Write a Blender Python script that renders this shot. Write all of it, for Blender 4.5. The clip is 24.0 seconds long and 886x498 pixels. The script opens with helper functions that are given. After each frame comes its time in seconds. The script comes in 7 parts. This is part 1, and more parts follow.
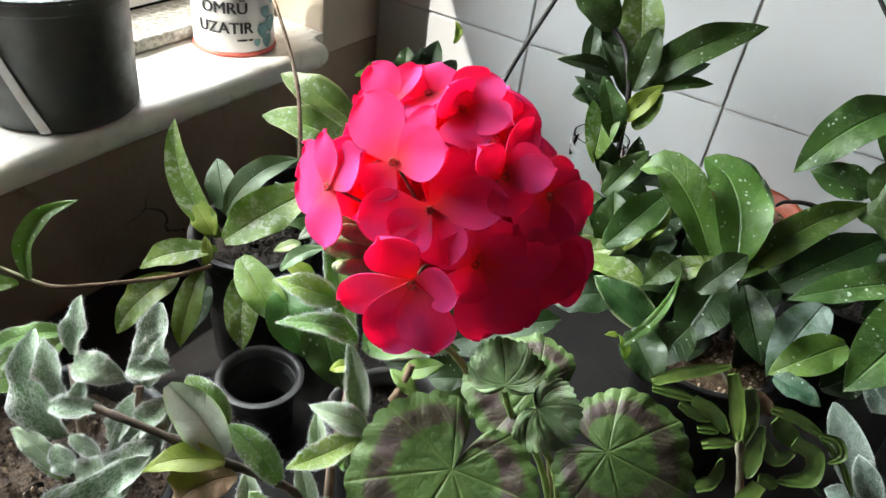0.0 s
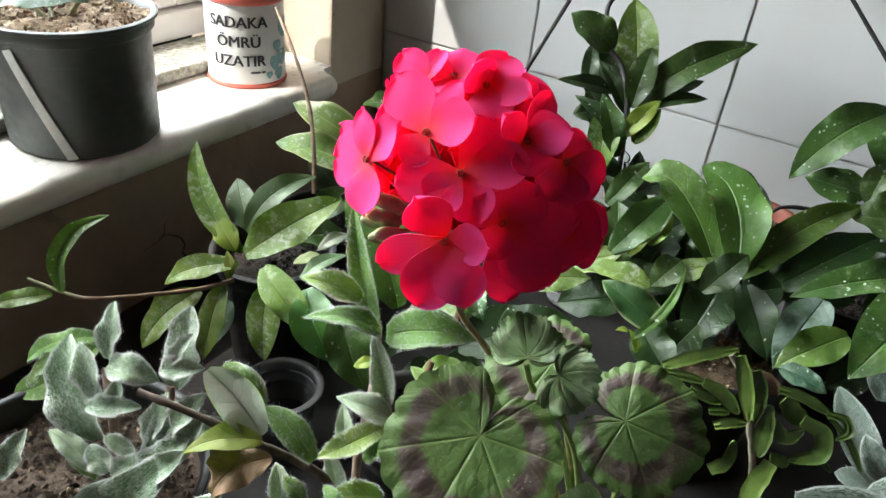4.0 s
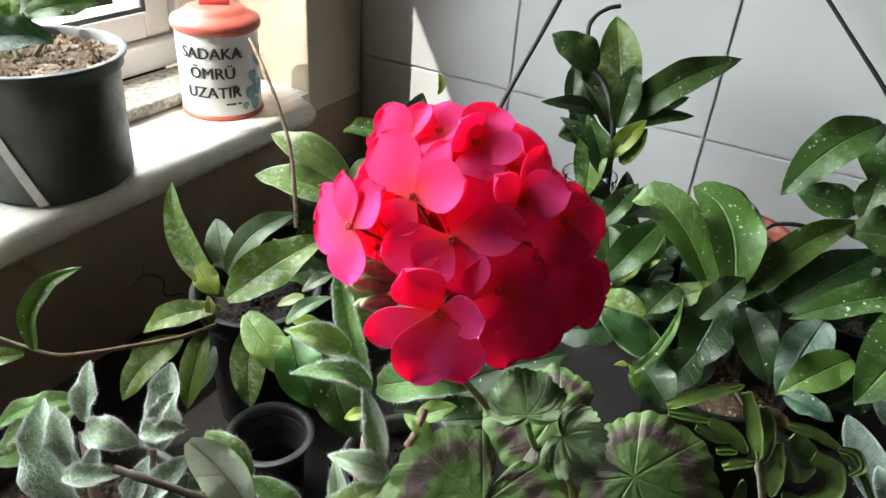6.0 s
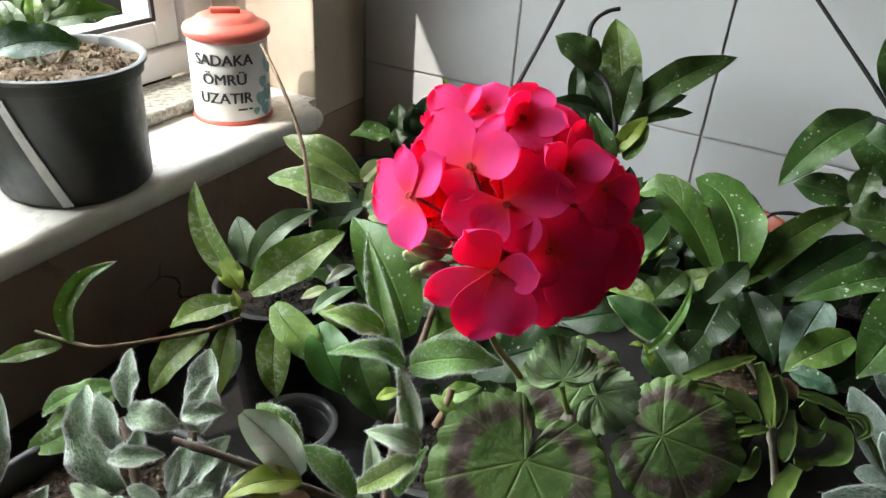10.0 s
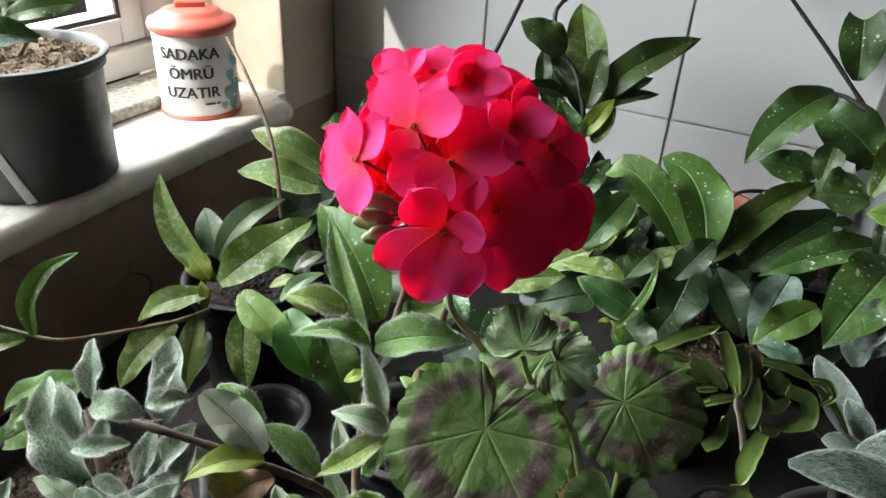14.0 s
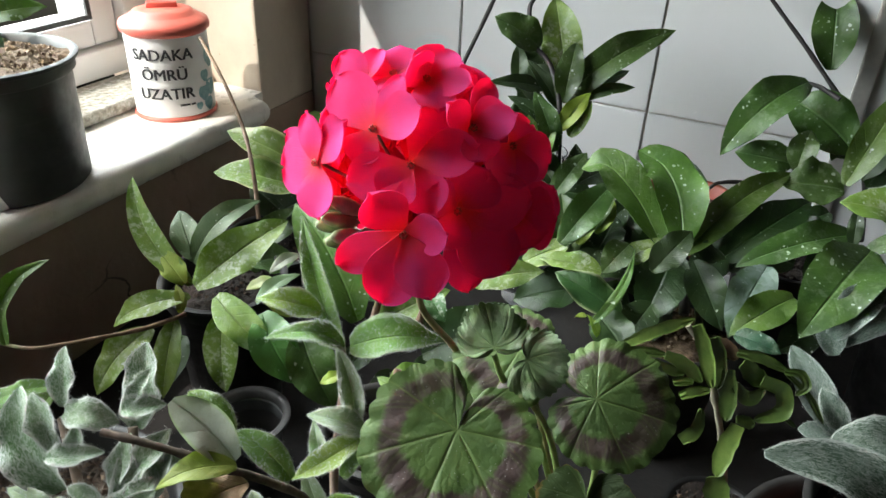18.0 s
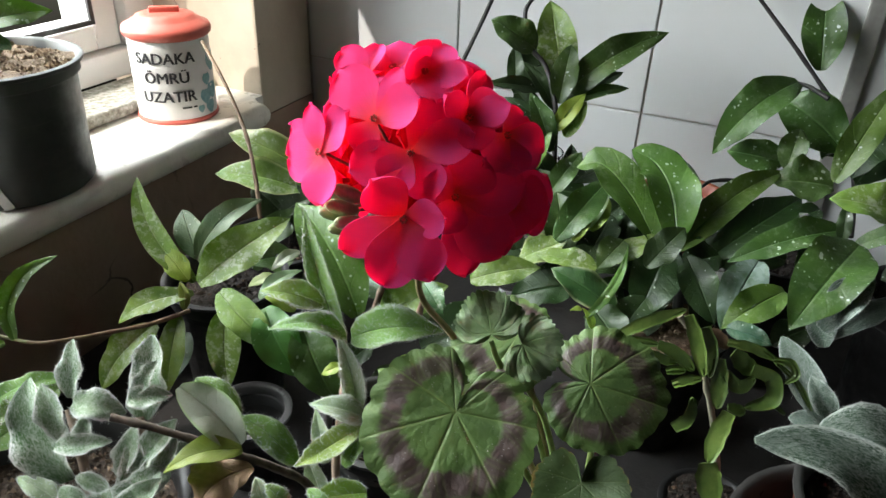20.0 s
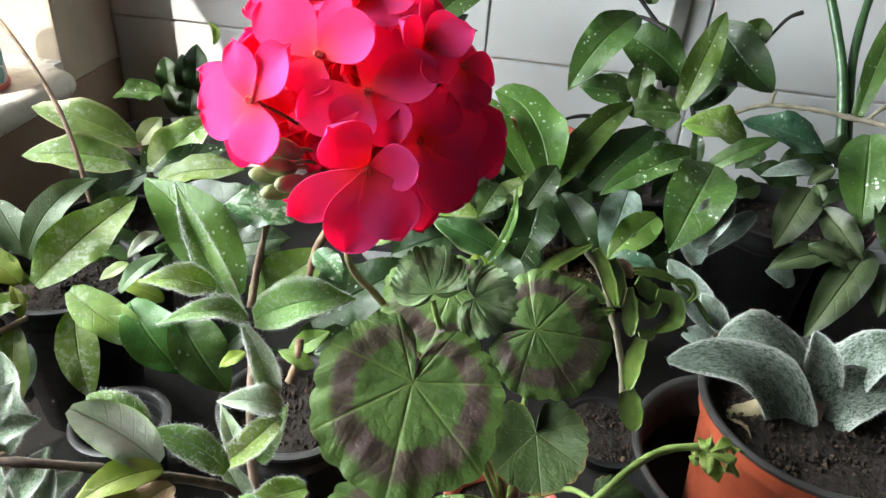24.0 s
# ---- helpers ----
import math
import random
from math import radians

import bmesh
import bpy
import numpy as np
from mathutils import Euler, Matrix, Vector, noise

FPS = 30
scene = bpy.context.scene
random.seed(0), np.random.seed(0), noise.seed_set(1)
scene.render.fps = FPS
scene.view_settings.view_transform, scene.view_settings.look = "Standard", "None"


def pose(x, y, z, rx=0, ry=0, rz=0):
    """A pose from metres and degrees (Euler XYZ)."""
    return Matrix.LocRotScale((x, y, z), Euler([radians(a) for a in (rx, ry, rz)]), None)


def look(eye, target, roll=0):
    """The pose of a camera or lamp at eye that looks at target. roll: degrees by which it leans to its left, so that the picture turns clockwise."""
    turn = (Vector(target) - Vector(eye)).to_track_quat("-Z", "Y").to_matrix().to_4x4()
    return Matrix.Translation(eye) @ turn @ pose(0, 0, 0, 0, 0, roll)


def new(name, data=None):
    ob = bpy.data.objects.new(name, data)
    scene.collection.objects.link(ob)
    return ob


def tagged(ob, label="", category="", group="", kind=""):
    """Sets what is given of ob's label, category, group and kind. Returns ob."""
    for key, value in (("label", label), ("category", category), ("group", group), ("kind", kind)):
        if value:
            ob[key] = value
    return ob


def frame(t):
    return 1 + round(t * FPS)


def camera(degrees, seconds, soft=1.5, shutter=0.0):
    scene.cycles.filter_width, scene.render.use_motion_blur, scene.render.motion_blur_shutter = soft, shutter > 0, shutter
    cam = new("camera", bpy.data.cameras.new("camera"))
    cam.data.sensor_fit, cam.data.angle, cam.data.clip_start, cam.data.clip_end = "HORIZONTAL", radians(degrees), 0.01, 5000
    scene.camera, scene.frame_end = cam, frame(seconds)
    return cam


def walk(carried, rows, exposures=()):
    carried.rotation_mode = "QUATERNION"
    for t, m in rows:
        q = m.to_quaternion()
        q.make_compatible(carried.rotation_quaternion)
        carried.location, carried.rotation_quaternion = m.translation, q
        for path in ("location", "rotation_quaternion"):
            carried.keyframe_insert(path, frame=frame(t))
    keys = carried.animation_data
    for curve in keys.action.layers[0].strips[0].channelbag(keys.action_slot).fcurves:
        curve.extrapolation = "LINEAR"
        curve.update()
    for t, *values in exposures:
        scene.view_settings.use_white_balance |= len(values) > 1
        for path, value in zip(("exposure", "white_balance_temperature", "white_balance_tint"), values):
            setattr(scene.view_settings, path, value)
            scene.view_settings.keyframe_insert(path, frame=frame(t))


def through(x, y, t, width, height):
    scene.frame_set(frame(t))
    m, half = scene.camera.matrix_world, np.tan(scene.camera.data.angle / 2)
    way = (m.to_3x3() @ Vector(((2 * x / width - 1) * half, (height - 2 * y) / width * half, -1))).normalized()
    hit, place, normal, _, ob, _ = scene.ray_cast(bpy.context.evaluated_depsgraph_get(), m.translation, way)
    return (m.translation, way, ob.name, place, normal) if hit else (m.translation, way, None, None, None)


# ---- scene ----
cam = camera(63.0, 24.0)
PATH = [
    (0, (0.594, -0.823, 0.554), (-0.168, 0.607, -0.618), 8.2),
    (0.5, (0.606, -0.836, 0.551), (-0.183, 0.61, -0.583), 7.9),
    (1, (0.616, -0.852, 0.556), (-0.208, 0.586, -0.563), 6.9),
    (1.5, (0.618, -0.847, 0.554), (-0.2, 0.597, -0.561), 6.5),
    (2, (0.618, -0.85, 0.555), (-0.199, 0.603, -0.551), 6.2),
    (2.5, (0.616, -0.848, 0.547), (-0.183, 0.625, -0.544), 6.4),
    (3, (0.608, -0.849, 0.533), (-0.183, 0.629, -0.557), 6.8),
    (3.5, (0.606, -0.86, 0.543), (-0.2, 0.626, -0.526), 6.6),
    (5.5, (0.596, -0.844, 0.54), (-0.205, 0.626, -0.554), 5.8),
    (6, (0.589, -0.837, 0.55), (-0.194, 0.676, -0.498), 4.7),
    (6.5, (0.585, -0.841, 0.546), (-0.2, 0.677, -0.494), 4.7),
    (7, (0.588, -0.84, 0.551), (-0.171, 0.685, -0.497), 4.4),
    (7.5, (0.586, -0.85, 0.553), (-0.167, 0.678, -0.495), 4.8),
    (8, (0.588, -0.85, 0.547), (-0.147, 0.678, -0.513), 5.7),
    (8.5, (0.591, -0.855, 0.556), (-0.156, 0.678, -0.489), 4.1),
    (9, (0.593, -0.851, 0.555), (-0.128, 0.699, -0.483), 4.1),
    (9.5, (0.585, -0.858, 0.553), (-0.142, 0.714, -0.448), 4.5),
    (10, (0.582, -0.875, 0.546), (-0.181, 0.669, -0.47), 4.2),
    (10.5, (0.576, -0.871, 0.536), (-0.168, 0.681, -0.482), 4.8),
    (12.5, (0.587, -0.868, 0.526), (-0.136, 0.683, -0.508), 4.4),
    (13, (0.588, -0.869, 0.526), (-0.122, 0.695, -0.497), 4.1),
    (13.5, (0.593, -0.873, 0.534), (-0.138, 0.681, -0.49), 3.2),
    (14, (0.598, -0.874, 0.533), (-0.13, 0.692, -0.476), 3.3),
    (14.5, (0.595, -0.874, 0.528), (-0.12, 0.681, -0.507), 3.5),
    (15, (0.597, -0.87, 0.529), (-0.116, 0.701, -0.483), 3.3),
    (15.5, (0.597, -0.866, 0.529), (-0.111, 0.692, -0.507), 3.1),
    (16, (0.598, -0.866, 0.531), (-0.097, 0.699, -0.503), 3.3),
    (16.5, (0.6, -0.866, 0.533), (-0.085, 0.685, -0.528), 3.4),
    (17, (0.602, -0.863, 0.534), (-0.084, 0.698, -0.512), 3.2),
    (17.5, (0.604, -0.864, 0.535), (-0.086, 0.708, -0.492), 2.8),
    (19.5, (0.609, -0.879, 0.534), (-0.09, 0.697, -0.479), 2.4),
    (20, (0.612, -0.881, 0.534), (-0.084, 0.702, -0.47), 2.4),
    (20.5, (0.614, -0.879, 0.532), (-0.08, 0.695, -0.486), 2.5),
    (21, (0.616, -0.878, 0.525), (-0.075, 0.693, -0.5), 2.9),
    (21.5, (0.613, -0.875, 0.506), (-0.063, 0.688, -0.542), 3.8),
    (22, (0.615, -0.87, 0.504), (-0.064, 0.693, -0.542), 3.6),
    (22.5, (0.64, -0.843, 0.506), (0.056, 0.761, -0.537), 2.0),
    (23, (0.594, -0.841, 0.504), (0.167, 0.812, -0.538), 2.5),
    (23.5, (0.542, -0.85, 0.502), (0.331, 0.814, -0.588), 3.4),
    (24, (0.55, -0.871, 0.511), (0.36, 0.808, -0.558), 4.7),
]
EXPOSURES = [(0.0, 0.42), (2.0, 0.36), (6.0, 0.28), (8.0, 0.06), (10.0, 0.06), (15.0, 0.16), (21.0, 0.2), (22.0, 0.5), (23.2, 0.74), (24.0, 0.66)]
walk(cam, [(t, look(eye, target, roll)) for t, eye, target, roll in PATH], EXPOSURES)

# ---- light ----
world = bpy.data.worlds.new("sky")
scene.world = world
world.use_nodes = True
wn = world.node_tree.nodes
sky = wn.new("ShaderNodeTexSky")
sky.sky_type, sky.sun_disc = "NISHITA", False
sky.sun_elevation, sky.sun_rotation = radians(45), radians(-144)
world.node_tree.links.new(sky.outputs[0], wn["Background"].inputs[0])
wn["Background"].inputs[1].default_value = 0.15

sun = new("sun", bpy.data.lights.new("sun", "SUN"))
sun.data.energy, sun.data.angle, sun.data.color = 5.0, radians(0.5), (1.0, 0.95, 0.87)
sun.matrix_world = look((0, 0, 5), (0.41, 0.57, 4.29))

# daylight in the window opening
window_light = new("window_light", bpy.data.lights.new("window_light", "AREA"))
window_light.data.shape, window_light.data.size, window_light.data.size_y = "RECTANGLE", 0.98, 0.64
window_light.data.energy, window_light.data.color = 12.5, (0.92, 0.985, 0.985)
window_light.data.spread = radians(95)
window_light.matrix_world = look((-0.165, -0.63, 0.6), (0.6, -0.64, 0.2))

# unseen fill lamp behind the camera, added to lift the shadows
fill_light = new("fill_light", bpy.data.lights.new("fill_light", "AREA"))
fill_light.data.shape, fill_light.data.size, fill_light.data.size_y = "RECTANGLE", 0.4, 1.1
fill_light.data.energy, fill_light.data.color = 0.09, (1.0, 0.92, 0.82)
fill_light.matrix_world = look((2.35, -2.56, 1.0), (0.6, -0.2, 0.2))

# ---- materials ----
class Nodes:
    """Short hand for the node tree of one material."""

    def __init__(self, name, rough=0.5, **inputs):
        self.mat = bpy.data.materials.new(name)
        self.mat.use_nodes = True
        self.tree = self.mat.node_tree
        self.out = self.tree.nodes["Principled BSDF"]
        self.out.inputs["Roughness"].default_value = rough
        for key, value in inputs.items():
            self.out.inputs[key.replace("_", " ")].default_value = value

    def add(self, kind, **inputs):
        node = self.tree.nodes.new("ShaderNode" + kind)
        for key, value in inputs.items():
            self.put(node, key, value)
        return node

    def put(self, node, key, value):
        slot = node.inputs[int(key[1:])] if key[0] == "i" and key[1:].isdigit() else node.inputs[key.replace("_", " ")]
        if isinstance(value, bpy.types.NodeSocket):
            self.tree.links.new(value, slot)
        else:
            slot.default_value = value

    def noise(self, scale, detail=4.0, vector=None, rough=0.55):
        node = self.add("TexNoise", Scale=scale, Detail=detail, Roughness=rough)
        self.put(node, "Vector", vector if vector is not None else self.place())
        return node.outputs["Fac"]

    def place(self):
        return self.add("TexCoord").outputs["Object"]

    def uv(self):
        return self.add("TexCoord").outputs["UV"]

    def uv_parts(self):
        node = self.add("SeparateXYZ", Vector=self.uv())
        return node.outputs[0], node.outputs[1]

    def math(self, op, a, b=0.0, c=0.0):
        node = self.add("Math", i0=a, i1=b, i2=c)
        node.operation = op
        return node.outputs[0]

    def ramp(self, fac, *stops):
        node = self.add("ValToRGB", Fac=fac)
        while len(node.color_ramp.elements) < len(stops):
            node.color_ramp.elements.new(0.5)
        for el, (pos, col) in zip(node.color_ramp.elements, stops):
            el.position = pos
            el.color = (*col, 1) if isinstance(col, tuple) else (col, col, col, 1)
        return node.outputs[0]

    def mix(self, fac, a, b, blend="MIX"):
        node = self.add("Mix")
        node.data_type, node.blend_type = "RGBA", blend
        for i, v in ((0, fac), (6, a), (7, b)):
            if isinstance(v, tuple) and len(v) == 3:
                v = (*v, 1)
            if isinstance(v, bpy.types.NodeSocket):
                self.tree.links.new(v, node.inputs[i])
            else:
                node.inputs[i].default_value = v
        return node.outputs[2]

    def hue(self, color, rnd, spread=0.03, value=0.35):
        """Varies a colour a little from object to object."""
        node = self.add("HueSaturation", Color=color)
        self.put(node, "Hue", self.math("MULTIPLY_ADD", rnd, spread, 0.5 - spread / 2))
        self.put(node, "Value", self.math("MULTIPLY_ADD", rnd, value, 1 - value / 2))
        return node.outputs[0]

    def random(self):
        return self.add("ObjectInfo").outputs["Random"]

    def color(self, value):
        self.put(self.out, "Base Color", (*value, 1) if isinstance(value, tuple) else value)
        return self

    def rough(self, value):
        self.put(self.out, "Roughness", value)
        return self

    def bump(self, height, strength=0.3, distance=0.002):
        node = self.add("Bump", Height=height, Strength=strength, Distance=distance)
        self.put(self.out, "Normal", node.outputs[0])
        return self

    def see_through(self, color, share):
        """Lets part of the light through, as thin leaves and petals do."""
        glow = self.add("BsdfTranslucent")
        self.put(glow, "Color", (*color, 1) if isinstance(color, tuple) else color)
        both = self.add("MixShader", i0=share)
        self.put(both, "i1", self.out.outputs[0])
        self.put(both, "i2", glow.outputs[0])
        self.tree.links.new(both.outputs[0], self.tree.nodes["Material Output"].inputs[0])
        return self


def veins(n, count, sharp=0.86, slant=0.9):
    """1 on the side veins and the midrib of a leaf; the leaf's own u runs 0 to 1 from stalk to tip, v -1 to 1 across (stored halved)."""
    u, v = n.uv_parts()
    across = n.math("ABSOLUTE", n.math("MULTIPLY_ADD", v, 2.0, -1.0))
    wave = n.math("SINE", n.math("MULTIPLY", n.math("SUBTRACT", u, n.math("MULTIPLY", across, slant * 0.22)), count * 6.283))
    side = n.math("SMOOTH_MAX", n.math("SUBTRACT", wave, sharp), 0.0, 0.02)
    rib = n.math("SUBTRACT", 1.0, n.math("MULTIPLY", across, 14.0))
    rib = n.math("MAXIMUM", rib, 0.0)
    fade = n.math("MULTIPLY", n.math("MULTIPLY", side, 1.6), n.ramp(n.noise(34, 3), (0.38, 0.15), (0.66, 1.0)))
    return n.math("MINIMUM", n.math("ADD", fade, rib), 1.0), across, u


def leaf_material(name, dark, light, edge=None, specks=0.0, gloss=0.32, rib=None, through=0.22, pale=0.0, pale_color=(0.75, 0.78, 0.5), band=None, splash=0.0):
    n = Nodes(name, gloss)
    vein, across, u = veins(n, 7)
    p = n.place()
    tone = n.ramp(n.noise(42, 7, p, 0.68), (0.34, dark), (0.66, light))
    base = n.mix(n.math("MULTIPLY", vein, 0.4), tone, rib or tuple(min(1, c * 1.9 + 0.03) for c in light))
    if specks:
        cell = n.add("TexVoronoi", Scale=210.0)
        warp = n.add("MixRGB", i0=0.005)
        n.put(warp, "i1", p)
        n.put(warp, "i2", n.add("TexNoise", Scale=150.0, Vector=p).outputs["Color"])
        n.put(cell, "Vector", warp.outputs[0])
        pick = n.add("SeparateXYZ", Vector=cell.outputs["Color"]).outputs[0]
        size = n.math("MULTIPLY", n.ramp(n.noise(30, 3, p), (0.4, 0.25), (0.62, 1.0)), n.ramp(pick, (0.35, 0.0), (1.0, 1.0)))
        spot = n.math("LESS_THAN", cell.outputs["Distance"], n.math("MULTIPLY", size, specks))
        base = n.mix(n.math("MULTIPLY", spot, 0.75), base, (0.6, 0.68, 0.52))
    # silver mottling of the leaf, raised to paint in glossy window highlights too
    if splash:
        silver = n.ramp(n.noise(130, 6, p, 0.75), (0.5, 0.0), (0.58, splash))
        base = n.mix(n.math("MULTIPLY", silver, n.ramp(n.noise(19, 3, p), (0.42, 0.15), (0.62, 1.0))), base, (0.5, 0.55, 0.38))
    if band:
        base = n.mix(n.ramp(n.math("ADD", across, n.math("MULTIPLY_ADD", n.noise(60, 4, p), 0.3, -0.15)), (0.2, 0.8), (0.62, 0.0)), base, band)
    if pale:
        patch = n.ramp(n.noise(14, 4, p), (0.62 - pale * 0.3, 0.0), (0.7 - pale * 0.3, 1.0))
        base = n.mix(patch, base, pale_color)
    if edge:
        base = n.mix(n.ramp(across, (0.82, 0.0), (0.97, 1.0)), base, edge)
    base = n.hue(base, n.random(), 0.025, 0.4)
    n.color(base)
    n.rough(n.ramp(n.noise(60, 4, p), (0.3, gloss - 0.06), (0.8, gloss + 0.2)))
    n.bump(n.math("SUBTRACT", n.noise(120, 6, p, 0.65), n.math("MULTIPLY", vein, 0.9)), 0.7, 0.002)
    n.see_through(n.mix(0.5, base, (0.35, 0.55, 0.06)), through)
    return n.mat


def make_materials():
    m = {}
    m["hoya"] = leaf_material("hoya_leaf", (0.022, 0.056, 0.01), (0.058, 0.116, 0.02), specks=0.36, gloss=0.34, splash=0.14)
    # for dark green leaves, and for hoya leaves with gap shade in their colour
    m["hoya_dark_and_shaded"] = leaf_material("dark_and_shaded_leaf", (0.009, 0.026, 0.006), (0.025, 0.055, 0.011), specks=0.26, gloss=0.36, through=0.12)
    m["hoya_light"] = leaf_material("light_leaf", (0.085, 0.17, 0.028), (0.2, 0.3, 0.05), specks=0.24, gloss=0.36, rib=(0.42, 0.5, 0.2), through=0.34, splash=0.85)
    m["yellow"] = leaf_material("young_leaf", (0.2, 0.32, 0.035), (0.36, 0.46, 0.08), through=0.4, gloss=0.38)
    m["varieg"] = leaf_material("variegated_leaf", (0.1, 0.19, 0.035), (0.22, 0.32, 0.07), pale=0.12, specks=0.28, through=0.35, edge=(0.55, 0.58, 0.28), splash=1.0)
    m["cream"] = leaf_material("cream_leaf", (0.64, 0.69, 0.38), (0.8, 0.82, 0.58), through=0.5)
    m["silver"] = leaf_material("silver_patched_leaf", (0.03, 0.09, 0.03), (0.06, 0.14, 0.05), pale=0.35, pale_color=(0.3, 0.37, 0.33), gloss=0.22, specks=0.4, splash=0.9)
    m["hairy"] = leaf_material("hairy_green_leaf", (0.08, 0.17, 0.032), (0.16, 0.27, 0.065), edge=(0.25, 0.34, 0.15), gloss=0.6, through=0.3)
    m["pale"] = leaf_material("pale_underside", (0.24, 0.26, 0.19), (0.36, 0.38, 0.31), rib=(0.24, 0.27, 0.16), gloss=0.5, through=0.2, edge=(0.28, 0.36, 0.18), pale=0.15, pale_color=(0.5, 0.53, 0.48))
    m["striped"] = leaf_material("striped_leaf", (0.016, 0.028, 0.01), (0.032, 0.05, 0.018), edge=(0.022, 0.03, 0.016), rib=(0.03, 0.04, 0.02), gloss=0.4, band=(0.1, 0.135, 0.06))

    m["yellow_olive"] = leaf_material("olive_leaf", (0.13, 0.16, 0.02), (0.22, 0.25, 0.04), gloss=0.36, through=0.35)
    m["pale_hairy"] = leaf_material("pale_hairy_leaf", (0.2, 0.28, 0.17), (0.36, 0.43, 0.29), edge=(0.5, 0.55, 0.42), gloss=0.65, through=0.28)
    m["young_hairy"] = leaf_material("young_hairy_leaf", (0.16, 0.28, 0.04), (0.29, 0.4, 0.08), edge=(0.42, 0.5, 0.22), gloss=0.55, through=0.35)
    m["hoya_pale"] = leaf_material("grey_green_leaf", (0.10, 0.17, 0.08), (0.2, 0.27, 0.15), specks=0.2, gloss=0.36)
    m["silver_band"] = leaf_material("glossy_leaf", (0.035, 0.10, 0.018), (0.07, 0.16, 0.03), specks=0.22, gloss=0.3)
    # the pale patches paint a window sheen into the leaf colour
    m["silver_sheen"] = leaf_material("painted_sheen_leaf", (0.03, 0.07, 0.035), (0.06, 0.11, 0.06), pale=0.6, pale_color=(0.2, 0.27, 0.23), gloss=0.22, specks=0.2)
    m["hoya_edge"] = leaf_material("light_edged_leaf", (0.02, 0.07, 0.02), (0.05, 0.13, 0.03), edge=(0.3, 0.36, 0.18), specks=0.15)
    m["hoya_bright"] = leaf_material("bright_leaf", (0.045, 0.105, 0.015), (0.1, 0.185, 0.03), specks=0.36, through=0.28, splash=0.2)
    m["hoya_teal"] = leaf_material("teal_leaf", (0.01, 0.042, 0.02), (0.03, 0.08, 0.04), specks=0.28, gloss=0.3, splash=0.2)

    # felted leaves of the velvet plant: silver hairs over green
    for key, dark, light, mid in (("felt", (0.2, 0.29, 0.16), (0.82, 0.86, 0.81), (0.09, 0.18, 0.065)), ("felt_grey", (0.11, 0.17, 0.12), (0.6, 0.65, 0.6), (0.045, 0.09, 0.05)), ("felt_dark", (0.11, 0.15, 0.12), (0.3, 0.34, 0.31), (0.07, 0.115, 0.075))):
        n = Nodes(key + "_leaf", 0.9)
        vein, across, u = veins(n, 3)
        p = n.place()
        webs = []
        wide = n.add("Mapping", Vector=n.uv(), Rotation=(0.0, 0.0, 0.35), Scale=(7.0, 9.0, 1.0)).outputs[0]
        fine = n.add("Mapping", Vector=n.uv(), Rotation=(0.0, 0.0, -0.3), Scale=(13.0, 22.0, 1.0)).outputs[0]
        for vec, size in ((wide, 1.2), (fine, 1.1), (p, 150.0)):
            gap = n.math("ABSOLUTE", n.math("SUBTRACT", n.noise(size, 5, vec, 0.62), 0.5))
            webs.append(n.ramp(gap, (0.0, 1.0), (0.03, 0.0)))
        hair = n.math("MAXIMUM", n.math("MAXIMUM", webs[0], webs[1]), n.math("MULTIPLY", webs[2], 0.45))
        tone = n.mix(n.ramp(n.noise(50, 4, p), (0.35, 0.0), (0.65, 1.0)), mid, dark)
        tone = n.mix(n.math("MULTIPLY", hair, n.ramp(n.noise(38, 3, p), (0.35, 0.45), (0.6, 0.95))), tone, light)
        tone = n.mix(n.ramp(n.math("ADD", across, n.math("MULTIPLY_ADD", hair, 0.3, -0.15)), (0.72, 0.0), (0.9, 0.95)), tone, tuple(min(0.85, c * 1.12) for c in light))
        tone = n.hue(tone, n.random(), 0.015, 0.3)
        n.color(tone).bump(hair, 0.4, 0.001)
        n.see_through(tone, 0.2)
        m[key] = n.mat
    n = Nodes("white_hair", 0.8, Sheen_Weight=0.3)
    n.color(n.ramp(n.random(), (0.0, (0.66, 0.7, 0.66)), (1.0, (0.8, 0.82, 0.78))))
    m["hair"] = n.mat

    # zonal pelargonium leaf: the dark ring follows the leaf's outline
    # k scales the colours; its lowest value paints shade onto the under leaves
    for key, k in (("zonal", 0.72), ("zonal_shaded", 0.42), ("zonal_young", 0.85)):
        n = Nodes(key + "_leaf", 0.6)
        ang, rad = n.uv_parts()
        p = n.place()
        fan = n.add("Mapping", Vector=n.uv(), Scale=(60.0, 1.2, 1.0))
        wob = n.math("ADD", n.math("MULTIPLY_ADD", n.noise(60, 5, p), 0.2, -0.1), n.math("MULTIPLY_ADD", n.noise(1.0, 4, fan.outputs[0], 0.65), 0.16, -0.08))
        near = n.math("PINGPONG", n.math("MULTIPLY_ADD", ang, 7.0, 0.5), 0.5)
        lean = n.math("MULTIPLY", n.math("SUBTRACT", 0.25, near), 0.03)
        r = n.math("ADD", n.math("ADD", rad, wob), lean)

        def vein_line(start, slope, thin, strength):
            off = n.math("ABSOLUTE", n.math("SUBTRACT", near, n.math("MULTIPLY", n.math("SUBTRACT", rad, start), slope)))
            line = n.math("MAXIMUM", n.math("SUBTRACT", 1.0, n.math("MULTIPLY", n.math("MULTIPLY", off, rad), thin)), 0.0)
            return n.math("MULTIPLY", line, n.ramp(rad, (start, 0.0), (start + 0.06, strength))) if start else line

        ray = vein_line(0.0, 0.0, 38.0, 1.0)
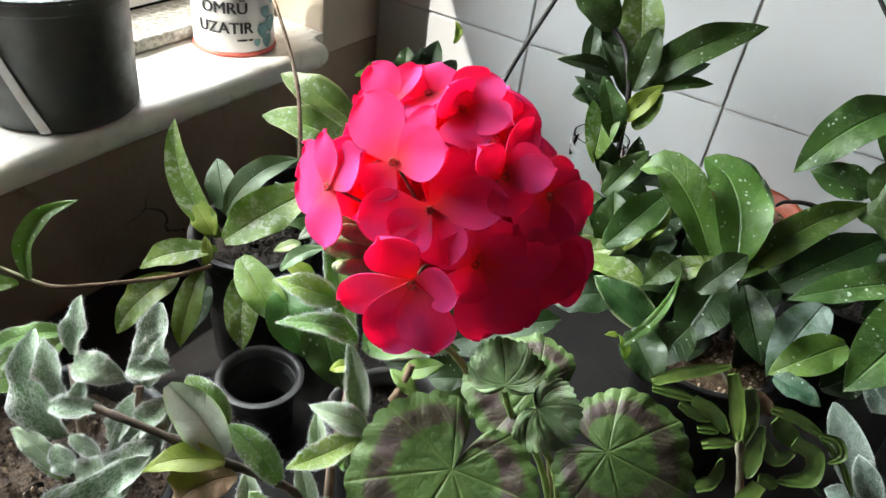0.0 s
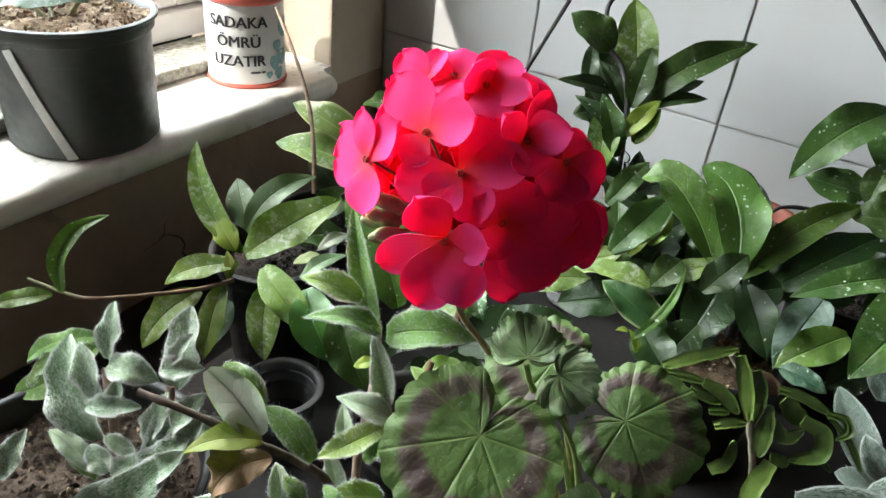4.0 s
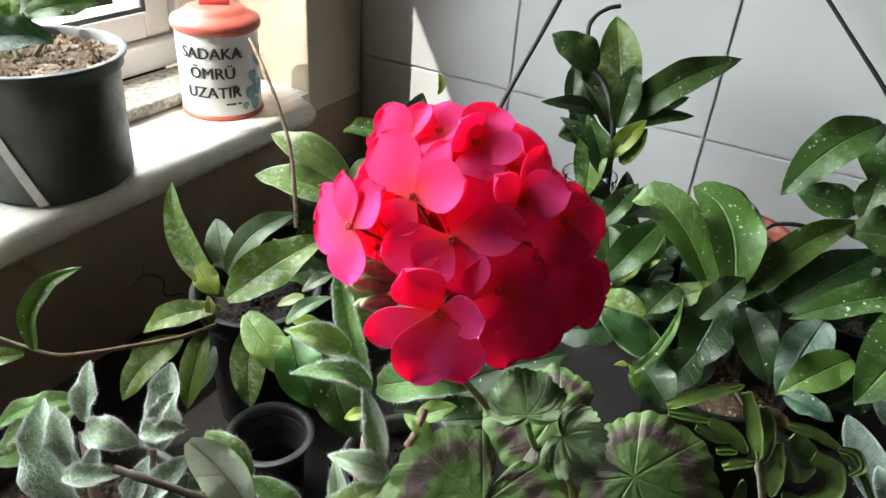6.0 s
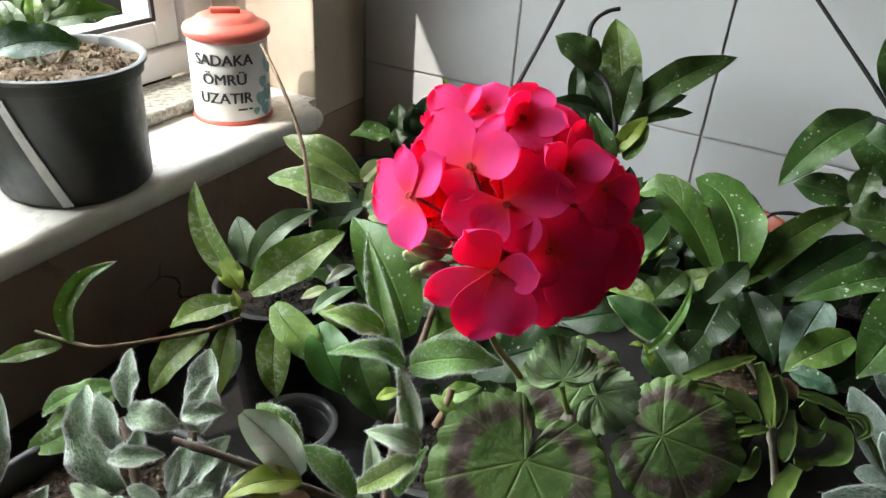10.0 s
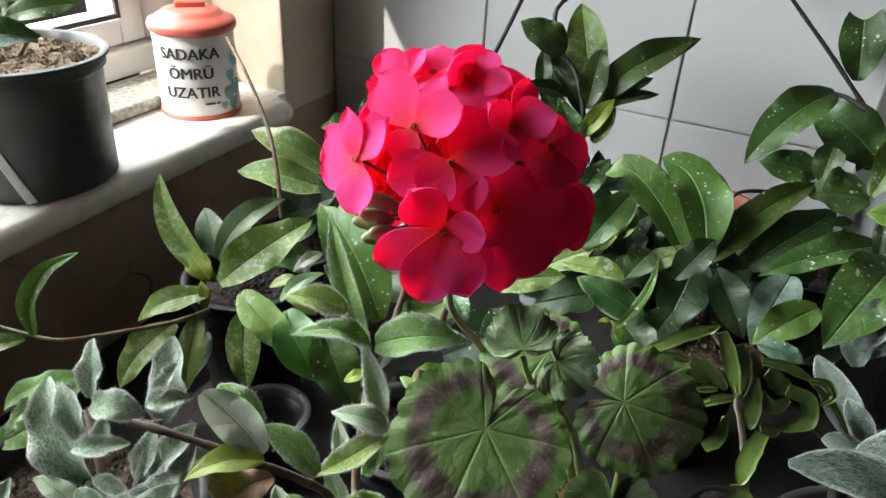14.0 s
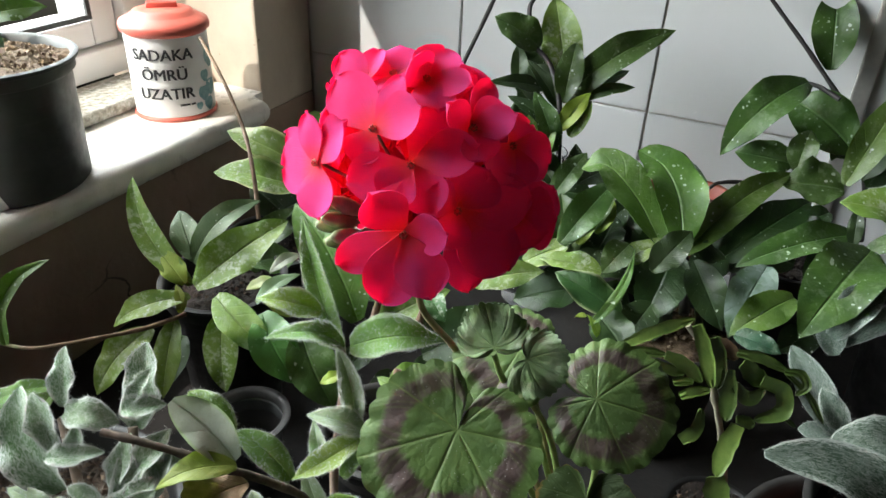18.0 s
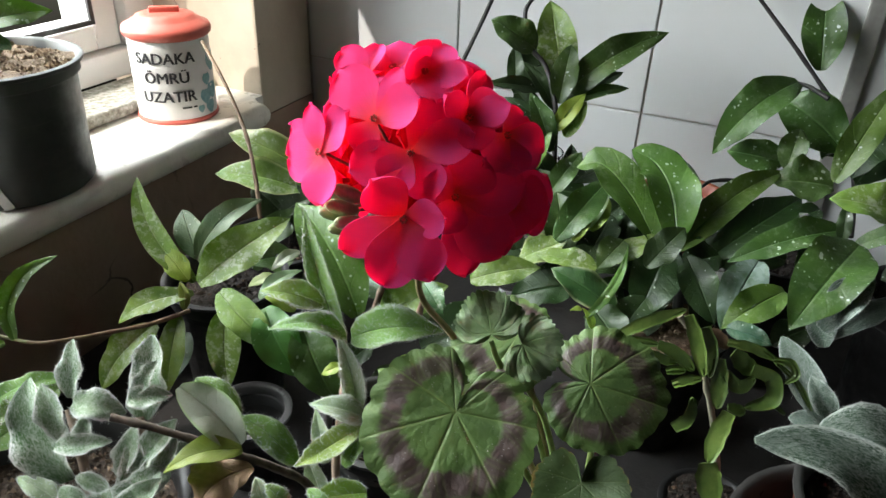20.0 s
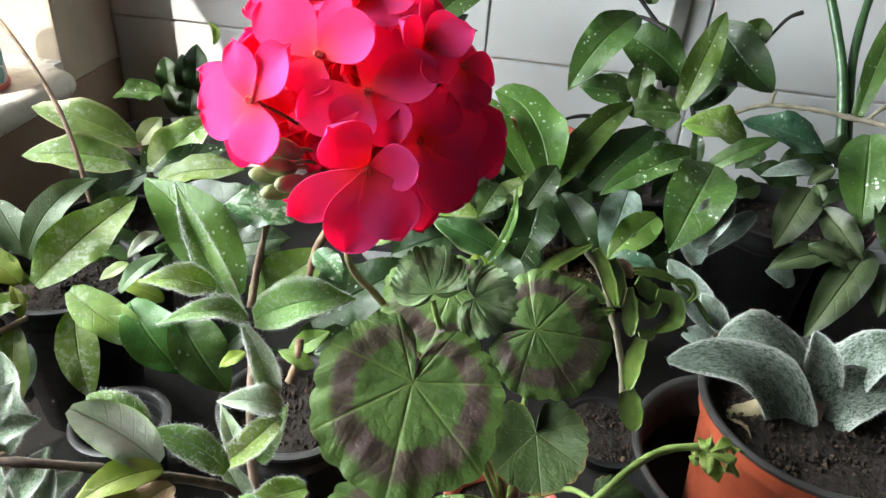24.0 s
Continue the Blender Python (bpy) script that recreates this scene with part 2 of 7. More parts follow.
        for start, slope in ((0.26, 0.62), (0.5, 0.8), (0.7, 1.1)):
            ray = n.math("MAXIMUM", ray, vein_line(start, slope, 34.0, 0.3))
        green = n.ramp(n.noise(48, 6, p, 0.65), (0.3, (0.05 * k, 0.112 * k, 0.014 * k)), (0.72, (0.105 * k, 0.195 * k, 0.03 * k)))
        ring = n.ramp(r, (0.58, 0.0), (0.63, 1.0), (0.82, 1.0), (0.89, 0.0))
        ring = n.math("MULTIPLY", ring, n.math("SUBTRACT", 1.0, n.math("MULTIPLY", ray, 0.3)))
        share = {"zonal": n.ramp(n.noise(22, 4, p), (0.34, 0.8), (0.5, 1.0)), "zonal_young": 0.35, "zonal_shaded": 0.0}[key]
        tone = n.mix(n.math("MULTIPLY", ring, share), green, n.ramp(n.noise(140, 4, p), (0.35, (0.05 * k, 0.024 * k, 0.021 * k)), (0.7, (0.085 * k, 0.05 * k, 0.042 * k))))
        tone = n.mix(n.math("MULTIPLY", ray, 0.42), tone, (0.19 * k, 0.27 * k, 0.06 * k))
        if key == "zonal_shaded":
            tone = n.mix(n.ramp(r, (0.97, 0.0), (1.05, 0.45)), tone, (0.3, 0.15, 0.02))
        if key == "zonal_young":
            tone = n.mix(n.ramp(n.noise(70, 4, p), (0.35, 0.1), (0.65, 0.4)), tone, (0.2, 0.27, 0.18))
        dust = n.add("TexVoronoi", Scale=420.0)
        n.put(dust, "Vector", p)
        tone = n.mix(n.math("MULTIPLY", n.math("LESS_THAN", dust.outputs["Distance"], 0.14), n.ramp(n.noise(40, 3, p), (0.45, 0.0), (0.65, 0.35))), tone, (0.5, 0.52, 0.46))
        quilt = n.add("TexVoronoi", Scale=260.0)
        quilt.feature = "DISTANCE_TO_EDGE"
        n.put(quilt, "Vector", p)
        relief = n.math("ADD", n.noise(190, 5, p), n.math("MULTIPLY", n.math("MINIMUM", quilt.outputs["Distance"], 0.25), 0.8))
        n.color(tone).bump(n.math("SUBTRACT", relief, n.math("MULTIPLY", ray, 0.45)), 0.45, 0.0014)
        n.put(n.out, "Sheen Weight", 0.06)
        n.see_through(n.mix(0.3, tone, (0.3, 0.5, 0.05)), 0.12)
        m[key] = n.mat

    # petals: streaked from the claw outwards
    # the inner petals carry the head's red inner shade in their base colour
    for key, a, b in (("petal", (0.86, 0.075, 0.37), (0.9, 0.12, 0.49)), ("petal_inner_shade", (0.75, 0.012, 0.07), (0.8, 0.02, 0.11))):
        n = Nodes(key, 0.7)
        u, v = n.uv_parts()
        stretch = n.add("Mapping", Vector=n.uv(), Scale=(2.0, 34.0, 1.0))
        streak = n.noise(1.0, 4, stretch.outputs[0])
        tone = n.ramp(n.noise(40, 3), (0.3, a), (0.7, b))
        tone = n.mix(n.math("MULTIPLY", n.ramp(streak, (0.5, 0.0), (0.68, 0.7)), n.ramp(u, (0.1, 0.6), (0.7, 0.0))), tone, (0.7, 0.01, 0.09))
        tone = n.mix(n.ramp(u, (0.05, 0.85), (0.45, 0.0)), tone, (0.85, 0.1, 0.07))
        tone = n.hue(tone, n.random(), 0.012, 0.12)
        n.color(tone).bump(streak, 0.22, 0.0012)
        n.put(n.out, "Sheen Weight", 0.05)
        n.put(n.out, "Specular IOR Level", 0.15)
        n.see_through(n.mix(0.6, tone, (1.0, 0.03, 0.06)), 0.62)
        m[key] = n.mat

    def stalk(name, dark, light, rough=0.6):
        n = Nodes(name, rough)
        n.color(n.ramp(n.noise(120, 5), (0.3, dark), (0.7, light))).bump(n.noise(240, 4), 0.3, 0.001)
        m[name] = n.mat

    stalk("stalk_brown", (0.10, 0.055, 0.03), (0.22, 0.14, 0.08))
    stalk("stalk_tan", (0.2, 0.165, 0.075), (0.36, 0.28, 0.15))
    stalk("stalk_green", (0.12, 0.2, 0.04), (0.28, 0.36, 0.12))
    stalk("stalk_olive", (0.09, 0.10, 0.03), (0.2, 0.17, 0.08))
    stalk("stalk_dark", (0.012, 0.011, 0.011), (0.035, 0.03, 0.028))
    stalk("stalk_grey", (0.11, 0.10, 0.07), (0.24, 0.21, 0.155))
    stalk("stalk_pale", (0.16, 0.11, 0.08), (0.28, 0.2, 0.15))
    stalk("bark", (0.03, 0.022, 0.016), (0.14, 0.10, 0.075), 0.85)
    m["dead_leaf"] = leaf_material("dead_leaf", (0.13, 0.07, 0.035), (0.33, 0.2, 0.12), rib=(0.3, 0.18, 0.1), gloss=0.7, through=0.25, pale=0.2, pale_color=(0.5, 0.37, 0.26))
    stalk("tan_leaf", (0.3, 0.25, 0.14), (0.45, 0.38, 0.24), 0.7)
    stalk("succulent", (0.045, 0.085, 0.016), (0.09, 0.14, 0.03), 0.42)
    stalk("succulent_light", (0.085, 0.15, 0.026), (0.16, 0.23, 0.05), 0.42)
    stalk("stalk_purple", (0.06, 0.02, 0.03), (0.14, 0.06, 0.07))
    stalk("stalk_green_hairy", (0.15, 0.24, 0.05), (0.26, 0.36, 0.1), 0.7)
    stalk("anther", (0.34, 0.02, 0.02), (0.55, 0.08, 0.05))
    stalk("bud_green", (0.18, 0.24, 0.1), (0.42, 0.45, 0.24))
    stalk("reed", (0.015, 0.05, 0.018), (0.05, 0.11, 0.04), 0.35)

    n = Nodes("soil", 0.95)
    n.color(n.ramp(n.noise(180, 8, rough=0.7), (0.3, (0.006, 0.004, 0.003)), (0.62, (0.022, 0.0135, 0.009)), (0.8, (0.06, 0.036, 0.023)))).bump(n.noise(160, 6), 1.0, 0.006)
    m["soil"] = n.mat
    n = Nodes("brown_soil", 0.95)
    n.color(n.ramp(n.noise(180, 8, rough=0.7), (0.3, (0.02, 0.013, 0.009)), (0.62, (0.085, 0.055, 0.037)), (0.8, (0.2, 0.14, 0.095)))).bump(n.noise(160, 6), 1.0, 0.006)
    m["brown_soil"] = n.mat
    n = Nodes("brown_crumb", 0.95)
    n.color(n.ramp(n.add("NewGeometry").outputs["Random Per Island"], (0.0, (0.03, 0.02, 0.014)), (0.8, (0.12, 0.08, 0.052)), (1.0, (0.26, 0.19, 0.13))))
    m["brown_crumb"] = n.mat
    n = Nodes("dry_soil", 0.95)
    n.color(n.ramp(n.noise(150, 8, rough=0.7), (0.3, (0.06, 0.035, 0.02)), (0.6, (0.22, 0.15, 0.09)), (0.8, (0.42, 0.32, 0.21)))).bump(n.noise(160, 6), 1.0, 0.006)
    m["dry_soil"] = n.mat
    n = Nodes("soil_crumb", 0.95)
    n.color(n.ramp(n.add("NewGeometry").outputs["Random Per Island"], (0.0, (0.008, 0.005, 0.004)), (0.8, (0.032, 0.02, 0.0125)), (1.0, (0.1, 0.062, 0.04))))
    m["crumb"] = n.mat
    n = Nodes("dry_crumb", 0.95)
    n.color(n.ramp(n.add("NewGeometry").outputs["Random Per Island"], (0.0, (0.08, 0.045, 0.025)), (0.6, (0.26, 0.18, 0.11)), (1.0, (0.55, 0.43, 0.3))))
    m["dry_crumb"] = n.mat

    def plastic(name, dark, light, rough):
        n = Nodes(name, rough)
        p = n.place()
        tone = n.ramp(n.noise(22, 6, p), (0.35, dark), (0.75, light))
        scuff = n.add("Mapping", Vector=p, Scale=(30.0, 30.0, 240.0))
        tone = n.mix(n.ramp(n.noise(1.0, 5, scuff.outputs[0]), (0.6, 0.0), (0.85, 0.25)), tone, tuple(min(1, c * 1.7 + 0.03) for c in light))
        n.color(tone).rough(n.ramp(n.noise(70, 5, p), (0.3, rough - 0.1), (0.75, rough + 0.2))).bump(n.noise(200, 4, p), 0.08, 0.001)
        m[name] = n.mat

    plastic("black_plastic", (0.004, 0.004, 0.0044), (0.009, 0.0085, 0.0085), 0.5)
    plastic("grey_plastic", (0.045, 0.049, 0.047), (0.072, 0.076, 0.073), 0.5)
    plastic("terracotta_plastic", (0.26, 0.048, 0.02), (0.34, 0.07, 0.03), 0.42)
    plastic("red_plastic", (0.55, 0.10, 0.075), (0.64, 0.15, 0.11), 0.38)
    plastic("rim_plastic", (0.03, 0.029, 0.028), (0.065, 0.062, 0.06), 0.35)

    n = Nodes("tile_glaze", 0.12)
    p = n.place()
    tone = n.mix(n.ramp(n.noise(9, 5, p), (0.45, 0.0), (0.8, 0.35)), (0.7, 0.71, 0.71), (0.63, 0.62, 0.6))
    n.color(n.hue(tone, n.random(), 0.0, 0.04)).rough(n.ramp(n.noise(30, 5, p), (0.3, 0.1), (0.8, 0.3))).bump(n.noise(14, 3, p), 0.05, 0.002)
    m["tile"] = n.mat
    n = Nodes("grout", 0.9)
    n.color(n.ramp(n.noise(120, 5), (0.3, (0.5, 0.47, 0.43)), (0.75, (0.62, 0.59, 0.55)))).bump(n.noise(300, 4), 0.4, 0.001)
    m["grout"] = n.mat
    # stained brown plaster, base colour also lowered for the shade under the sill
    n = Nodes("plaster", 0.85)
    p = n.place()
    stains = n.ramp(n.noise(7, 7, p, 0.65), (0.4, 0.0), (0.75, 1.0))
    tone = n.mix(stains, (0.37, 0.275, 0.2), (0.25, 0.18, 0.13))
    tone = n.mix(n.ramp(n.noise(38, 6, p, 0.7), (0.66, 0.0), (0.72, 0.7)), tone, (0.10, 0.075, 0.055))
    crack = n.add("TexVoronoi", Scale=9.0)
    crack.feature = "DISTANCE_TO_EDGE"
    bent = n.add("MixRGB", i0=0.06)
    n.put(bent, "i1", p)
    n.put(bent, "i2", n.add("TexNoise", Scale=22.0, Detail=5.0).outputs["Color"])
    n.put(crack, "Vector", bent.outputs[0])
    line = n.math("MULTIPLY", n.ramp(crack.outputs["Distance"], (0.006, 1.0), (0.016, 0.0)), n.ramp(n.noise(4.5, 2, p), (0.52, 0.0), (0.6, 0.9)))
    tone = n.mix(line, tone, (0.05, 0.035, 0.025))
    n.color(tone).bump(n.noise(55, 7, p), 0.35, 0.004)
    m["plaster"] = n.mat
    n = Nodes("beige_paint", 0.8)
    p = n.place()
    tone = n.mix(n.ramp(n.noise(8, 7, p, 0.65), (0.4, 0.0), (0.75, 1.0)), (0.6, 0.52, 0.41), (0.46, 0.385, 0.3))
    tone = n.mix(n.ramp(n.noise(30, 6, p, 0.7), (0.66, 0.0), (0.7, 0.8)), tone, (0.12, 0.085, 0.06))
    n.color(tone).bump(n.noise(50, 7, p), 0.3, 0.004)
    m["beige_paint"] = n.mat
    n = Nodes("room_paint", 0.8)
    n.color(n.ramp(n.noise(5, 5), (0.3, (0.24, 0.18, 0.13)), (0.7, (0.31, 0.235, 0.17)))).bump(n.noise(60, 5), 0.15, 0.003)
    m["room_paint"] = n.mat
    # floor colour taken down to give the gaps between pots their shade
    n = Nodes("floor_gap_shade", 0.85)
    p = n.place()
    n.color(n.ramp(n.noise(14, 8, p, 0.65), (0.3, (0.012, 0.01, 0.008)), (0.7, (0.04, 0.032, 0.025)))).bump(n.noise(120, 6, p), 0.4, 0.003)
    m["floor_gap_shade"] = n.mat
    n = Nodes("marble", 0.28)
    p = n.place()
    vein = n.add("TexWave", Scale=3.0, Distortion=14.0, Detail=5.0)
    n.put(vein, "Vector", p)
    tone = n.ramp(n.noise(8, 7, p), (0.3, (0.68, 0.65, 0.58)), (0.7, (0.8, 0.77, 0.7)))
    tone = n.mix(n.ramp(vein.outputs["Fac"], (0.86, 0.0), (0.99, 0.4)), tone, (0.45, 0.44, 0.41))
    n.color(tone).rough(n.ramp(n.noise(60, 6, p), (0.3, 0.2), (0.75, 0.5))).bump(n.noise(90, 4, p), 0.06, 0.001)
    m["marble"] = n.mat
    n = Nodes("mosaic_stone", 0.7)
    p = n.place()
    cell = n.add("TexVoronoi", Scale=190.0)
    n.put(cell, "Vector", p)
    grain = n.ramp(n.add("SeparateXYZ", Vector=cell.outputs["Color"]).outputs[1], (0.1, 0.3), (0.9, 0.75))
    n.color(n.mix(0.6, n.ramp(n.noise(150, 5, p), (0.35, (0.18, 0.17, 0.13)), (0.7, (0.46, 0.45, 0.4))), grain, "SOFT_LIGHT")).bump(cell.outputs["Distance"], 0.4, 0.002)
    m["stone"] = n.mat
    n = Nodes("white_frame", 0.4)
    n.color(n.ramp(n.noise(12, 5), (0.3, (0.74, 0.73, 0.7)), (0.75, (0.82, 0.81, 0.79)))).bump(n.noise(40, 4), 0.05, 0.001)
    m["white_frame"] = n.mat
    n = Nodes("black_gasket", 0.6)
    n.color(n.ramp(n.noise(90, 3), (0.3, (0.02, 0.02, 0.02)), (0.7, (0.05, 0.05, 0.05))))
    m["gasket"] = n.mat
    n = Nodes("window_glass", 0.02, Transmission_Weight=1.0, IOR=1.02)
    n.color((1.0, 1.0, 1.0))
    m["glass"] = n.mat
    n = Nodes("bottle_plastic", 0.05, Transmission_Weight=1.0, IOR=1.2)
    n.color((0.93, 0.95, 0.94))
    m["clear"] = n.mat
    # near black: holds the shade between the pots in its colour
    n = Nodes("counter_gap_shade", 0.8)
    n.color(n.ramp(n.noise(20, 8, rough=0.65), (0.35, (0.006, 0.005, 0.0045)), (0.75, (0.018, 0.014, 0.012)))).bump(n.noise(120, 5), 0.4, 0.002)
    m["counter"] = n.mat
    n = Nodes("trim_metal", 0.45, Metallic=0.6)
    n.color(n.ramp(n.noise(40, 5), (0.3, (0.3, 0.29, 0.27)), (0.7, (0.46, 0.45, 0.42))))
    m["trim"] = n.mat
    n = Nodes("can_paper", 0.35)
    n.color(n.ramp(n.noise(60, 5), (0.3, (0.74, 0.73, 0.71)), (0.75, (0.8, 0.795, 0.78)))).bump(n.noise(30, 3), 0.06, 0.001)
    m["can_white"] = n.mat
    n = Nodes("print_black", 0.5)
    n.color(n.ramp(n.noise(300, 3), (0.3, (0.015, 0.015, 0.017)), (0.8, (0.05, 0.05, 0.055))))
    m["ink"] = n.mat
    n = Nodes("print_teal", 0.5)
    n.color(n.ramp(n.noise(200, 3), (0.3, (0.14, 0.32, 0.34)), (0.8, (0.3, 0.48, 0.5))))
    m["teal"] = n.mat
    n = Nodes("tape", 0.5)
    n.color(n.ramp(n.noise(80, 5), (0.3, (0.5, 0.5, 0.49)), (0.7, (0.66, 0.66, 0.64)))).bump(n.noise(120, 4), 0.2, 0.001)
    m["tape"] = n.mat
    n = Nodes("lime_cap", 0.4)
    n.color(n.ramp(n.noise(60, 3), (0.3, (0.6, 0.52, 0.46)), (0.7, (0.72, 0.66, 0.6))))
    m["beige"] = n.mat
    return m


M = make_materials()


# ---- mesh tools ----
def part(name, bm, material, parent=None, label="", smooth=True):
    """One bmesh as one mesh object, under its thing."""
    me = bpy.data.meshes.new(name)
    bm.normal_update()
    for e in bm.edges:
        if len(e.link_faces) == 2 and e.calc_face_angle(0.0) > 1.15:
            e.smooth = False
    bm.to_mesh(me)
    bm.free()
    if smooth:
        for f in me.polygons:
            f.use_smooth = True
    me.materials.append(M[material])
    ob = new(name, me)
    if parent is not None:
        ob.parent = parent
    return tagged(ob, label)


def empty(name, place, label, category, group=""):
    ob = new(name)
    ob.empty_display_size = 0.02
    ob.location = place
    return tagged(ob, label, category, group)


def under(ob, thing):
    """Hangs a mesh that is modelled in world places under its thing."""
    ob.parent = thing
    top = thing
    shift = Vector((0, 0, 0))
    while top is not None:
        shift -= Vector(top.location)
        top = top.parent
    ob.location = Vector(ob.location) + shift
    return ob


def box(bm, lo, hi, bevel=0.0):
    made = bmesh.ops.create_cube(bm, size=1.0)
    for v in made["verts"]:
        v.co = Vector((lo[i] + (v.co[i] + 0.5) * (hi[i] - lo[i]) for i in range(3)))
    if bevel:
        edges = {e for v in made["verts"] for e in v.link_edges}
        bmesh.ops.bevel(bm, geom=list(edges), offset=bevel, segments=2, affect="EDGES", profile=0.6)
    return bm


def spline(points, steps):
    """A smooth line through the points."""
    pts = [Vector(p) for p in points]
    if len(pts) == 2:
        return [pts[0].lerp(pts[1], i / steps) for i in range(steps + 1)]
    ext = [2 * pts[0] - pts[1], *pts, 2 * pts[-1] - pts[-2]]
    line = []
    for k in range(1, len(ext) - 2):
        a, b, c, d = ext[k - 1 : k + 3]
        for i in range(steps):
            t = i / steps
            line.append(0.5 * (2 * b + (c - a) * t + (2 * a - 5 * b + 4 * c - d) * t * t + (3 * b - a - 3 * c + d) * t**3))
    return line + [pts[-1]]


def tube(bm, line, r0, r1, sides=8, knots=0.0):
    """A tapering round rod along a line."""
    rings = []
    side = None
    for i, p in enumerate(line):
        way = (line[min(i + 1, len(line) - 1)] - line[max(i - 1, 0)]).normalized()
        side = (way.orthogonal() if side is None else side - way * side.dot(way)).normalized()
        up = way.cross(side)
        r = r0 + (r1 - r0) * i / (len(line) - 1)
        if knots:
            r *= 1 + knots * noise.noise(p * 160)
        rings.append([bm.verts.new(p + (side * math.cos(a) + up * math.sin(a)) * r) for a in (6.2832 * k / sides for k in range(sides))])
    for a, b in zip(rings, rings[1:]):
        for k in range(sides):
            bm.faces.new((a[k], a[(k + 1) % sides], b[(k + 1) % sides], b[k]))
    bm.faces.new(rings[0][::-1])
    bm.faces.new(rings[-1])
    return bm


def stem(thing, name, material, points, r0, r1, knots=0.12, label=""):
    bm = bmesh.new()
    tube(bm, spline(points, 6), r0, r1, 8, knots)
    return under(part(name, bm, material, None, label), thing)


def ribbon(thing, name, material, points, width, nodes, normal, thick=0.0014):
    """A flat fleshy strap with a raised midrib, drawn in at its joints."""
    line = spline(points, 12)
    up = Vector(normal)
    bm = bmesh.new()
    rings = []
    last = len(line) - 1
    for i, p in enumerate(line):
        u = i / last
        way = (line[min(i + 1, last)] - line[max(i - 1, 0)]).normalized()
        across = way.cross(up).normalized()
        top = across.cross(way)
        joint = abs(math.sin(math.pi * (0.12 + 0.8 * u * nodes))) ** 0.7
        w = width * 0.5 * (0.4 + 0.6 * joint) * (1 - u**10) ** 0.5 * (1 - 0.12 * abs(math.sin(u * 9.4))) + 0.0003
        twist = 0.35 * math.sin(u * nodes * 2.1 + len(points))
        across, top = across * math.cos(twist) + top * math.sin(twist), top * math.cos(twist) - across * math.sin(twist)
        rings.append([bm.verts.new(p + across * w * a + top * thick * b) for a, b in ((1, 0.9), (0.5, 0.1), (0, 0.8), (-0.5, 0.1), (-1, 0.9), (-0.5, -0.7), (0, -0.4), (0.5, -0.7))])
    for a, b in zip(rings, rings[1:]):
        for k in range(8):
            bm.faces.new((a[k], a[(k + 1) % 8], b[(k + 1) % 8], b[k]))
    bm.faces.new(rings[0][::-1])
    bm.faces.new(rings[-1])
    bmesh.ops.recalc_face_normals(bm, faces=bm.faces)
    return under(part(name, bm, material), thing)


def lathe(bm, profile, sides=48, wob=0.0):
    """A turned form from (radius, height) pairs, about the z axis."""
    rings = []
    for r, z in profile:
        rings.append([bm.verts.new((r * math.cos(a) * (1 + wob * math.sin(2 * a)), r * math.sin(a), z)) for a in (6.2832 * k / sides for k in range(sides))])
    for a, b in zip(rings, rings[1:]):
        for k in range(sides):
            bm.faces.new((a[k], a[(k + 1) % sides], b[(k + 1) % sides], b[k]))
    return rings


SHAPES = {
    "hoya": lambda u: math.sin(math.pi * min(1, 0.03 + 0.97 * u) ** 0.86) ** 0.72,
    "lance": lambda u: math.sin(math.pi * (0.04 + 0.96 * u) ** 0.72) ** 0.9,
    "oval": lambda u: math.sin(math.pi * (0.05 + 0.93 * u)) ** 0.55,
    "felt": lambda u: math.sin(math.pi * (0.06 + 0.935 * u)) ** 0.62,
    "joint": lambda u: (0.5 + 0.5 * math.sin(math.pi * (0.1 + 0.75 * u))) * (1 - u**8) ** 0.5 + 0.02,
    "arc": lambda u: (0.62 + 0.38 * math.sin(math.pi * min(0.5, u * 1.1))) * (1 - max(0.0, u - 0.25) ** 2 * 1.74) ** 0.6 + 0.01,
    "strap": lambda u: min(1.0, 0.45 + 1.3 * u) * (1 - u**4) ** 0.7 + 0.02,
}


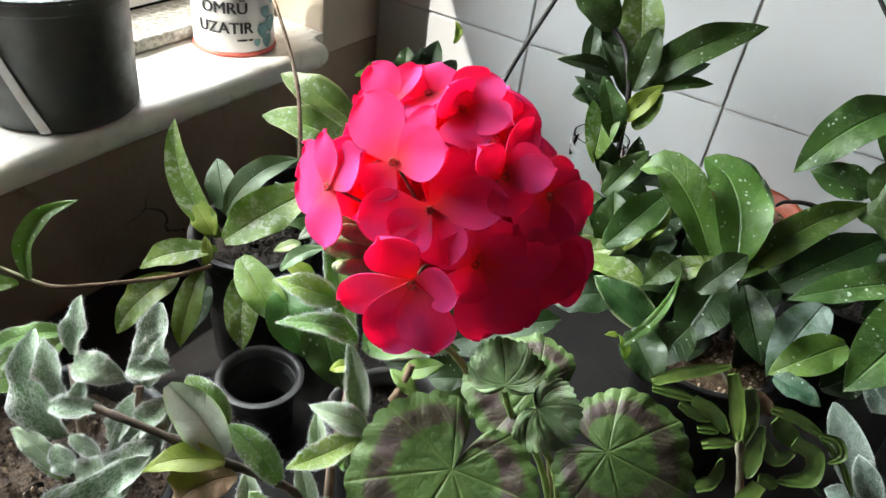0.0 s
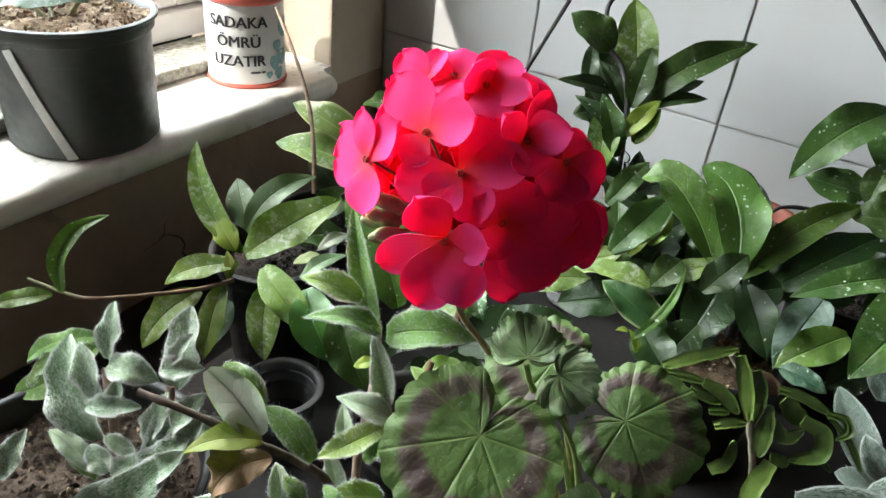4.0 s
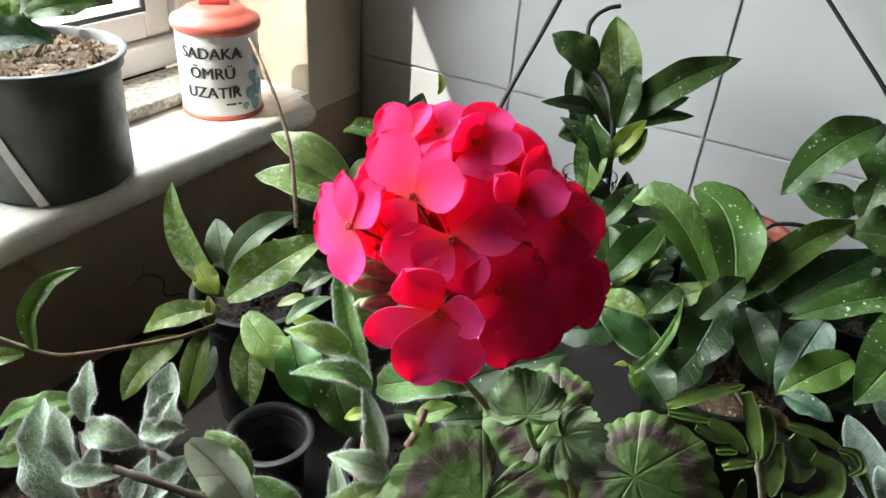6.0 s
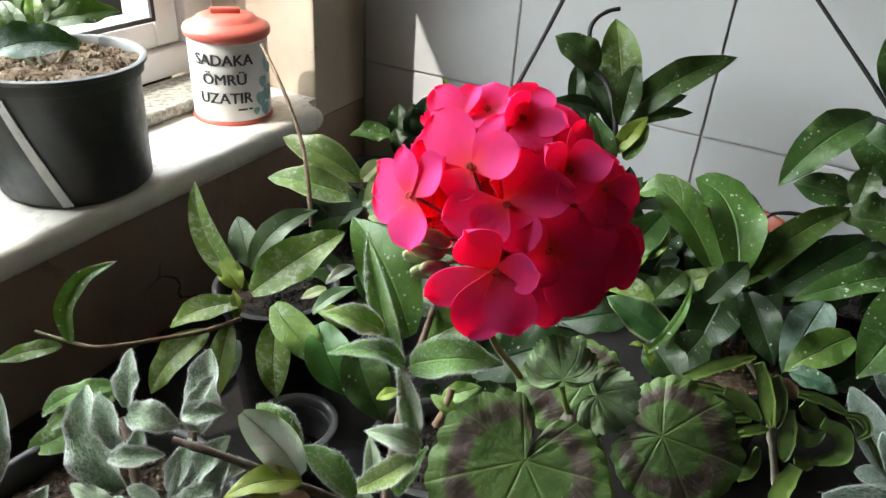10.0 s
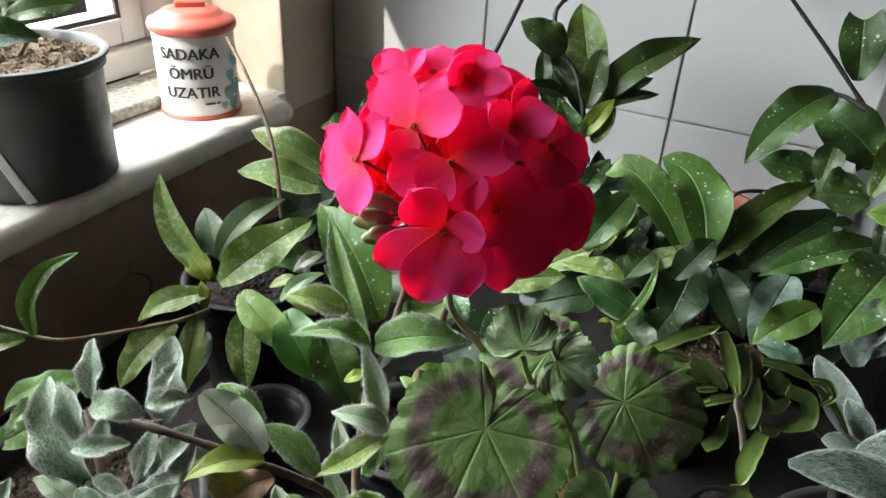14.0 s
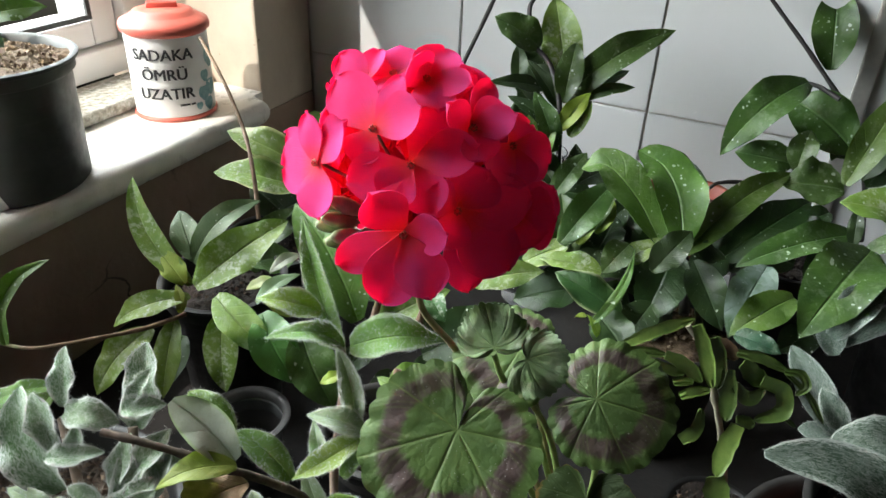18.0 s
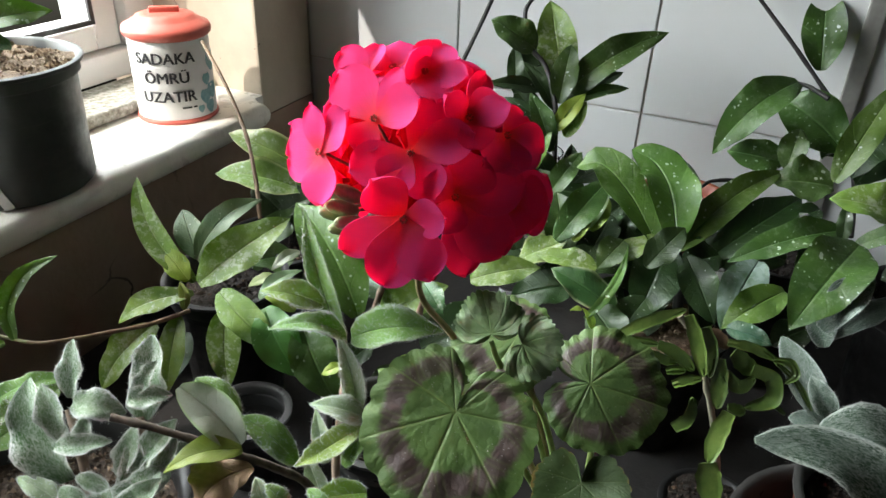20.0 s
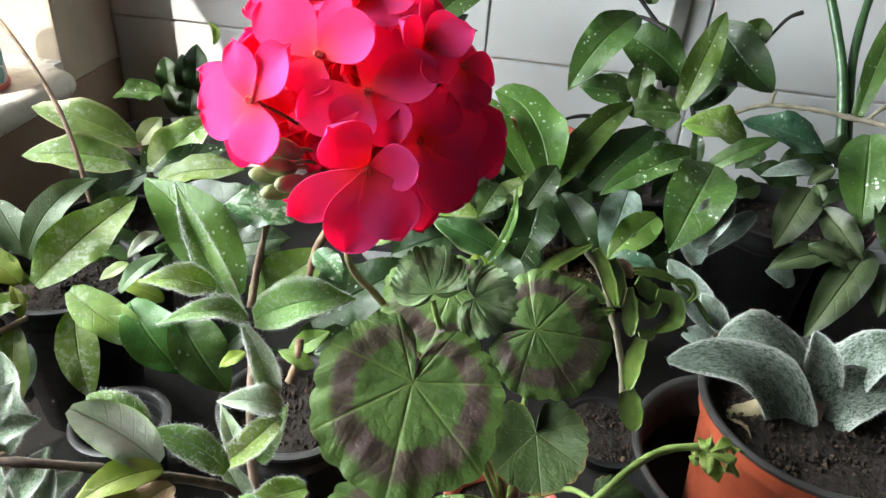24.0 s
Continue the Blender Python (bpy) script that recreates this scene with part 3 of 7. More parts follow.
def blade(name, material, base, tip, normal, width, bend=0.1, side=0.0, shape="hoya", fold=0.34, wave=0.16, curl=0.0, thick=0.0009, n=13, seed=0, line=None):
    """A leaf as a closed thin body from its stalk end to its tip. normal: where its upper face looks. bend: how far it arches to that side,
    side: how far it bows sideways (shares of its length). fold: how much both halves rise from the midrib. curl: turns the tip over.
    line: the midrib itself, where one arch is not enough."""
    base, tip, up = Vector(base), Vector(tip), Vector(normal)
    way = tip - base
    length = way.length
    way.normalize()
    up = (up - way * up.dot(way)).normalized()
    across = way.cross(up)
    rnd = random.Random(seed * 7919 + int(length * 1e5))
    ph = [rnd.uniform(0, 6.28) for _ in range(3)]
    bm = bmesh.new()
    uv = bm.loops.layers.uv.new("leaf")
    cols = (-1.0, -0.8, -0.5, -0.22, 0.0, 0.22, 0.5, 0.8, 1.0)
    tops, bots, co = [], [], {}
    path = spline(line, 8) if line else None
    for i in range(n):
        u = i / (n - 1)
        arch = 4 * u * (1 - u)
        mid = base + way * length * u + up * length * bend * arch + across * length * side * arch
        if curl:
            k = max(0.0, u - 0.6) / 0.4
            mid -= up * length * curl * k * k
        if path:
            q = u * (len(path) - 1)
            j = min(int(q), len(path) - 2)
            mid = path[j].lerp(path[j + 1], q - j)
            way = (path[j + 1] - path[j]).normalized()
            across = way.cross(Vector(normal)).normalized()
            up = across.cross(way)
        w = width * 0.5 * max(0.02, SHAPES[shape](u))
        a, b = [], []
        for v in cols:
            ripple = 1.3 * wave * w * (math.sin(u * 9 + ph[0] + (1.5 if v > 0 else 0)) * abs(v) ** 2 + 0.5 * math.sin(u * 19 + ph[1] + v * 2) * abs(v) ** 2)
            p = mid + across * w * v * (1 - 0.18 * fold * abs(v)) + up * (fold * w * abs(v) ** 1.25 + ripple)
            t = thick * (1 - 0.75 * abs(v) ** 3)
            a.append(bm.verts.new(p + up * t))
            b.append(bm.verts.new(p - up * t))
            co[a[-1]] = co[b[-1]] = (u, v * 0.5 + 0.5)
        tops.append(a)
        bots.append(b)
    m = len(cols)
    for i in range(n - 1):
        for k in range(m - 1):
            bm.faces.new((tops[i][k], tops[i + 1][k], tops[i + 1][k + 1], tops[i][k + 1]))
            bm.faces.new((bots[i][k], bots[i][k + 1], bots[i + 1][k + 1], bots[i + 1][k]))
        bm.faces.new((tops[i][0], bots[i][0], bots[i + 1][0], tops[i + 1][0]))
        bm.faces.new((tops[i][-1], tops[i + 1][-1], bots[i + 1][-1], bots[i][-1]))
    for i in (0, -1):
        for k in range(m - 1):
            q = (tops[i][k], tops[i][k + 1], bots[i][k + 1], bots[i][k])
            bm.faces.new(q if i == 0 else q[::-1])
    bmesh.ops.recalc_face_normals(bm, faces=bm.faces)
    for f in bm.faces:
        for loop in f.loops:
            loop[uv].uv = co[loop.vert]
    return part(name, bm, material)


LEAF_COUNT = [0]


def leaf(thing, material, base, tip, normal, width, bend=0.1, side=0.0, name="leaf", hairs=0, **more):
    LEAF_COUNT[0] += 1
    ob = under(blade(name, material, base, tip, normal, width, bend, side, seed=LEAF_COUNT[0], **more), thing)
    if hairs:
        fuzz(ob, hairs // 2 if material.startswith("felt") else hairs, 0.0027 if material.startswith("felt") else 0.0023)
    return ob


def fuzz(leaf_ob, count, length=0.0038):
    """Fine white hairs on a felted leaf, thickest at its margins."""
    rnd = random.Random(count + LEAF_COUNT[0] * 31)
    me = leaf_ob.data
    polys = list(me.polygons)
    weights = [p.area * ((20.0 if length > 0.0025 else 5.0) if abs(sum(me.uv_layers[0].data[k].uv[1] for k in p.loop_indices) / len(p.loop_indices) - 0.5) > 0.4 else 1.0) for p in polys]
    verts, faces = [], []
    for p in rnd.choices(polys, weights, k=count * 3):
        c = [me.vertices[k].co for k in p.vertices]
        g, h = rnd.random(), rnd.random()
        at = c[0].lerp(c[1], g).lerp(c[-1].lerp(c[2], g), h)
        lie = Vector((rnd.gauss(0, 1), rnd.gauss(0, 1), rnd.gauss(0, 1)))
        go = (p.normal * rnd.uniform(0.1, 0.5) + lie * 0.6).normalized() * length * rnd.uniform(0.4, 1.25)
        thin = go.orthogonal().normalized() * 0.00005
        bow = lie.normalized() * length * 0.18
        k = len(verts)
        verts += [at - thin, at + thin, at + go * 0.55 + bow + thin * 0.7, at + go * 0.55 + bow - thin * 0.7, at + go]
        faces += [(k, k + 1, k + 2, k + 3), (k + 3, k + 2, k + 4)]
    mesh = bpy.data.meshes.new("fuzz")
    mesh.from_pydata([tuple(v) for v in verts], [], faces)
    mesh.materials.append(M["hair"])
    ob = new("fuzz", mesh)
    ob.parent = leaf_ob
    return tagged(ob, "fine white hairs", kind="stuff")


def zonal_leaf(thing, center, outward, normal, radius, cup=0.15, ruffle=0.1, material="zonal", seed=0, stretch=1.0, gap=0.28, pucker=1.0):
    """A round pelargonium leaf, scalloped, with a notch at its stalk. outward: from the notch to the far edge."""
    up = Vector(normal).normalized()
    out = Vector(outward)
    out = (out - up * out.dot(up)).normalized()
    right = out.cross(up)
    rnd = random.Random(seed)
    ph = rnd.uniform(0, 6.28)
    bm = bmesh.new()
    uv = bm.loops.layers.uv.new("leaf")
    na, nr = 196, 14
    co, rows = {}, []
    c = Vector(center)
    for j in range(nr + 1):
        q = (j / nr) ** 0.85
        row = []
        for i in range(na + 1):
            s = i / na * 2 - 1
            a = s * (math.pi - gap * (0.25 + 0.75 * q * q))
            th = s * math.pi * 3.5
            uneven = noise.noise(Vector((a * 1.7, 3.0, seed)))
            lobe = 0.94 + 0.05 * abs(math.cos(th)) + 0.035 * uneven
            tooth = abs(math.sin(th * 3.5 + 0.5 * math.sin(th + seed))) ** 0.75
            scal = (0.1 if pucker > 1.5 else 0.055) * (0.7 + 0.6 * noise.noise(Vector((a * 2.5, 9.0, seed)))) * tooth * q**8
            notch = 0.14 + 0.86 * math.sqrt(max(0.0, 1 - (max(0.0, abs(s) - 0.76) / 0.24) ** 1.9))
            r = radius * q * (lobe * (0.35 + 0.65 * q) + 0.55 * (1 - q)) * notch * (0.7 + 0.41 * math.cos(a / 2) ** 2) + radius * scal
            rib = math.exp(-(math.sin(th) / (0.16 + 0.1 * q)) ** 2)
            pleat = -math.cos(th * 7.0) * q**6 * (1 - 0.4 * rib)
            z = radius * (cup * q * q - 0.026 * pucker * rib * q * (1.1 - q * 0.8) + 0.008 * pleat + ruffle * q**3 * (math.sin(a * 3 + ph) + 0.6 * math.sin(a * 7 + 2 * ph)))
            z += radius * pucker * (0.03 * q * noise.noise(Vector((a * 4, q * 6, seed))) + 0.018 * q * noise.noise(Vector((math.cos(a) * r, math.sin(a) * r, seed)) * (5.5 / radius)))
            z -= radius * 0.07 * max(0.0, q - 0.8) * 5 * (0.5 + 0.5 * uneven)
            p = c + (out * math.cos(a) * stretch + right * math.sin(a)) * r + up * z
            t = bm.verts.new(p + up * 0.0004)
            b = bm.verts.new(p - up * 0.0004)
            co[t] = co[b] = (i / na, q)
            row.append((t, b))
        rows.append(row)
    for j in range(nr):
        for i in range(na):
            a, b, d, e = rows[j][i], rows[j][i + 1], rows[j + 1][i + 1], rows[j + 1][i]
            bm.faces.new((a[0], e[0], d[0], b[0]))
            bm.faces.new((a[1], b[1], d[1], e[1]))
            if j == nr - 1:
                bm.faces.new((e[0], e[1], d[1], d[0]))
    bmesh.ops.recalc_face_normals(bm, faces=bm.faces)
    for f in bm.faces:
        for loop in f.loops:
            loop[uv].uv = co[loop.vert]
    return under(part("leaf", bm, material), thing)


def crumbs(parent, material, radius, z, count, size, seed, name="loose_soil"):
    """Loose lumps on the soil of a pot."""
    rnd = random.Random(seed)
    verts, faces = [], []
    for _ in range(count):
        a, r = rnd.uniform(0, 6.2832), radius * math.sqrt(rnd.random())
        s = size * rnd.uniform(0.4, 1.5)
        at = Vector((r * math.cos(a), r * math.sin(a), z + s * 0.25))
        k = len(verts)
        for x, y, h in ((1, 0, 0), (-1, 0, 0), (0, 1, 0), (0, -1, 0), (0, 0, 1), (0, 0, -1)):
            verts.append(at + Vector((x, y, h)) * s * rnd.uniform(0.5, 1.0) + Vector((rnd.uniform(-1, 1), rnd.uniform(-1, 1), rnd.uniform(-1, 1))) * s * 0.3)
        faces += [(k + i, k + j, k + h) for i, j, h in ((0, 2, 4), (2, 1, 4), (1, 3, 4), (3, 0, 4), (2, 0, 5), (1, 2, 5), (3, 1, 5), (0, 3, 5))]
    mesh = bpy.data.meshes.new(name)
    mesh.from_pydata([tuple(v) for v in verts], [], faces)
    mesh.materials.append(M[material])
    ob = new(name, mesh)
    ob.parent = parent
    return tagged(ob, kind="stuff")


def pot(name, place, radius, height, label, wall="black_plastic", rim=None, soil="soil", fill=0.88, taper=0.76, group="plant pots", lumps=160, open_rim=0.004):
    """A plant pot with a rolled rim, soil and loose lumps; its plant is a thing of its own."""
    thing = empty(name, place, label, "plant pot", group)
    bm = bmesh.new()
    r1, h, w = radius, height, 0.0022
    r0 = radius * taper
    lip = h * 0.14
    lathe(bm, [(0.0005, 0.001), (r0 - 0.004, 0.0), (r0, 0.004), (r1 - 0.006, h - lip), (r1 - 0.0045, h - lip + 0.001), (r1 - 0.002, h - lip + 0.003), (r1 - 0.002, h - 0.006)])
    part("wall", bm, wall, thing)
    bm = bmesh.new()
    lathe(bm, [(r1 - 0.002, h - 0.006), (r1 + open_rim * 0.5, h - 0.004), (r1 + open_rim * 0.6, h - 0.001), (r1 - 0.001, h), (r1 - w - 0.002, h - 0.002), (r1 - w - min(0.006, r1 * 0.06), h - lip), (r0 + (r1 - r0 - 0.006) * 0.57 - 0.0035, h * 0.5)])
    part("rim", bm, rim or wall, thing)
    if fill:
        bm = bmesh.new()
        rs = r0 + (r1 - r0) * fill - 0.003
        rings = lathe(bm, [(rs * q, h * fill) for q in (1.0, 0.85, 0.65, 0.45, 0.25, 0.05)], 40)
        for v in bm.verts:
            v.co.z += 0.006 * noise.noise(Vector((v.co.x, v.co.y, place[0])) * 60) + 0.003 * noise.noise(Vector((v.co.x, v.co.y, place[1])) * 170)
        part("soil", bm, soil, thing, "crumbly potting soil")
        if lumps:
            crumbs(thing, {"dry_soil": "dry_crumb", "brown_soil": "brown_crumb"}.get(soil, "crumb"), rs * 0.95, h * fill, lumps * 2, 0.0022, int(radius * 1e4) + lumps)
    return thing

# ---- the corner of the room ----
SILL = 0.215      # top of the window sill
TABLE = 0.02      # top of the counter
FLOOR, CEILING = -0.83, 1.75
GLASS = -0.2      # plane of the window
JAMB = -0.118     # near side of the window's reveal
OPEN = -1.16      # far side of it
# unseen head of the window, set low to keep sun off the tiles
HEAD = 0.96


def slab(name, lo, hi, material, label, category, bevel=0.0):
    bm = bmesh.new()
    box(bm, lo, hi, bevel)
    return tagged(part(name, bm, material, None, smooth=False), label, category, kind="structure")


slab("floor", (-0.3, -2.75, FLOOR - 0.1), (2.75, 0.15, FLOOR), "floor_gap_shade", "floor under the pots, darkened for the shade between them", "floor")
slab("ceiling", (-0.3, -2.75, CEILING), (2.75, 0.15, CEILING + 0.1), "room_paint", "plain painted ceiling", "ceiling")
slab("wall_east", (2.6, -2.65, FLOOR), (2.75, 0.0, CEILING), "room_paint", "plain painted wall", "wall")
# the south wall leaves an unseen opening round the added fill lamp
slab("wall_south_low", (0.0, -2.75, FLOOR), (2.6, -2.6, 0.4), "room_paint", "plain painted wall below an unseen opening", "wall")
slab("wall_south_high", (0.0, -2.75, 1.6), (2.6, -2.6, CEILING), "room_paint", "plain painted wall above an unseen opening", "wall")
slab("wall_south_side", (0.0, -2.75, 0.4), (2.1, -2.6, 1.6), "room_paint", "plain painted wall beside an unseen opening", "wall")

# window wall: plaster below, beside and above the opening, with a deep reveal
slab("wall_window_low", (-0.27, -2.75, FLOOR), (0.0, 0.0, SILL - 0.032), "plaster", "stained grey-brown plaster wall under the window sill, partly darkened for shade", "wall")
slab("wall_window_end", (-0.27, JAMB, SILL - 0.032), (0.0, 0.0, CEILING), "beige_paint", "stained beige painted wall at the corner", "wall", 0.004)
slab("wall_window_far", (-0.27, -2.75, SILL - 0.032), (0.0, OPEN, CEILING), "plaster", "plaster wall beside the window", "wall", 0.004)
# out of view; its low edge blocks the high sun
slab("wall_window_top", (-0.27, OPEN, HEAD), (0.0, JAMB, CEILING), "plaster", "unseen plaster wall above the window, low enough to cut the sun", "wall", 0.004)


def window():
    thing = empty("window_1", (GLASS, (JAMB + OPEN) / 2, SILL), "white window frame with a black gasket and bright clear panes", "window")
    thing["kind"] = "structure"
    z0, z1 = SILL + 0.016, HEAD
    for name, lo, hi in (
        ("window_frame", (-0.26, OPEN, z0), (-0.17, JAMB, z0 + 0.035)),
        ("window_frame", (-0.26, OPEN, z1 - 0.05), (-0.17, JAMB, z1)),
        ("window_frame", (-0.26, JAMB - 0.05, z0 + 0.035), (-0.17, JAMB, z1 - 0.05)),
        ("window_frame", (-0.26, OPEN, z0 + 0.035), (-0.17, OPEN + 0.05, z1 - 0.05)),
        ("sash", (-0.245, JAMB - 0.09, z0 + 0.037), (-0.185, JAMB - 0.052, z1 - 0.052)),
        ("sash", (-0.245, -0.698, z0 + 0.037), (-0.185, JAMB - 0.09, z0 + 0.07)),
        # unseen post, added and widened to cast shade on the sill's left
        ("mullion", (-0.255, -0.84, z0 + 0.037), (-0.175, -0.7, z1 - 0.052)),
    ):
        bm = bmesh.new()
        under(part(name, box(bm, lo, hi, 0.004), "white_frame", None, smooth=False), thing)
    for y0, y1, zl in ((-0.698, JAMB - 0.091, z0 + 0.071), (OPEN + 0.052, -0.842, z0 + 0.04)):
        bm = bmesh.new()
        for lo, hi in (((-0.186, y0, zl), (-0.1815, y1, zl + 0.006)), ((-0.186, y0, zl + 0.006), (-0.1815, y0 + 0.006, z1 - 0.06)), ((-0.186, y1 - 0.006, zl + 0.006), (-0.1815, y1, z1 - 0.06))):
            box(bm, lo, hi)
        under(part("gasket", bm, "gasket", None, "black rubber gasket", smooth=False), thing)
        bm = bmesh.new()
        box(bm, (-0.214, y0, zl), (-0.21, y1, z1 - 0.055))
        pane = under(part("pane", bm, "glass", None, smooth=False), thing)
        pane.visible_shadow = False
    bm = bmesh.new()
    box(bm, (-0.165, OPEN + 0.003, SILL + 0.002), (-0.083, JAMB - 0.003, SILL + 0.017), 0.003)
    under(part("stone_strip", bm, "stone", None, "speckled grey stone strip"), thing)


window()


def sill():
    """A marble slab with a rounded nose and rounded ears that run past the reveal."""
    bm = bmesh.new()
    x0, x1, y0, y1, zt, zb, r = -0.17, 0.034, OPEN - 0.02, -0.136, SILL, SILL - 0.03, 0.016
    outline = [(0.0025, y0), (x1 - r, y0)]
    for k in range(7):
        a = -math.pi / 2 + k / 6 * math.pi / 2
        outline.append((x1 - r + r * math.cos(a), y0 + r + r * math.sin(a)))
    for k in range(7):
        a = k / 6 * math.pi / 2
        outline.append((x1 - r + r * math.cos(a), y1 - r + r * math.sin(a)))
    outline += [(0.0025, y1), (0.0025, JAMB - 0.002), (x0, JAMB - 0.002), (x0, OPEN + 0.002), (0.0025, OPEN + 0.002)]
    rows = []
    for k in range(13):
        a = -math.pi / 2 + math.pi * k / 12
        z, inset = (zb + zt) / 2 + 0.015 * math.sin(a), 0.012 * (1 - math.cos(a))
        rows.append([bm.verts.new((x - (inset if x > 0.004 else 0), y - (inset if y > y1 - r and x > 0.004 else 0), z)) for x, y in outline])
    n = len(outline)
    for a, b in zip(rows, rows[1:]):
        for k in range(n):
            bm.faces.new((a[k], a[(k + 1) % n], b[(k + 1) % n], b[k]))
    bm.faces.new(rows[0][::-1])
    bm.faces.new(rows[-1])
    ob = part("window_sill", bm, "marble", None)
    for f in ob.data.polygons:
        f.use_smooth = len(f.vertices) == 4
    return tagged(ob, "veined cream marble window sill with a rounded edge", "window sill", kind="structure")


sill()

# tiled wall: glazed tiles proud of recessed grout
slab("wall_tiled", (-0.27, 0.004, FLOOR), (2.75, 0.15, CEILING), "grout", "white glazed tile wall with dark grout", "wall")
TILED = bpy.data.objects["wall_tiled"]
TW, TH, JOINT, TX, TZ = 0.25, 0.19, 0.0024, 0.2335, 0.24


def tile_mesh(w, h):
    bm = bmesh.new()
    box(bm, (0, -0.0005, 0), (w, 0.0045, h))
    front = [v for v in bm.verts if v.co.y < 0]
    bmesh.ops.bevel(bm, geom=[e for e in bm.edges if e.verts[0] in front and e.verts[1] in front], offset=0.0012, segments=2, affect="EDGES")
    me = bpy.data.meshes.new("tile")
    bm.to_mesh(me)
    bm.free()
    me.materials.append(M["tile"])
    return me


def tiles():
    rnd = random.Random(5)
    full, cache = tile_mesh(TW - JOINT, TH - JOINT), {}
    for i in range(-1, 10):
        for j in range(-2, 8):
            x0, x1 = max(0.0, TX + i * TW), TX + (i + 1) * TW
            z0, z1 = max(FLOOR, TZ + j * TH), min(CEILING, TZ + (j + 1) * TH)
            key = (round(x1 - x0, 4), round(z1 - z0, 4))
            me = full if key == (TW, TH) else cache.setdefault(key, tile_mesh(x1 - x0 - JOINT, z1 - z0 - JOINT))
            ob = new("tile", me)
            ob.parent = TILED
            ob.location = (x0 + JOINT / 2, 0.0006 + rnd.uniform(-0.0004, 0.0004), z0 + JOINT / 2)
            ob.rotation_euler = (rnd.uniform(-0.002, 0.002), 0, rnd.uniform(-0.002, 0.002))


slab("trim", (0.69, -0.007, FLOOR), (0.708, 0.0005, CEILING), "trim", "narrow grey metal strip down the tiled wall", "trim", 0.002)


# counter under the plants, its colour blackened for the shade between pots
def counter():
    thing = empty("counter", (0.7, -0.57, FLOOR), "dark worn counter that carries the flower pots, blackened for shade between them", "counter")
    bm = bmesh.new()
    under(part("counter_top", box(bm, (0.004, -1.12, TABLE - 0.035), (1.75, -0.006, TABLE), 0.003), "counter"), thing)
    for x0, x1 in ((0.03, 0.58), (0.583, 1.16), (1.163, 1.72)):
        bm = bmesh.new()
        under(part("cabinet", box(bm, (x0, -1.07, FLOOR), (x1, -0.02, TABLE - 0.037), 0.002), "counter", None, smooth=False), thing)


counter()

# ---- silver velvet plants in the black pot under the window ----

velvet = empty("velvet_plant", (0.262, -0.665, 0.130), "silver-haired velvet plant with folded felted leaves", "potted plant", "velvet plants")
leaf(velvet, "felt", (0.242, -0.647, 0.196), (0.234, -0.629, 0.230), (0.27, -0.62, 0.74), 0.0168, 0.1, 0.04, shape='felt', fold=0.50, wave=0.3, hairs=700)
leaf(velvet, "felt", (0.258, -0.674, 0.152), (0.217, -0.655, 0.209), (0.24, -0.54, 0.81), 0.0332, 0.12, -0.08, shape='felt', fold=0.45, wave=0.3, hairs=1100)
leaf(velvet, "felt", (0.256, -0.668, 0.182), (0.233, -0.658, 0.213), (0.26, -0.58, 0.77), 0.0191, 0.1, 0.04, shape='felt', fold=0.70, wave=0.3, hairs=800)
leaf(velvet, "felt", (0.250, -0.652, 0.198), (0.283, -0.640, 0.194), (0.20, -0.45, 0.87), 0.0236, 0.28, 0.04, shape='felt', fold=0.50, wave=0.3, hairs=900)
leaf(velvet, "felt", (0.258, -0.676, 0.184), (0.289, -0.659, 0.188), (0.22, -0.50, 0.84), 0.0160, 0.1, 0.04, shape='felt', fold=0.80, wave=0.3, hairs=800)
leaf(velvet, "felt", (0.276, -0.665, 0.188), (0.269, -0.660, 0.202), (0.27, -0.62, 0.74), 0.0132, 0.1, 0.04, shape='felt', fold=0.80, wave=0.3, hairs=500)
leaf(velvet, "felt", (0.287, -0.630, 0.183), (0.279, -0.603, 0.232), (0.27, -0.62, 0.74), 0.0272, 0.08, 0.04, shape='felt', fold=0.40, wave=0.3, hairs=1000)
leaf(velvet, "felt", (0.285, -0.637, 0.203), (0.309, -0.623, 0.207), (0.24, -0.54, 0.81), 0.0178, 0.15, 0.04, shape='felt', fold=0.80, wave=0.3, hairs=800)
leaf(velvet, "felt", (0.290, -0.633, 0.209), (0.296, -0.618, 0.227), (0.27, -0.62, 0.74), 0.0128, 0.1, 0.04, shape='felt', fold=0.80, wave=0.3, hairs=500)
leaf(velvet, "hairy", (0.229, -0.639, 0.202), (0.187, -0.672, 0.180), (0.20, -0.45, 0.87), 0.0163, 0.16, 0.04, shape='felt', fold=0.35, wave=0.3, hairs=420)
leaf(velvet, "hairy", (0.219, -0.655, 0.192), (0.196, -0.680, 0.168), (0.20, -0.45, 0.87), 0.0147, 0.16, 0.04, shape='felt', fold=0.35, wave=0.3, hairs=420)
leaf(velvet, "felt", (0.294, -0.663, 0.163), (0.296, -0.643, 0.193), (0.27, -0.62, 0.74), 0.0163, 0.1, 0.04, shape='felt', fold=0.50, wave=0.3, hairs=700)
leaf(velvet, "felt", (0.296, -0.662, 0.160), (0.317, -0.630, 0.195), (0.24, -0.54, 0.81), 0.0206, 0.1, 0.04, shape='felt', fold=0.45, wave=0.3, hairs=900)
leaf(velvet, "felt", (0.306, -0.648, 0.162), (0.331, -0.628, 0.177), (0.20, -0.45, 0.87), 0.0173, 0.1, 0.04, shape='felt', fold=0.50, wave=0.3, hairs=600)
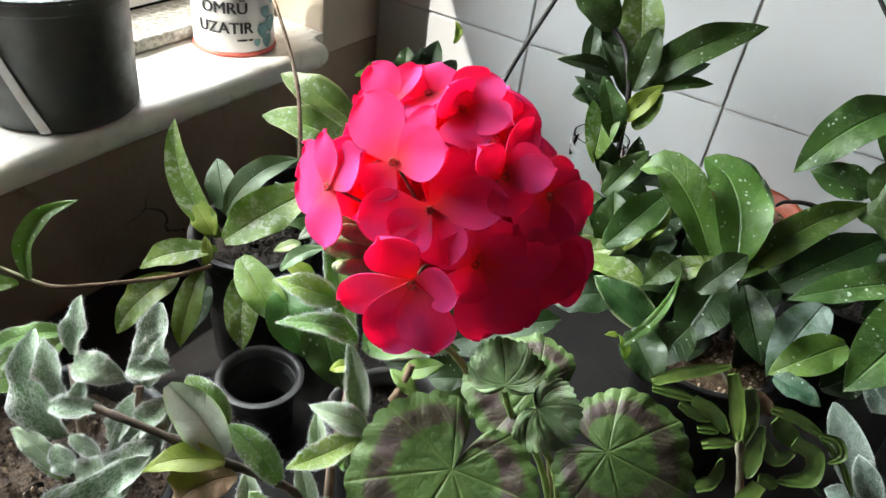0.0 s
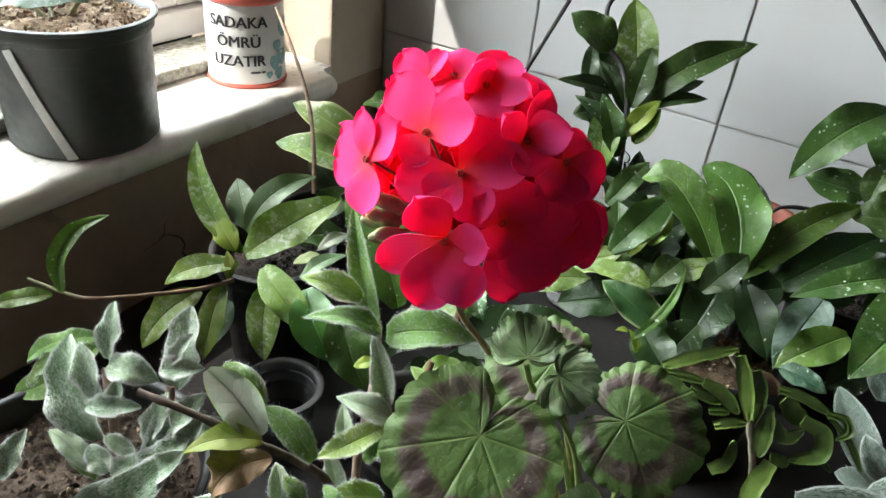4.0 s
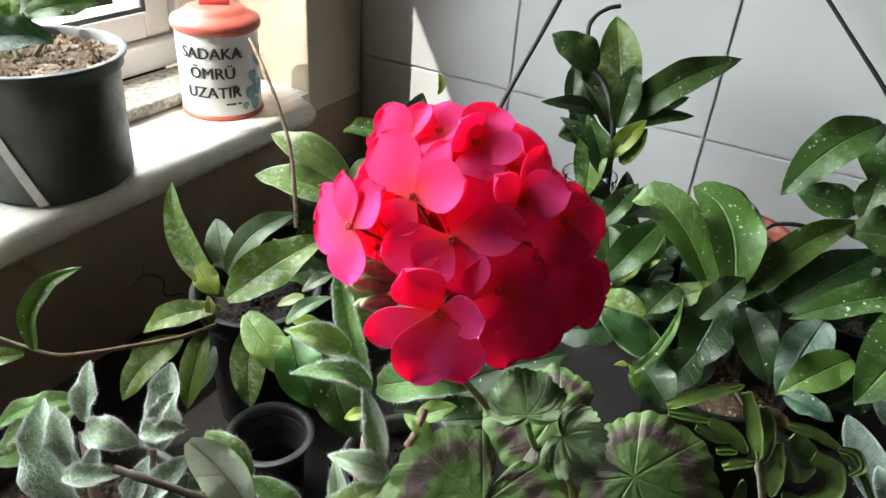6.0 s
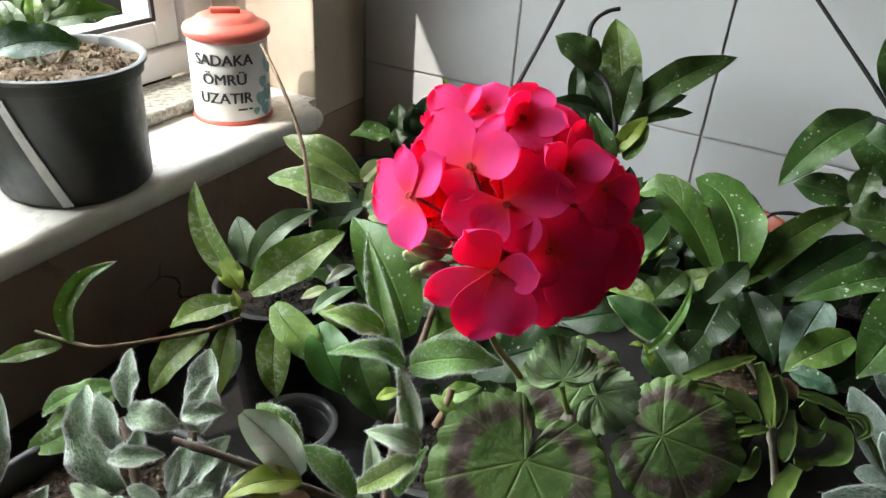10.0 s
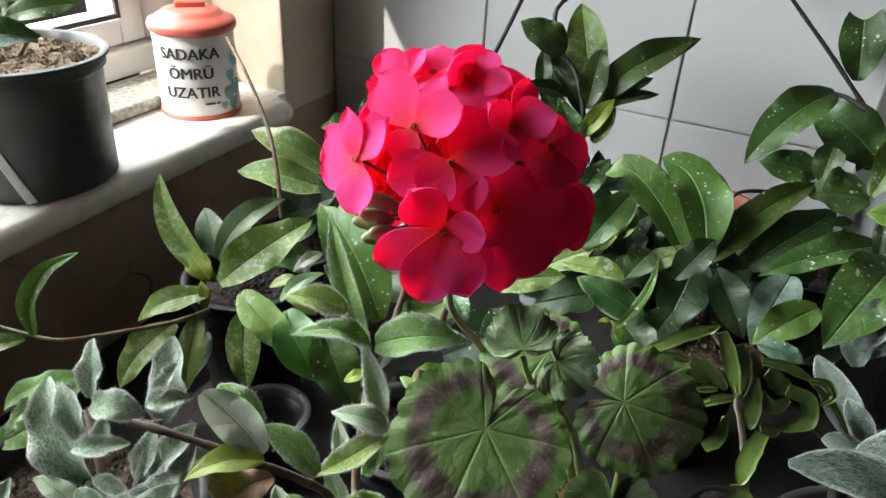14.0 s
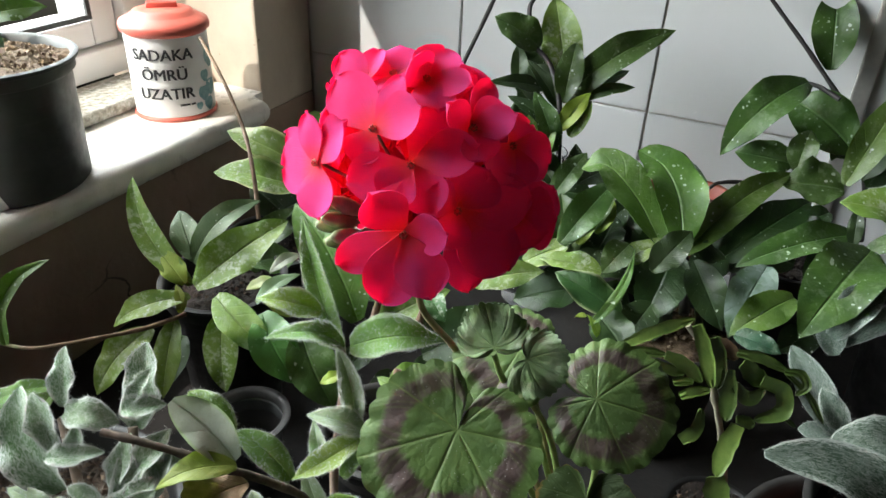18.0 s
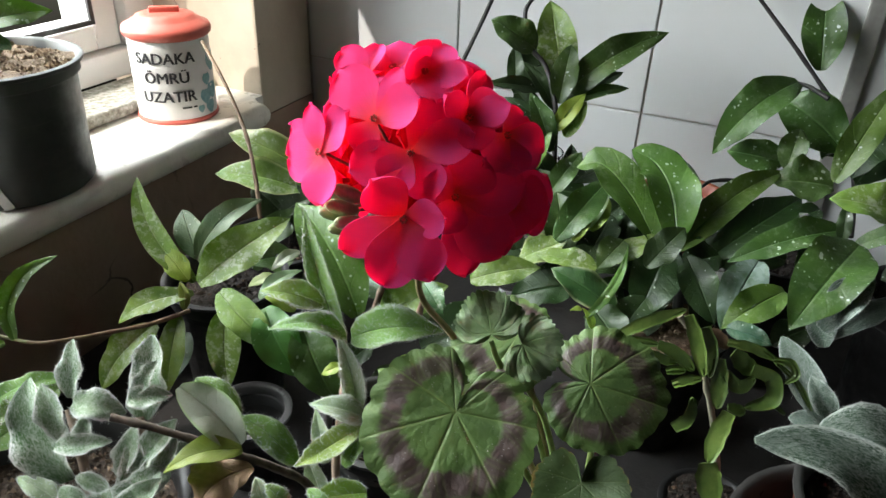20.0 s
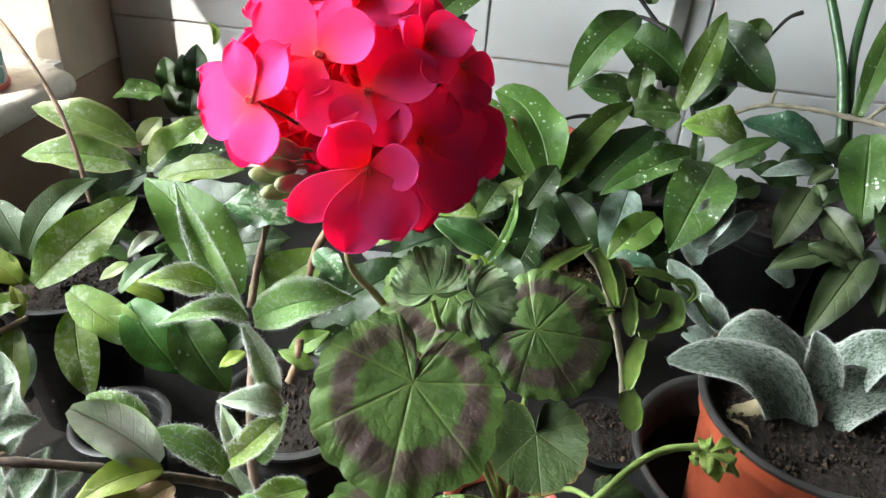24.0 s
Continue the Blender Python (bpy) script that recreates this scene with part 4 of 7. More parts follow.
leaf(velvet, "felt", (0.306, -0.675, 0.149), (0.322, -0.651, 0.174), (0.22, -0.50, 0.84), 0.0258, 0.16, 0.04, shape='felt', fold=0.60, wave=0.3, hairs=1000)
leaf(velvet, "pale_hairy", (0.274, -0.689, 0.145), (0.237, -0.693, 0.163), (0.16, -0.36, 0.92), 0.0154, 0.1, 0.04, shape='felt', fold=0.40, wave=0.3, hairs=420)
leaf(velvet, "felt", (0.283, -0.686, 0.148), (0.266, -0.685, 0.161), (0.20, -0.45, 0.87), 0.0175, 0.1, 0.04, shape='felt', fold=0.80, wave=0.3, hairs=600)
leaf(velvet, "felt", (0.293, -0.672, 0.155), (0.270, -0.676, 0.164), (0.20, -0.45, 0.87), 0.0127, 0.1, 0.04, shape='felt', fold=0.60, wave=0.3, hairs=500)
leaf(velvet, "felt", (0.288, -0.687, 0.147), (0.307, -0.669, 0.161), (0.20, -0.45, 0.87), 0.0209, 0.1, 0.04, shape='felt', fold=0.50, wave=0.3, hairs=700)
leaf(velvet, "hairy", (0.210, -0.633, 0.181), (0.167, -0.677, 0.143), (0.14, -0.73, 0.67), 0.0248, 0.1, -0.12, shape='felt', fold=0.3, hairs=260)
leaf(velvet, "felt", (0.228, -0.726, 0.143), (0.234, -0.705, 0.172), (0.51, -0.74, 0.44), 0.0184, 0.1, 0, shape='felt', fold=0.6, wave=0.3, hairs=520)
leaf(velvet, "felt", (0.187, -0.719, 0.150), (0.168, -0.687, 0.214), (0.72, -0.51, 0.47), 0.0220, 0.1, 0.05, shape='felt', fold=0.6, wave=0.3, hairs=520)
stem(velvet, "stalk", "stalk_pale", [(0.267, -0.669, 0.125), (0.257, -0.661, 0.154), (0.232, -0.644, 0.179)], 0.004, 0.003)
stem(velvet, "stalk", "stalk_pale", [(0.299, -0.663, 0.132), (0.298, -0.649, 0.164), (0.290, -0.636, 0.190)], 0.004, 0.003)
leaf(velvet, "felt", (0.298, -0.714, 0.139), (0.328, -0.663, 0.177), (0.29, -0.68, 0.67), 0.0283, 0.1, 0.05, shape='felt', fold=0.6, wave=0.3, hairs=420)
leaf(velvet, "felt", (0.310, -0.684, 0.157), (0.334, -0.664, 0.182), (0.10, -0.82, 0.56), 0.0211, 0.1, 0.05, shape='felt', fold=0.6, wave=0.3, hairs=420)
leaf(velvet, "felt", (0.303, -0.672, 0.150), (0.294, -0.645, 0.187), (0.58, -0.58, 0.57), 0.0177, 0.1, 0.05, shape='felt', fold=0.6, wave=0.3, hairs=420)
leaf(velvet, "felt", (0.307, -0.664, 0.151), (0.320, -0.635, 0.185), (0.34, -0.79, 0.52), 0.0217, 0.1, 0.05, shape='felt', fold=0.6, wave=0.3, hairs=420)
leaf(velvet, "felt", (0.353, -0.692, 0.156), (0.372, -0.671, 0.176), (0.14, -0.75, 0.65), 0.0194, 0.1, 0.05, shape='felt', fold=0.6, wave=0.3, hairs=420)
leaf(velvet, "felt", (0.387, -0.679, 0.154), (0.391, -0.665, 0.172), (0.33, -0.79, 0.52), 0.0118, 0.1, 0.05, shape='felt', fold=0.6, wave=0.3, hairs=420)
leaf(velvet, "pale_hairy", (0.397, -0.648, 0.155), (0.384, -0.637, 0.181), (0.58, -0.58, 0.56), 0.0170, 0.1, 0.05, shape='felt', fold=0.6, wave=0.3, hairs=420)
leaf(velvet, "hairy", (0.272, -0.688, 0.136), (0.245, -0.690, 0.150), (0.45, -0.28, 0.85), 0.0157, 0.1, 0.05, shape='felt', fold=0.6, wave=0.3, hairs=420)
leaf(velvet, "felt", (0.294, -0.723, 0.146), (0.308, -0.692, 0.166), (0.36, -0.60, 0.71), 0.0222, 0.1, 0.05, shape='felt', fold=0.6, wave=0.3, hairs=420)
leaf(velvet, "pale_hairy", (0.419, -0.648, 0.142), (0.418, -0.633, 0.165), (0.39, -0.77, 0.51), 0.0150, 0.1, 0.05, shape='felt', fold=0.6, wave=0.3, hairs=420)
leaf(velvet, "pale_hairy", (0.450, -0.658, 0.165), (0.448, -0.648, 0.180), (0.40, -0.76, 0.51), 0.0197, 0.1, 0.05, shape='felt', fold=0.6, wave=0.3, hairs=420)
leaf(velvet, "hairy", (0.487, -0.640, 0.169), (0.467, -0.635, 0.188), (0.54, -0.52, 0.67), 0.0147, 0.1, 0.05, shape='felt', fold=0.6, wave=0.3, hairs=420)
leaf(velvet, "felt", (0.374, -0.695, 0.158), (0.386, -0.680, 0.172), (0.13, -0.75, 0.65), 0.0195, 0.1, 0.05, shape='felt', fold=0.6, wave=0.3, hairs=420)
leaf(velvet, "felt", (0.410, -0.670, 0.152), (0.416, -0.658, 0.167), (0.21, -0.79, 0.57), 0.0145, 0.1, 0.05, shape='felt', fold=0.6, wave=0.3, hairs=420)
leaf(velvet, "felt", (0.330, -0.708, 0.146), (0.339, -0.692, 0.164), (0.27, -0.79, 0.55), 0.0186, 0.1, 0.05, shape='felt', fold=0.6, wave=0.3, hairs=420)

# ---- twig with broad leaves in front of it ----

twig = empty("twig_plant", (0.430, -0.653, 0.120), "bare woody twig with a few broad pale and yellowing leaves", "potted plant")
stem(twig, "twig", "bark", [(0.350, -0.698, 0.268), (0.366, -0.691, 0.263), (0.383, -0.681, 0.253), (0.402, -0.669, 0.239), (0.416, -0.654, 0.221), (0.427, -0.638, 0.194), (0.443, -0.630, 0.141)], 0.0019, 0.0027, knots=0.4)
leaf(twig, "pale", (0.409, -0.671, 0.251), (0.372, -0.671, 0.276), (0.22, -0.50, 0.84), 0.0251, 0.02, 0.05, shape='oval', fold=0.75)
leaf(twig, "hairy", (0.400, -0.662, 0.255), (0.374, -0.661, 0.275), (0.24, -0.54, 0.81), 0.0192, 0.1, 0.05, shape='felt', hairs=420)
leaf(twig, "hairy", (0.435, -0.661, 0.241), (0.403, -0.662, 0.261), (0.20, -0.45, 0.87), 0.0167, 0.14, 0.05, shape='felt', hairs=420)
leaf(twig, "yellow_olive", (0.413, -0.675, 0.253), (0.380, -0.698, 0.242), (0.16, -0.36, 0.92), 0.0157, 0.14, 0.05, shape='lance', fold=0.5)
leaf(twig, "dead_leaf", (0.411, -0.667, 0.232), (0.390, -0.691, 0.210), (0.24, -0.54, 0.81), 0.0253, 0.18, 0.1, shape='oval', wave=0.5, fold=0.7, n=25, name='dead_leaf')
leaf(twig, "hairy", (0.428, -0.661, 0.203), (0.413, -0.661, 0.213), (0.54, -0.36, 0.76), 0.0107, 0.1, 0, shape='felt', hairs=160)
leaf(twig, "hairy", (0.455, -0.658, 0.207), (0.435, -0.652, 0.212), (0.10, -0.32, 0.94), 0.0093, 0.1, 0, shape='felt', hairs=160)

# ---- hairy green plant beside the pelargonium ----

hairy = empty("hairy_plant", (0.416, -0.531, 0.120), "hairy soft green plant with arching leaves on a pale stem", "potted plant", "velvet plants")
leaf(hairy, "hairy", (0.404, -0.564, 0.246), (0.351, -0.522, 0.308), (0.29, -0.66, 0.69), 0.0177, 0.05, -0.03, shape='lance', hairs=1300, fold=0.8)
leaf(hairy, "young_hairy", (0.389, -0.562, 0.267), (0.354, -0.579, 0.277), (0.24, -0.54, 0.80), 0.0196, 0.2, 0, shape='lance', hairs=900, fold=0.6)
leaf(hairy, "hairy", (0.408, -0.566, 0.251), (0.370, -0.594, 0.262), (0.20, -0.46, 0.87), 0.0160, 0.32, 0, shape='lance', hairs=1000, fold=0.5)
leaf(hairy, "hairy", (0.410, -0.562, 0.248), (0.463, -0.537, 0.255), (0.22, -0.50, 0.84), 0.0302, 0.22, 0, shape='lance', hairs=1300, fold=0.5)
leaf(hairy, "pale_hairy", (0.429, -0.588, 0.214), (0.405, -0.571, 0.257), (0.27, -0.62, 0.73), 0.0158, 0.06, 0.05, shape='lance', hairs=1100, fold=0.6)
leaf(hairy, "pale_hairy", (0.434, -0.588, 0.210), (0.402, -0.601, 0.220), (0.20, -0.46, 0.87), 0.0186, 0.2, 0, shape='lance', hairs=900, fold=0.6)
leaf(hairy, "young_hairy", (0.435, -0.594, 0.209), (0.407, -0.627, 0.192), (0.18, -0.41, 0.89), 0.0184, 0.14, -0.06, shape='lance', hairs=800, fold=0.5)
leaf(hairy, "young_hairy", (0.464, -0.637, 0.208), (0.436, -0.655, 0.204), (0.12, -0.41, 0.90), 0.0183, 0.12, 0, shape='lance', hairs=380, fold=0.5)
leaf(hairy, "yellow", (0.400, -0.556, 0.217), (0.386, -0.563, 0.209), (-0.11, -0.67, 0.74), 0.0090, 0.1, 0)
leaf(hairy, "pale_hairy", (0.414, -0.604, 0.177), (0.397, -0.588, 0.204), (0.42, -0.66, 0.63), 0.0135, 0.1, 0, shape='lance', hairs=380, fold=0.5)
leaf(hairy, "hairy", (0.418, -0.589, 0.162), (0.430, -0.568, 0.193), (0.06, -0.84, 0.54), 0.0142, 0.1, 0, shape='lance', hairs=380, fold=0.5)
leaf(hairy, "pale_hairy", (0.429, -0.629, 0.171), (0.407, -0.616, 0.197), (0.43, -0.59, 0.68), 0.0142, 0.1, 0, shape='lance', hairs=380, fold=0.5)
stem(hairy, "stem", "stalk_pale", [(0.403, -0.561, 0.247), (0.411, -0.572, 0.228), (0.412, -0.582, 0.202), (0.416, -0.596, 0.169), (0.423, -0.607, 0.132)], 0.0022, 0.003)

# ---- trailing wax plant in the black pot by the window wall ----

waxl = empty("wax_plant", (0.204, -0.466, 0.148), "trailing wax plant with long speckled leaves and a bare runner", "potted plant", "wax plants")
leaf(waxl, "hoya_light", (0.203, -0.485, 0.184), (0.120, -0.453, 0.253), (0.36, -0.57, 0.74), 0.0257, 0.04, -0.1, fold=0.6)
leaf(waxl, "hoya_pale", (0.193, -0.467, 0.196), (0.157, -0.442, 0.224), (0.36, -0.57, 0.74), 0.0272, 0.08, 0)
leaf(waxl, "hoya_pale", (0.195, -0.471, 0.196), (0.221, -0.407, 0.235), (0.36, -0.57, 0.74), 0.0260, 0.14, -0.1)
leaf(waxl, "hoya_light", (0.210, -0.488, 0.186), (0.258, -0.417, 0.229), (0.34, -0.53, 0.78), 0.0415, 0.08, 0)
leaf(waxl, "yellow", (0.200, -0.489, 0.187), (0.169, -0.482, 0.206), (0.36, -0.57, 0.74), 0.0227, 0.1, 0)
leaf(waxl, "hoya_light", (0.209, -0.495, 0.180), (0.154, -0.531, 0.153), (0.31, -0.44, 0.84), 0.0235, 0.2, 0)
leaf(waxl, "yellow_olive", (0.208, -0.507, 0.170), (0.199, -0.498, 0.191), (0.36, -0.57, 0.74), 0.0103, 0.1, 0.1)
leaf(waxl, "hoya_light", (0.184, -0.518, 0.153), (0.161, -0.567, 0.108), (0.31, -0.44, 0.84), 0.0312, 0.1, 0.06)
leaf(waxl, "hoya_light", (0.204, -0.510, 0.164), (0.216, -0.548, 0.112), (0.33, -0.49, 0.81), 0.0244, 0.1, 0)
leaf(waxl, "hoya_light", (0.234, -0.483, 0.166), (0.259, -0.520, 0.114), (0.33, -0.49, 0.81), 0.0314, 0.08, 0.04)
leaf(waxl, "hoya_light", (0.262, -0.519, 0.212), (0.320, -0.526, 0.180), (0.31, -0.44, 0.84), 0.0301, 0.1, 0.05)
leaf(waxl, "silver_band", (0.300, -0.512, 0.205), (0.342, -0.529, 0.164), (0.31, -0.44, 0.84), 0.0376, 0.14, 0.08)
leaf(waxl, "hoya", (0.331, -0.508, 0.198), (0.371, -0.527, 0.151), (0.33, -0.49, 0.81), 0.0390, 0.1, 0.05)
leaf(waxl, "hoya_bright", (0.355, -0.464, 0.185), (0.270, -0.422, 0.250), (0.36, -0.57, 0.74), 0.0502, 0.1, 0.04)
leaf(waxl, "hoya_pale", (0.288, -0.504, 0.205), (0.311, -0.476, 0.223), (0.27, -0.35, 0.90), 0.0130, 0.2, 0)
leaf(waxl, "hoya_dark_and_shaded", (0.346, -0.375, 0.186), (0.258, -0.350, 0.204), (0.03, -0.54, 0.84), 0.0453, 0.08, 0)
leaf(waxl, "silver", (0.377, -0.398, 0.218), (0.322, -0.401, 0.225), (0.12, -0.52, 0.84), 0.0373, 0.1, 0)
leaf(waxl, "hoya_light", (0.353, -0.438, 0.160), (0.410, -0.407, 0.199), (-0.05, -0.75, 0.66), 0.0398, 0.1, 0)
leaf(waxl, "hoya_dark_and_shaded", (0.401, -0.438, 0.150), (0.478, -0.393, 0.189), (-0.02, -0.63, 0.78), 0.0483, 0.08, 0)
leaf(waxl, "silver", (0.419, -0.474, 0.242), (0.442, -0.489, 0.231), (0.02, -0.52, 0.85), 0.0190, 0.1, 0)
leaf(waxl, "hoya_dark_and_shaded", (0.312, -0.396, 0.177), (0.367, -0.382, 0.189), (-0.05, -0.53, 0.85), 0.0330, 0.05, 0)
leaf(waxl, "yellow", (0.308, -0.485, 0.188), (0.279, -0.491, 0.202), (0.46, -0.36, 0.81), 0.0163, 0.1, 0)
leaf(waxl, "pale", (0.292, -0.452, 0.223), (0.278, -0.473, 0.212), (0.25, -0.59, 0.77), 0.0115, 0.2, 0)
leaf(waxl, "cream", (0.269, -0.460, 0.197), (0.255, -0.477, 0.191), (0.29, -0.51, 0.81), 0.0100, 0.1, 0)
leaf(waxl, "hoya", (0.347, -0.356, 0.158), (0.281, -0.350, 0.162), (0.00, -0.44, 0.90), 0.0405, 0.05, 0)
leaf(waxl, "hoya_dark_and_shaded", (0.195, -0.496, 0.134), (0.202, -0.538, 0.104), (0.46, -0.47, 0.76), 0.0259, 0.1, 0)
leaf(waxl, "hoya", (0.414, -0.410, 0.135), (0.368, -0.387, 0.163), (0.21, -0.54, 0.81), 0.0394, 0.1, 0)
leaf(waxl, "hoya_dark_and_shaded", (0.451, -0.478, 0.172), (0.422, -0.495, 0.169), (0.14, -0.40, 0.91), 0.0317, 0.1, 0)
leaf(waxl, "hoya", (0.480, -0.498, 0.192), (0.449, -0.531, 0.183), (0.18, -0.42, 0.89), 0.0241, 0.1, 0)
leaf(waxl, "hoya_light", (0.411, -0.513, 0.181), (0.436, -0.500, 0.196), (-0.12, -0.67, 0.74), 0.0166, 0.1, 0)
leaf(waxl, "hoya_light", (0.433, -0.529, 0.188), (0.409, -0.527, 0.196), (0.24, -0.48, 0.84), 0.0118, 0.1, 0)
stem(waxl, "runner", "stalk_brown", [(0.206, -0.500, 0.164), (0.200, -0.535, 0.171), (0.188, -0.574, 0.182), (0.175, -0.608, 0.192), (0.163, -0.617, 0.194)], 0.0022, 0.0013)
stem(waxl, "runner", "stalk_olive", [(0.167, -0.615, 0.193), (0.153, -0.620, 0.195), (0.127, -0.629, 0.200)], 0.0016, 0.0012)
leaf(waxl, "hoya_bright", (0.154, -0.620, 0.195), (0.167, -0.579, 0.250), (0.45, -0.6, 0.66), 0.0165, fold=0.6, line=[(0.154, -0.620, 0.195), (0.143, -0.612, 0.214), (0.148, -0.596, 0.236), (0.167, -0.579, 0.250)])
leaf(waxl, "hoya_light", (0.158, -0.630, 0.200), (0.132, -0.664, 0.197), (0.41, -0.37, 0.83), 0.0151, 0.1, 0)
stem(waxl, "stalk", "stalk_brown", [(0.356, -0.404, 0.213), (0.357, -0.431, 0.189), (0.360, -0.455, 0.169)], 0.0028, 0.0032, knots=0.3)
stem(waxl, "stalk", "stalk_brown", [(0.418, -0.438, 0.242), (0.407, -0.443, 0.216), (0.402, -0.454, 0.181)], 0.0028, 0.0032, knots=0.3)
stem(waxl, "stalk", "stalk_brown", [(0.422, -0.521, 0.204), (0.422, -0.529, 0.191), (0.419, -0.536, 0.179)], 0.0028, 0.0032, knots=0.3)

# ---- variegated plant in the corner ----

varieg = empty("variegated_plant", (0.162, -0.317, 0.121), "cream-variegated wax plant with one bare brown stem in the corner", "potted plant", "wax plants")
leaf(varieg, "varieg", (0.159, -0.246, 0.186), (0.061, -0.260, 0.219), (0.33, -0.58, 0.75), 0.0428, 0.1, 0)
leaf(varieg, "varieg", (0.166, -0.265, 0.172), (0.065, -0.295, 0.182), (0.24, -0.55, 0.80), 0.0411, 0.12, 0)
leaf(varieg, "cream", (0.161, -0.245, 0.186), (0.176, -0.223, 0.208), (0.30, -0.77, 0.56), 0.0227, 0.1, 0)
leaf(varieg, "hoya_dark_and_shaded", (0.154, -0.280, 0.137), (0.099, -0.275, 0.166), (0.37, -0.50, 0.78), 0.0422, 0.05, 0)
leaf(varieg, "varieg", (0.195, -0.287, 0.184), (0.244, -0.244, 0.225), (0.18, -0.77, 0.61), 0.0421, 0.08, 0)
leaf(varieg, "hoya_dark_and_shaded", (0.203, -0.298, 0.183), (0.265, -0.265, 0.205), (0.11, -0.68, 0.72), 0.0277, 0.08, 0)
leaf(varieg, "hoya_light", (0.218, -0.317, 0.189), (0.300, -0.308, 0.207), (-0.12, -0.55, 0.83), 0.0318, 0.08, 0)
leaf(varieg, "hoya", (0.141, -0.320, 0.122), (0.174, -0.282, 0.158), (0.18, -0.75, 0.64), 0.0358, 0.05, 0)
leaf(varieg, "hoya_dark_and_shaded", (0.148, -0.283, 0.141), (0.118, -0.282, 0.149), (0.19, -0.52, 0.84), 0.0246, 0.05, 0)
leaf(varieg, "hoya", (0.177, -0.273, 0.172), (0.207, -0.243, 0.195), (0.18, -0.71, 0.68), 0.0307, 0.1, 0)
stem(varieg, "bare_stem", "stalk_brown", [(0.025, -0.246, 0.317), (0.073, -0.270, 0.281), (0.113, -0.293, 0.241), (0.141, -0.318, 0.206), (0.162, -0.342, 0.170)], 0.0019, 0.0025, knots=0.25, label='bare brown stem')
stem(varieg, "stalk", "stalk_brown", [(0.160, -0.245, 0.187), (0.168, -0.250, 0.172), (0.179, -0.265, 0.142)], 0.003, 0.003, knots=0.3)

# ---- curly-leaved plant by the tiles ----

curly = empty("curly_plant", (0.146, -0.138, 0.136), "dark curly-leaved wax plant against the tiles", "potted plant", "wax plants")
leaf(curly, "hoya", (0.131, -0.123, 0.193), (0.074, -0.144, 0.188), (0.19, -0.65, 0.73), 0.0264, 0.15, 0, fold=0.5, wave=0.35)
leaf(curly, "hoya_dark_and_shaded", (0.134, -0.124, 0.190), (0.121, -0.102, 0.228), (0.40, -0.73, 0.56), 0.0289, 0.2, 0, fold=0.5, wave=0.35)
leaf(curly, "hoya_dark_and_shaded", (0.150, -0.122, 0.191), (0.140, -0.097, 0.232), (0.39, -0.75, 0.54), 0.0302, 0.2, 0.1, fold=0.5, wave=0.35)
leaf(curly, "hoya_dark_and_shaded", (0.165, -0.124, 0.194), (0.158, -0.093, 0.245), (0.38, -0.76, 0.52), 0.0313, 0.2, 0, fold=0.5, wave=0.35)
leaf(curly, "hoya_dark_and_shaded", (0.154, -0.142, 0.176), (0.131, -0.127, 0.205), (0.36, -0.67, 0.65), 0.0261, 0.2, 0, fold=0.5, wave=0.35)
leaf(curly, "hoya_dark_and_shaded", (0.174, -0.124, 0.182), (0.182, -0.085, 0.225), (0.33, -0.72, 0.61), 0.0333, 0.2, 0, fold=0.5, wave=0.35)
leaf(curly, "yellow", (0.171, -0.076, 0.241), (0.161, -0.063, 0.263), (0.33, -0.75, 0.58), 0.0106, 0.1, 0.2, fold=0.5, wave=0.35)
leaf(curly, "hoya_dark_and_shaded", (0.169, -0.151, 0.178), (0.168, -0.134, 0.206), (0.33, -0.79, 0.51), 0.0322, 0.2, 0, fold=0.5, wave=0.35)

# ---- long bare vine leaning on the tiles ----

vine = empty("bare_vine", (0.286, -0.167, 0.192), "long thin dark bare vine leaning on the tiles", "vine")
stem(vine, "vine_rod", "stalk_dark", [(0.286, -0.167, 0.192), (0.286, -0.167, 0.252), (0.302, -0.087, 0.349), (0.319, -0.008, 0.445)], 0.0027, 0.0024)

# ---- wax plant cutting in a ribbed clear bottle ----

cutting = empty("bottle_cutting", (0.395, -0.131, 0.220), "wax plant cutting with long leaves standing in a clear bottle", "potted plant", "wax plants")
leaf(cutting, "hoya", (0.413, -0.136, 0.283), (0.505, -0.059, 0.353), (0.17, -0.76, 0.62), 0.0386, 0.06, -0.05)
leaf(cutting, "hoya_light", (0.412, -0.117, 0.293), (0.374, -0.071, 0.373), (0.16, -0.82, 0.55), 0.0468, 0.08, 0)
leaf(cutting, "hoya", (0.378, -0.122, 0.331), (0.331, -0.139, 0.360), (0.53, -0.72, 0.44), 0.0381, 0.1, 0)
leaf(cutting, "hoya_dark_and_shaded", (0.395, -0.139, 0.293), (0.346, -0.181, 0.304), (0.55, -0.44, 0.71), 0.0194, 0.06, 0)
leaf(cutting, "hoya_dark_and_shaded", (0.367, -0.144, 0.286), (0.351, -0.111, 0.329), (0.20, -0.74, 0.64), 0.0197, 0.1, 0)
leaf(cutting, "hoya", (0.417, -0.146, 0.284), (0.412, -0.102, 0.336), (0.18, -0.74, 0.65), 0.0312, 0.1, 0)
leaf(cutting, "yellow", (0.422, -0.171, 0.262), (0.445, -0.148, 0.300), (0.07, -0.87, 0.49), 0.0214, 0.1, 0)
leaf(cutting, "hoya_light", (0.434, -0.168, 0.257), (0.448, -0.151, 0.293), (0.06, -0.91, 0.42), 0.0213, 0.1, 0)
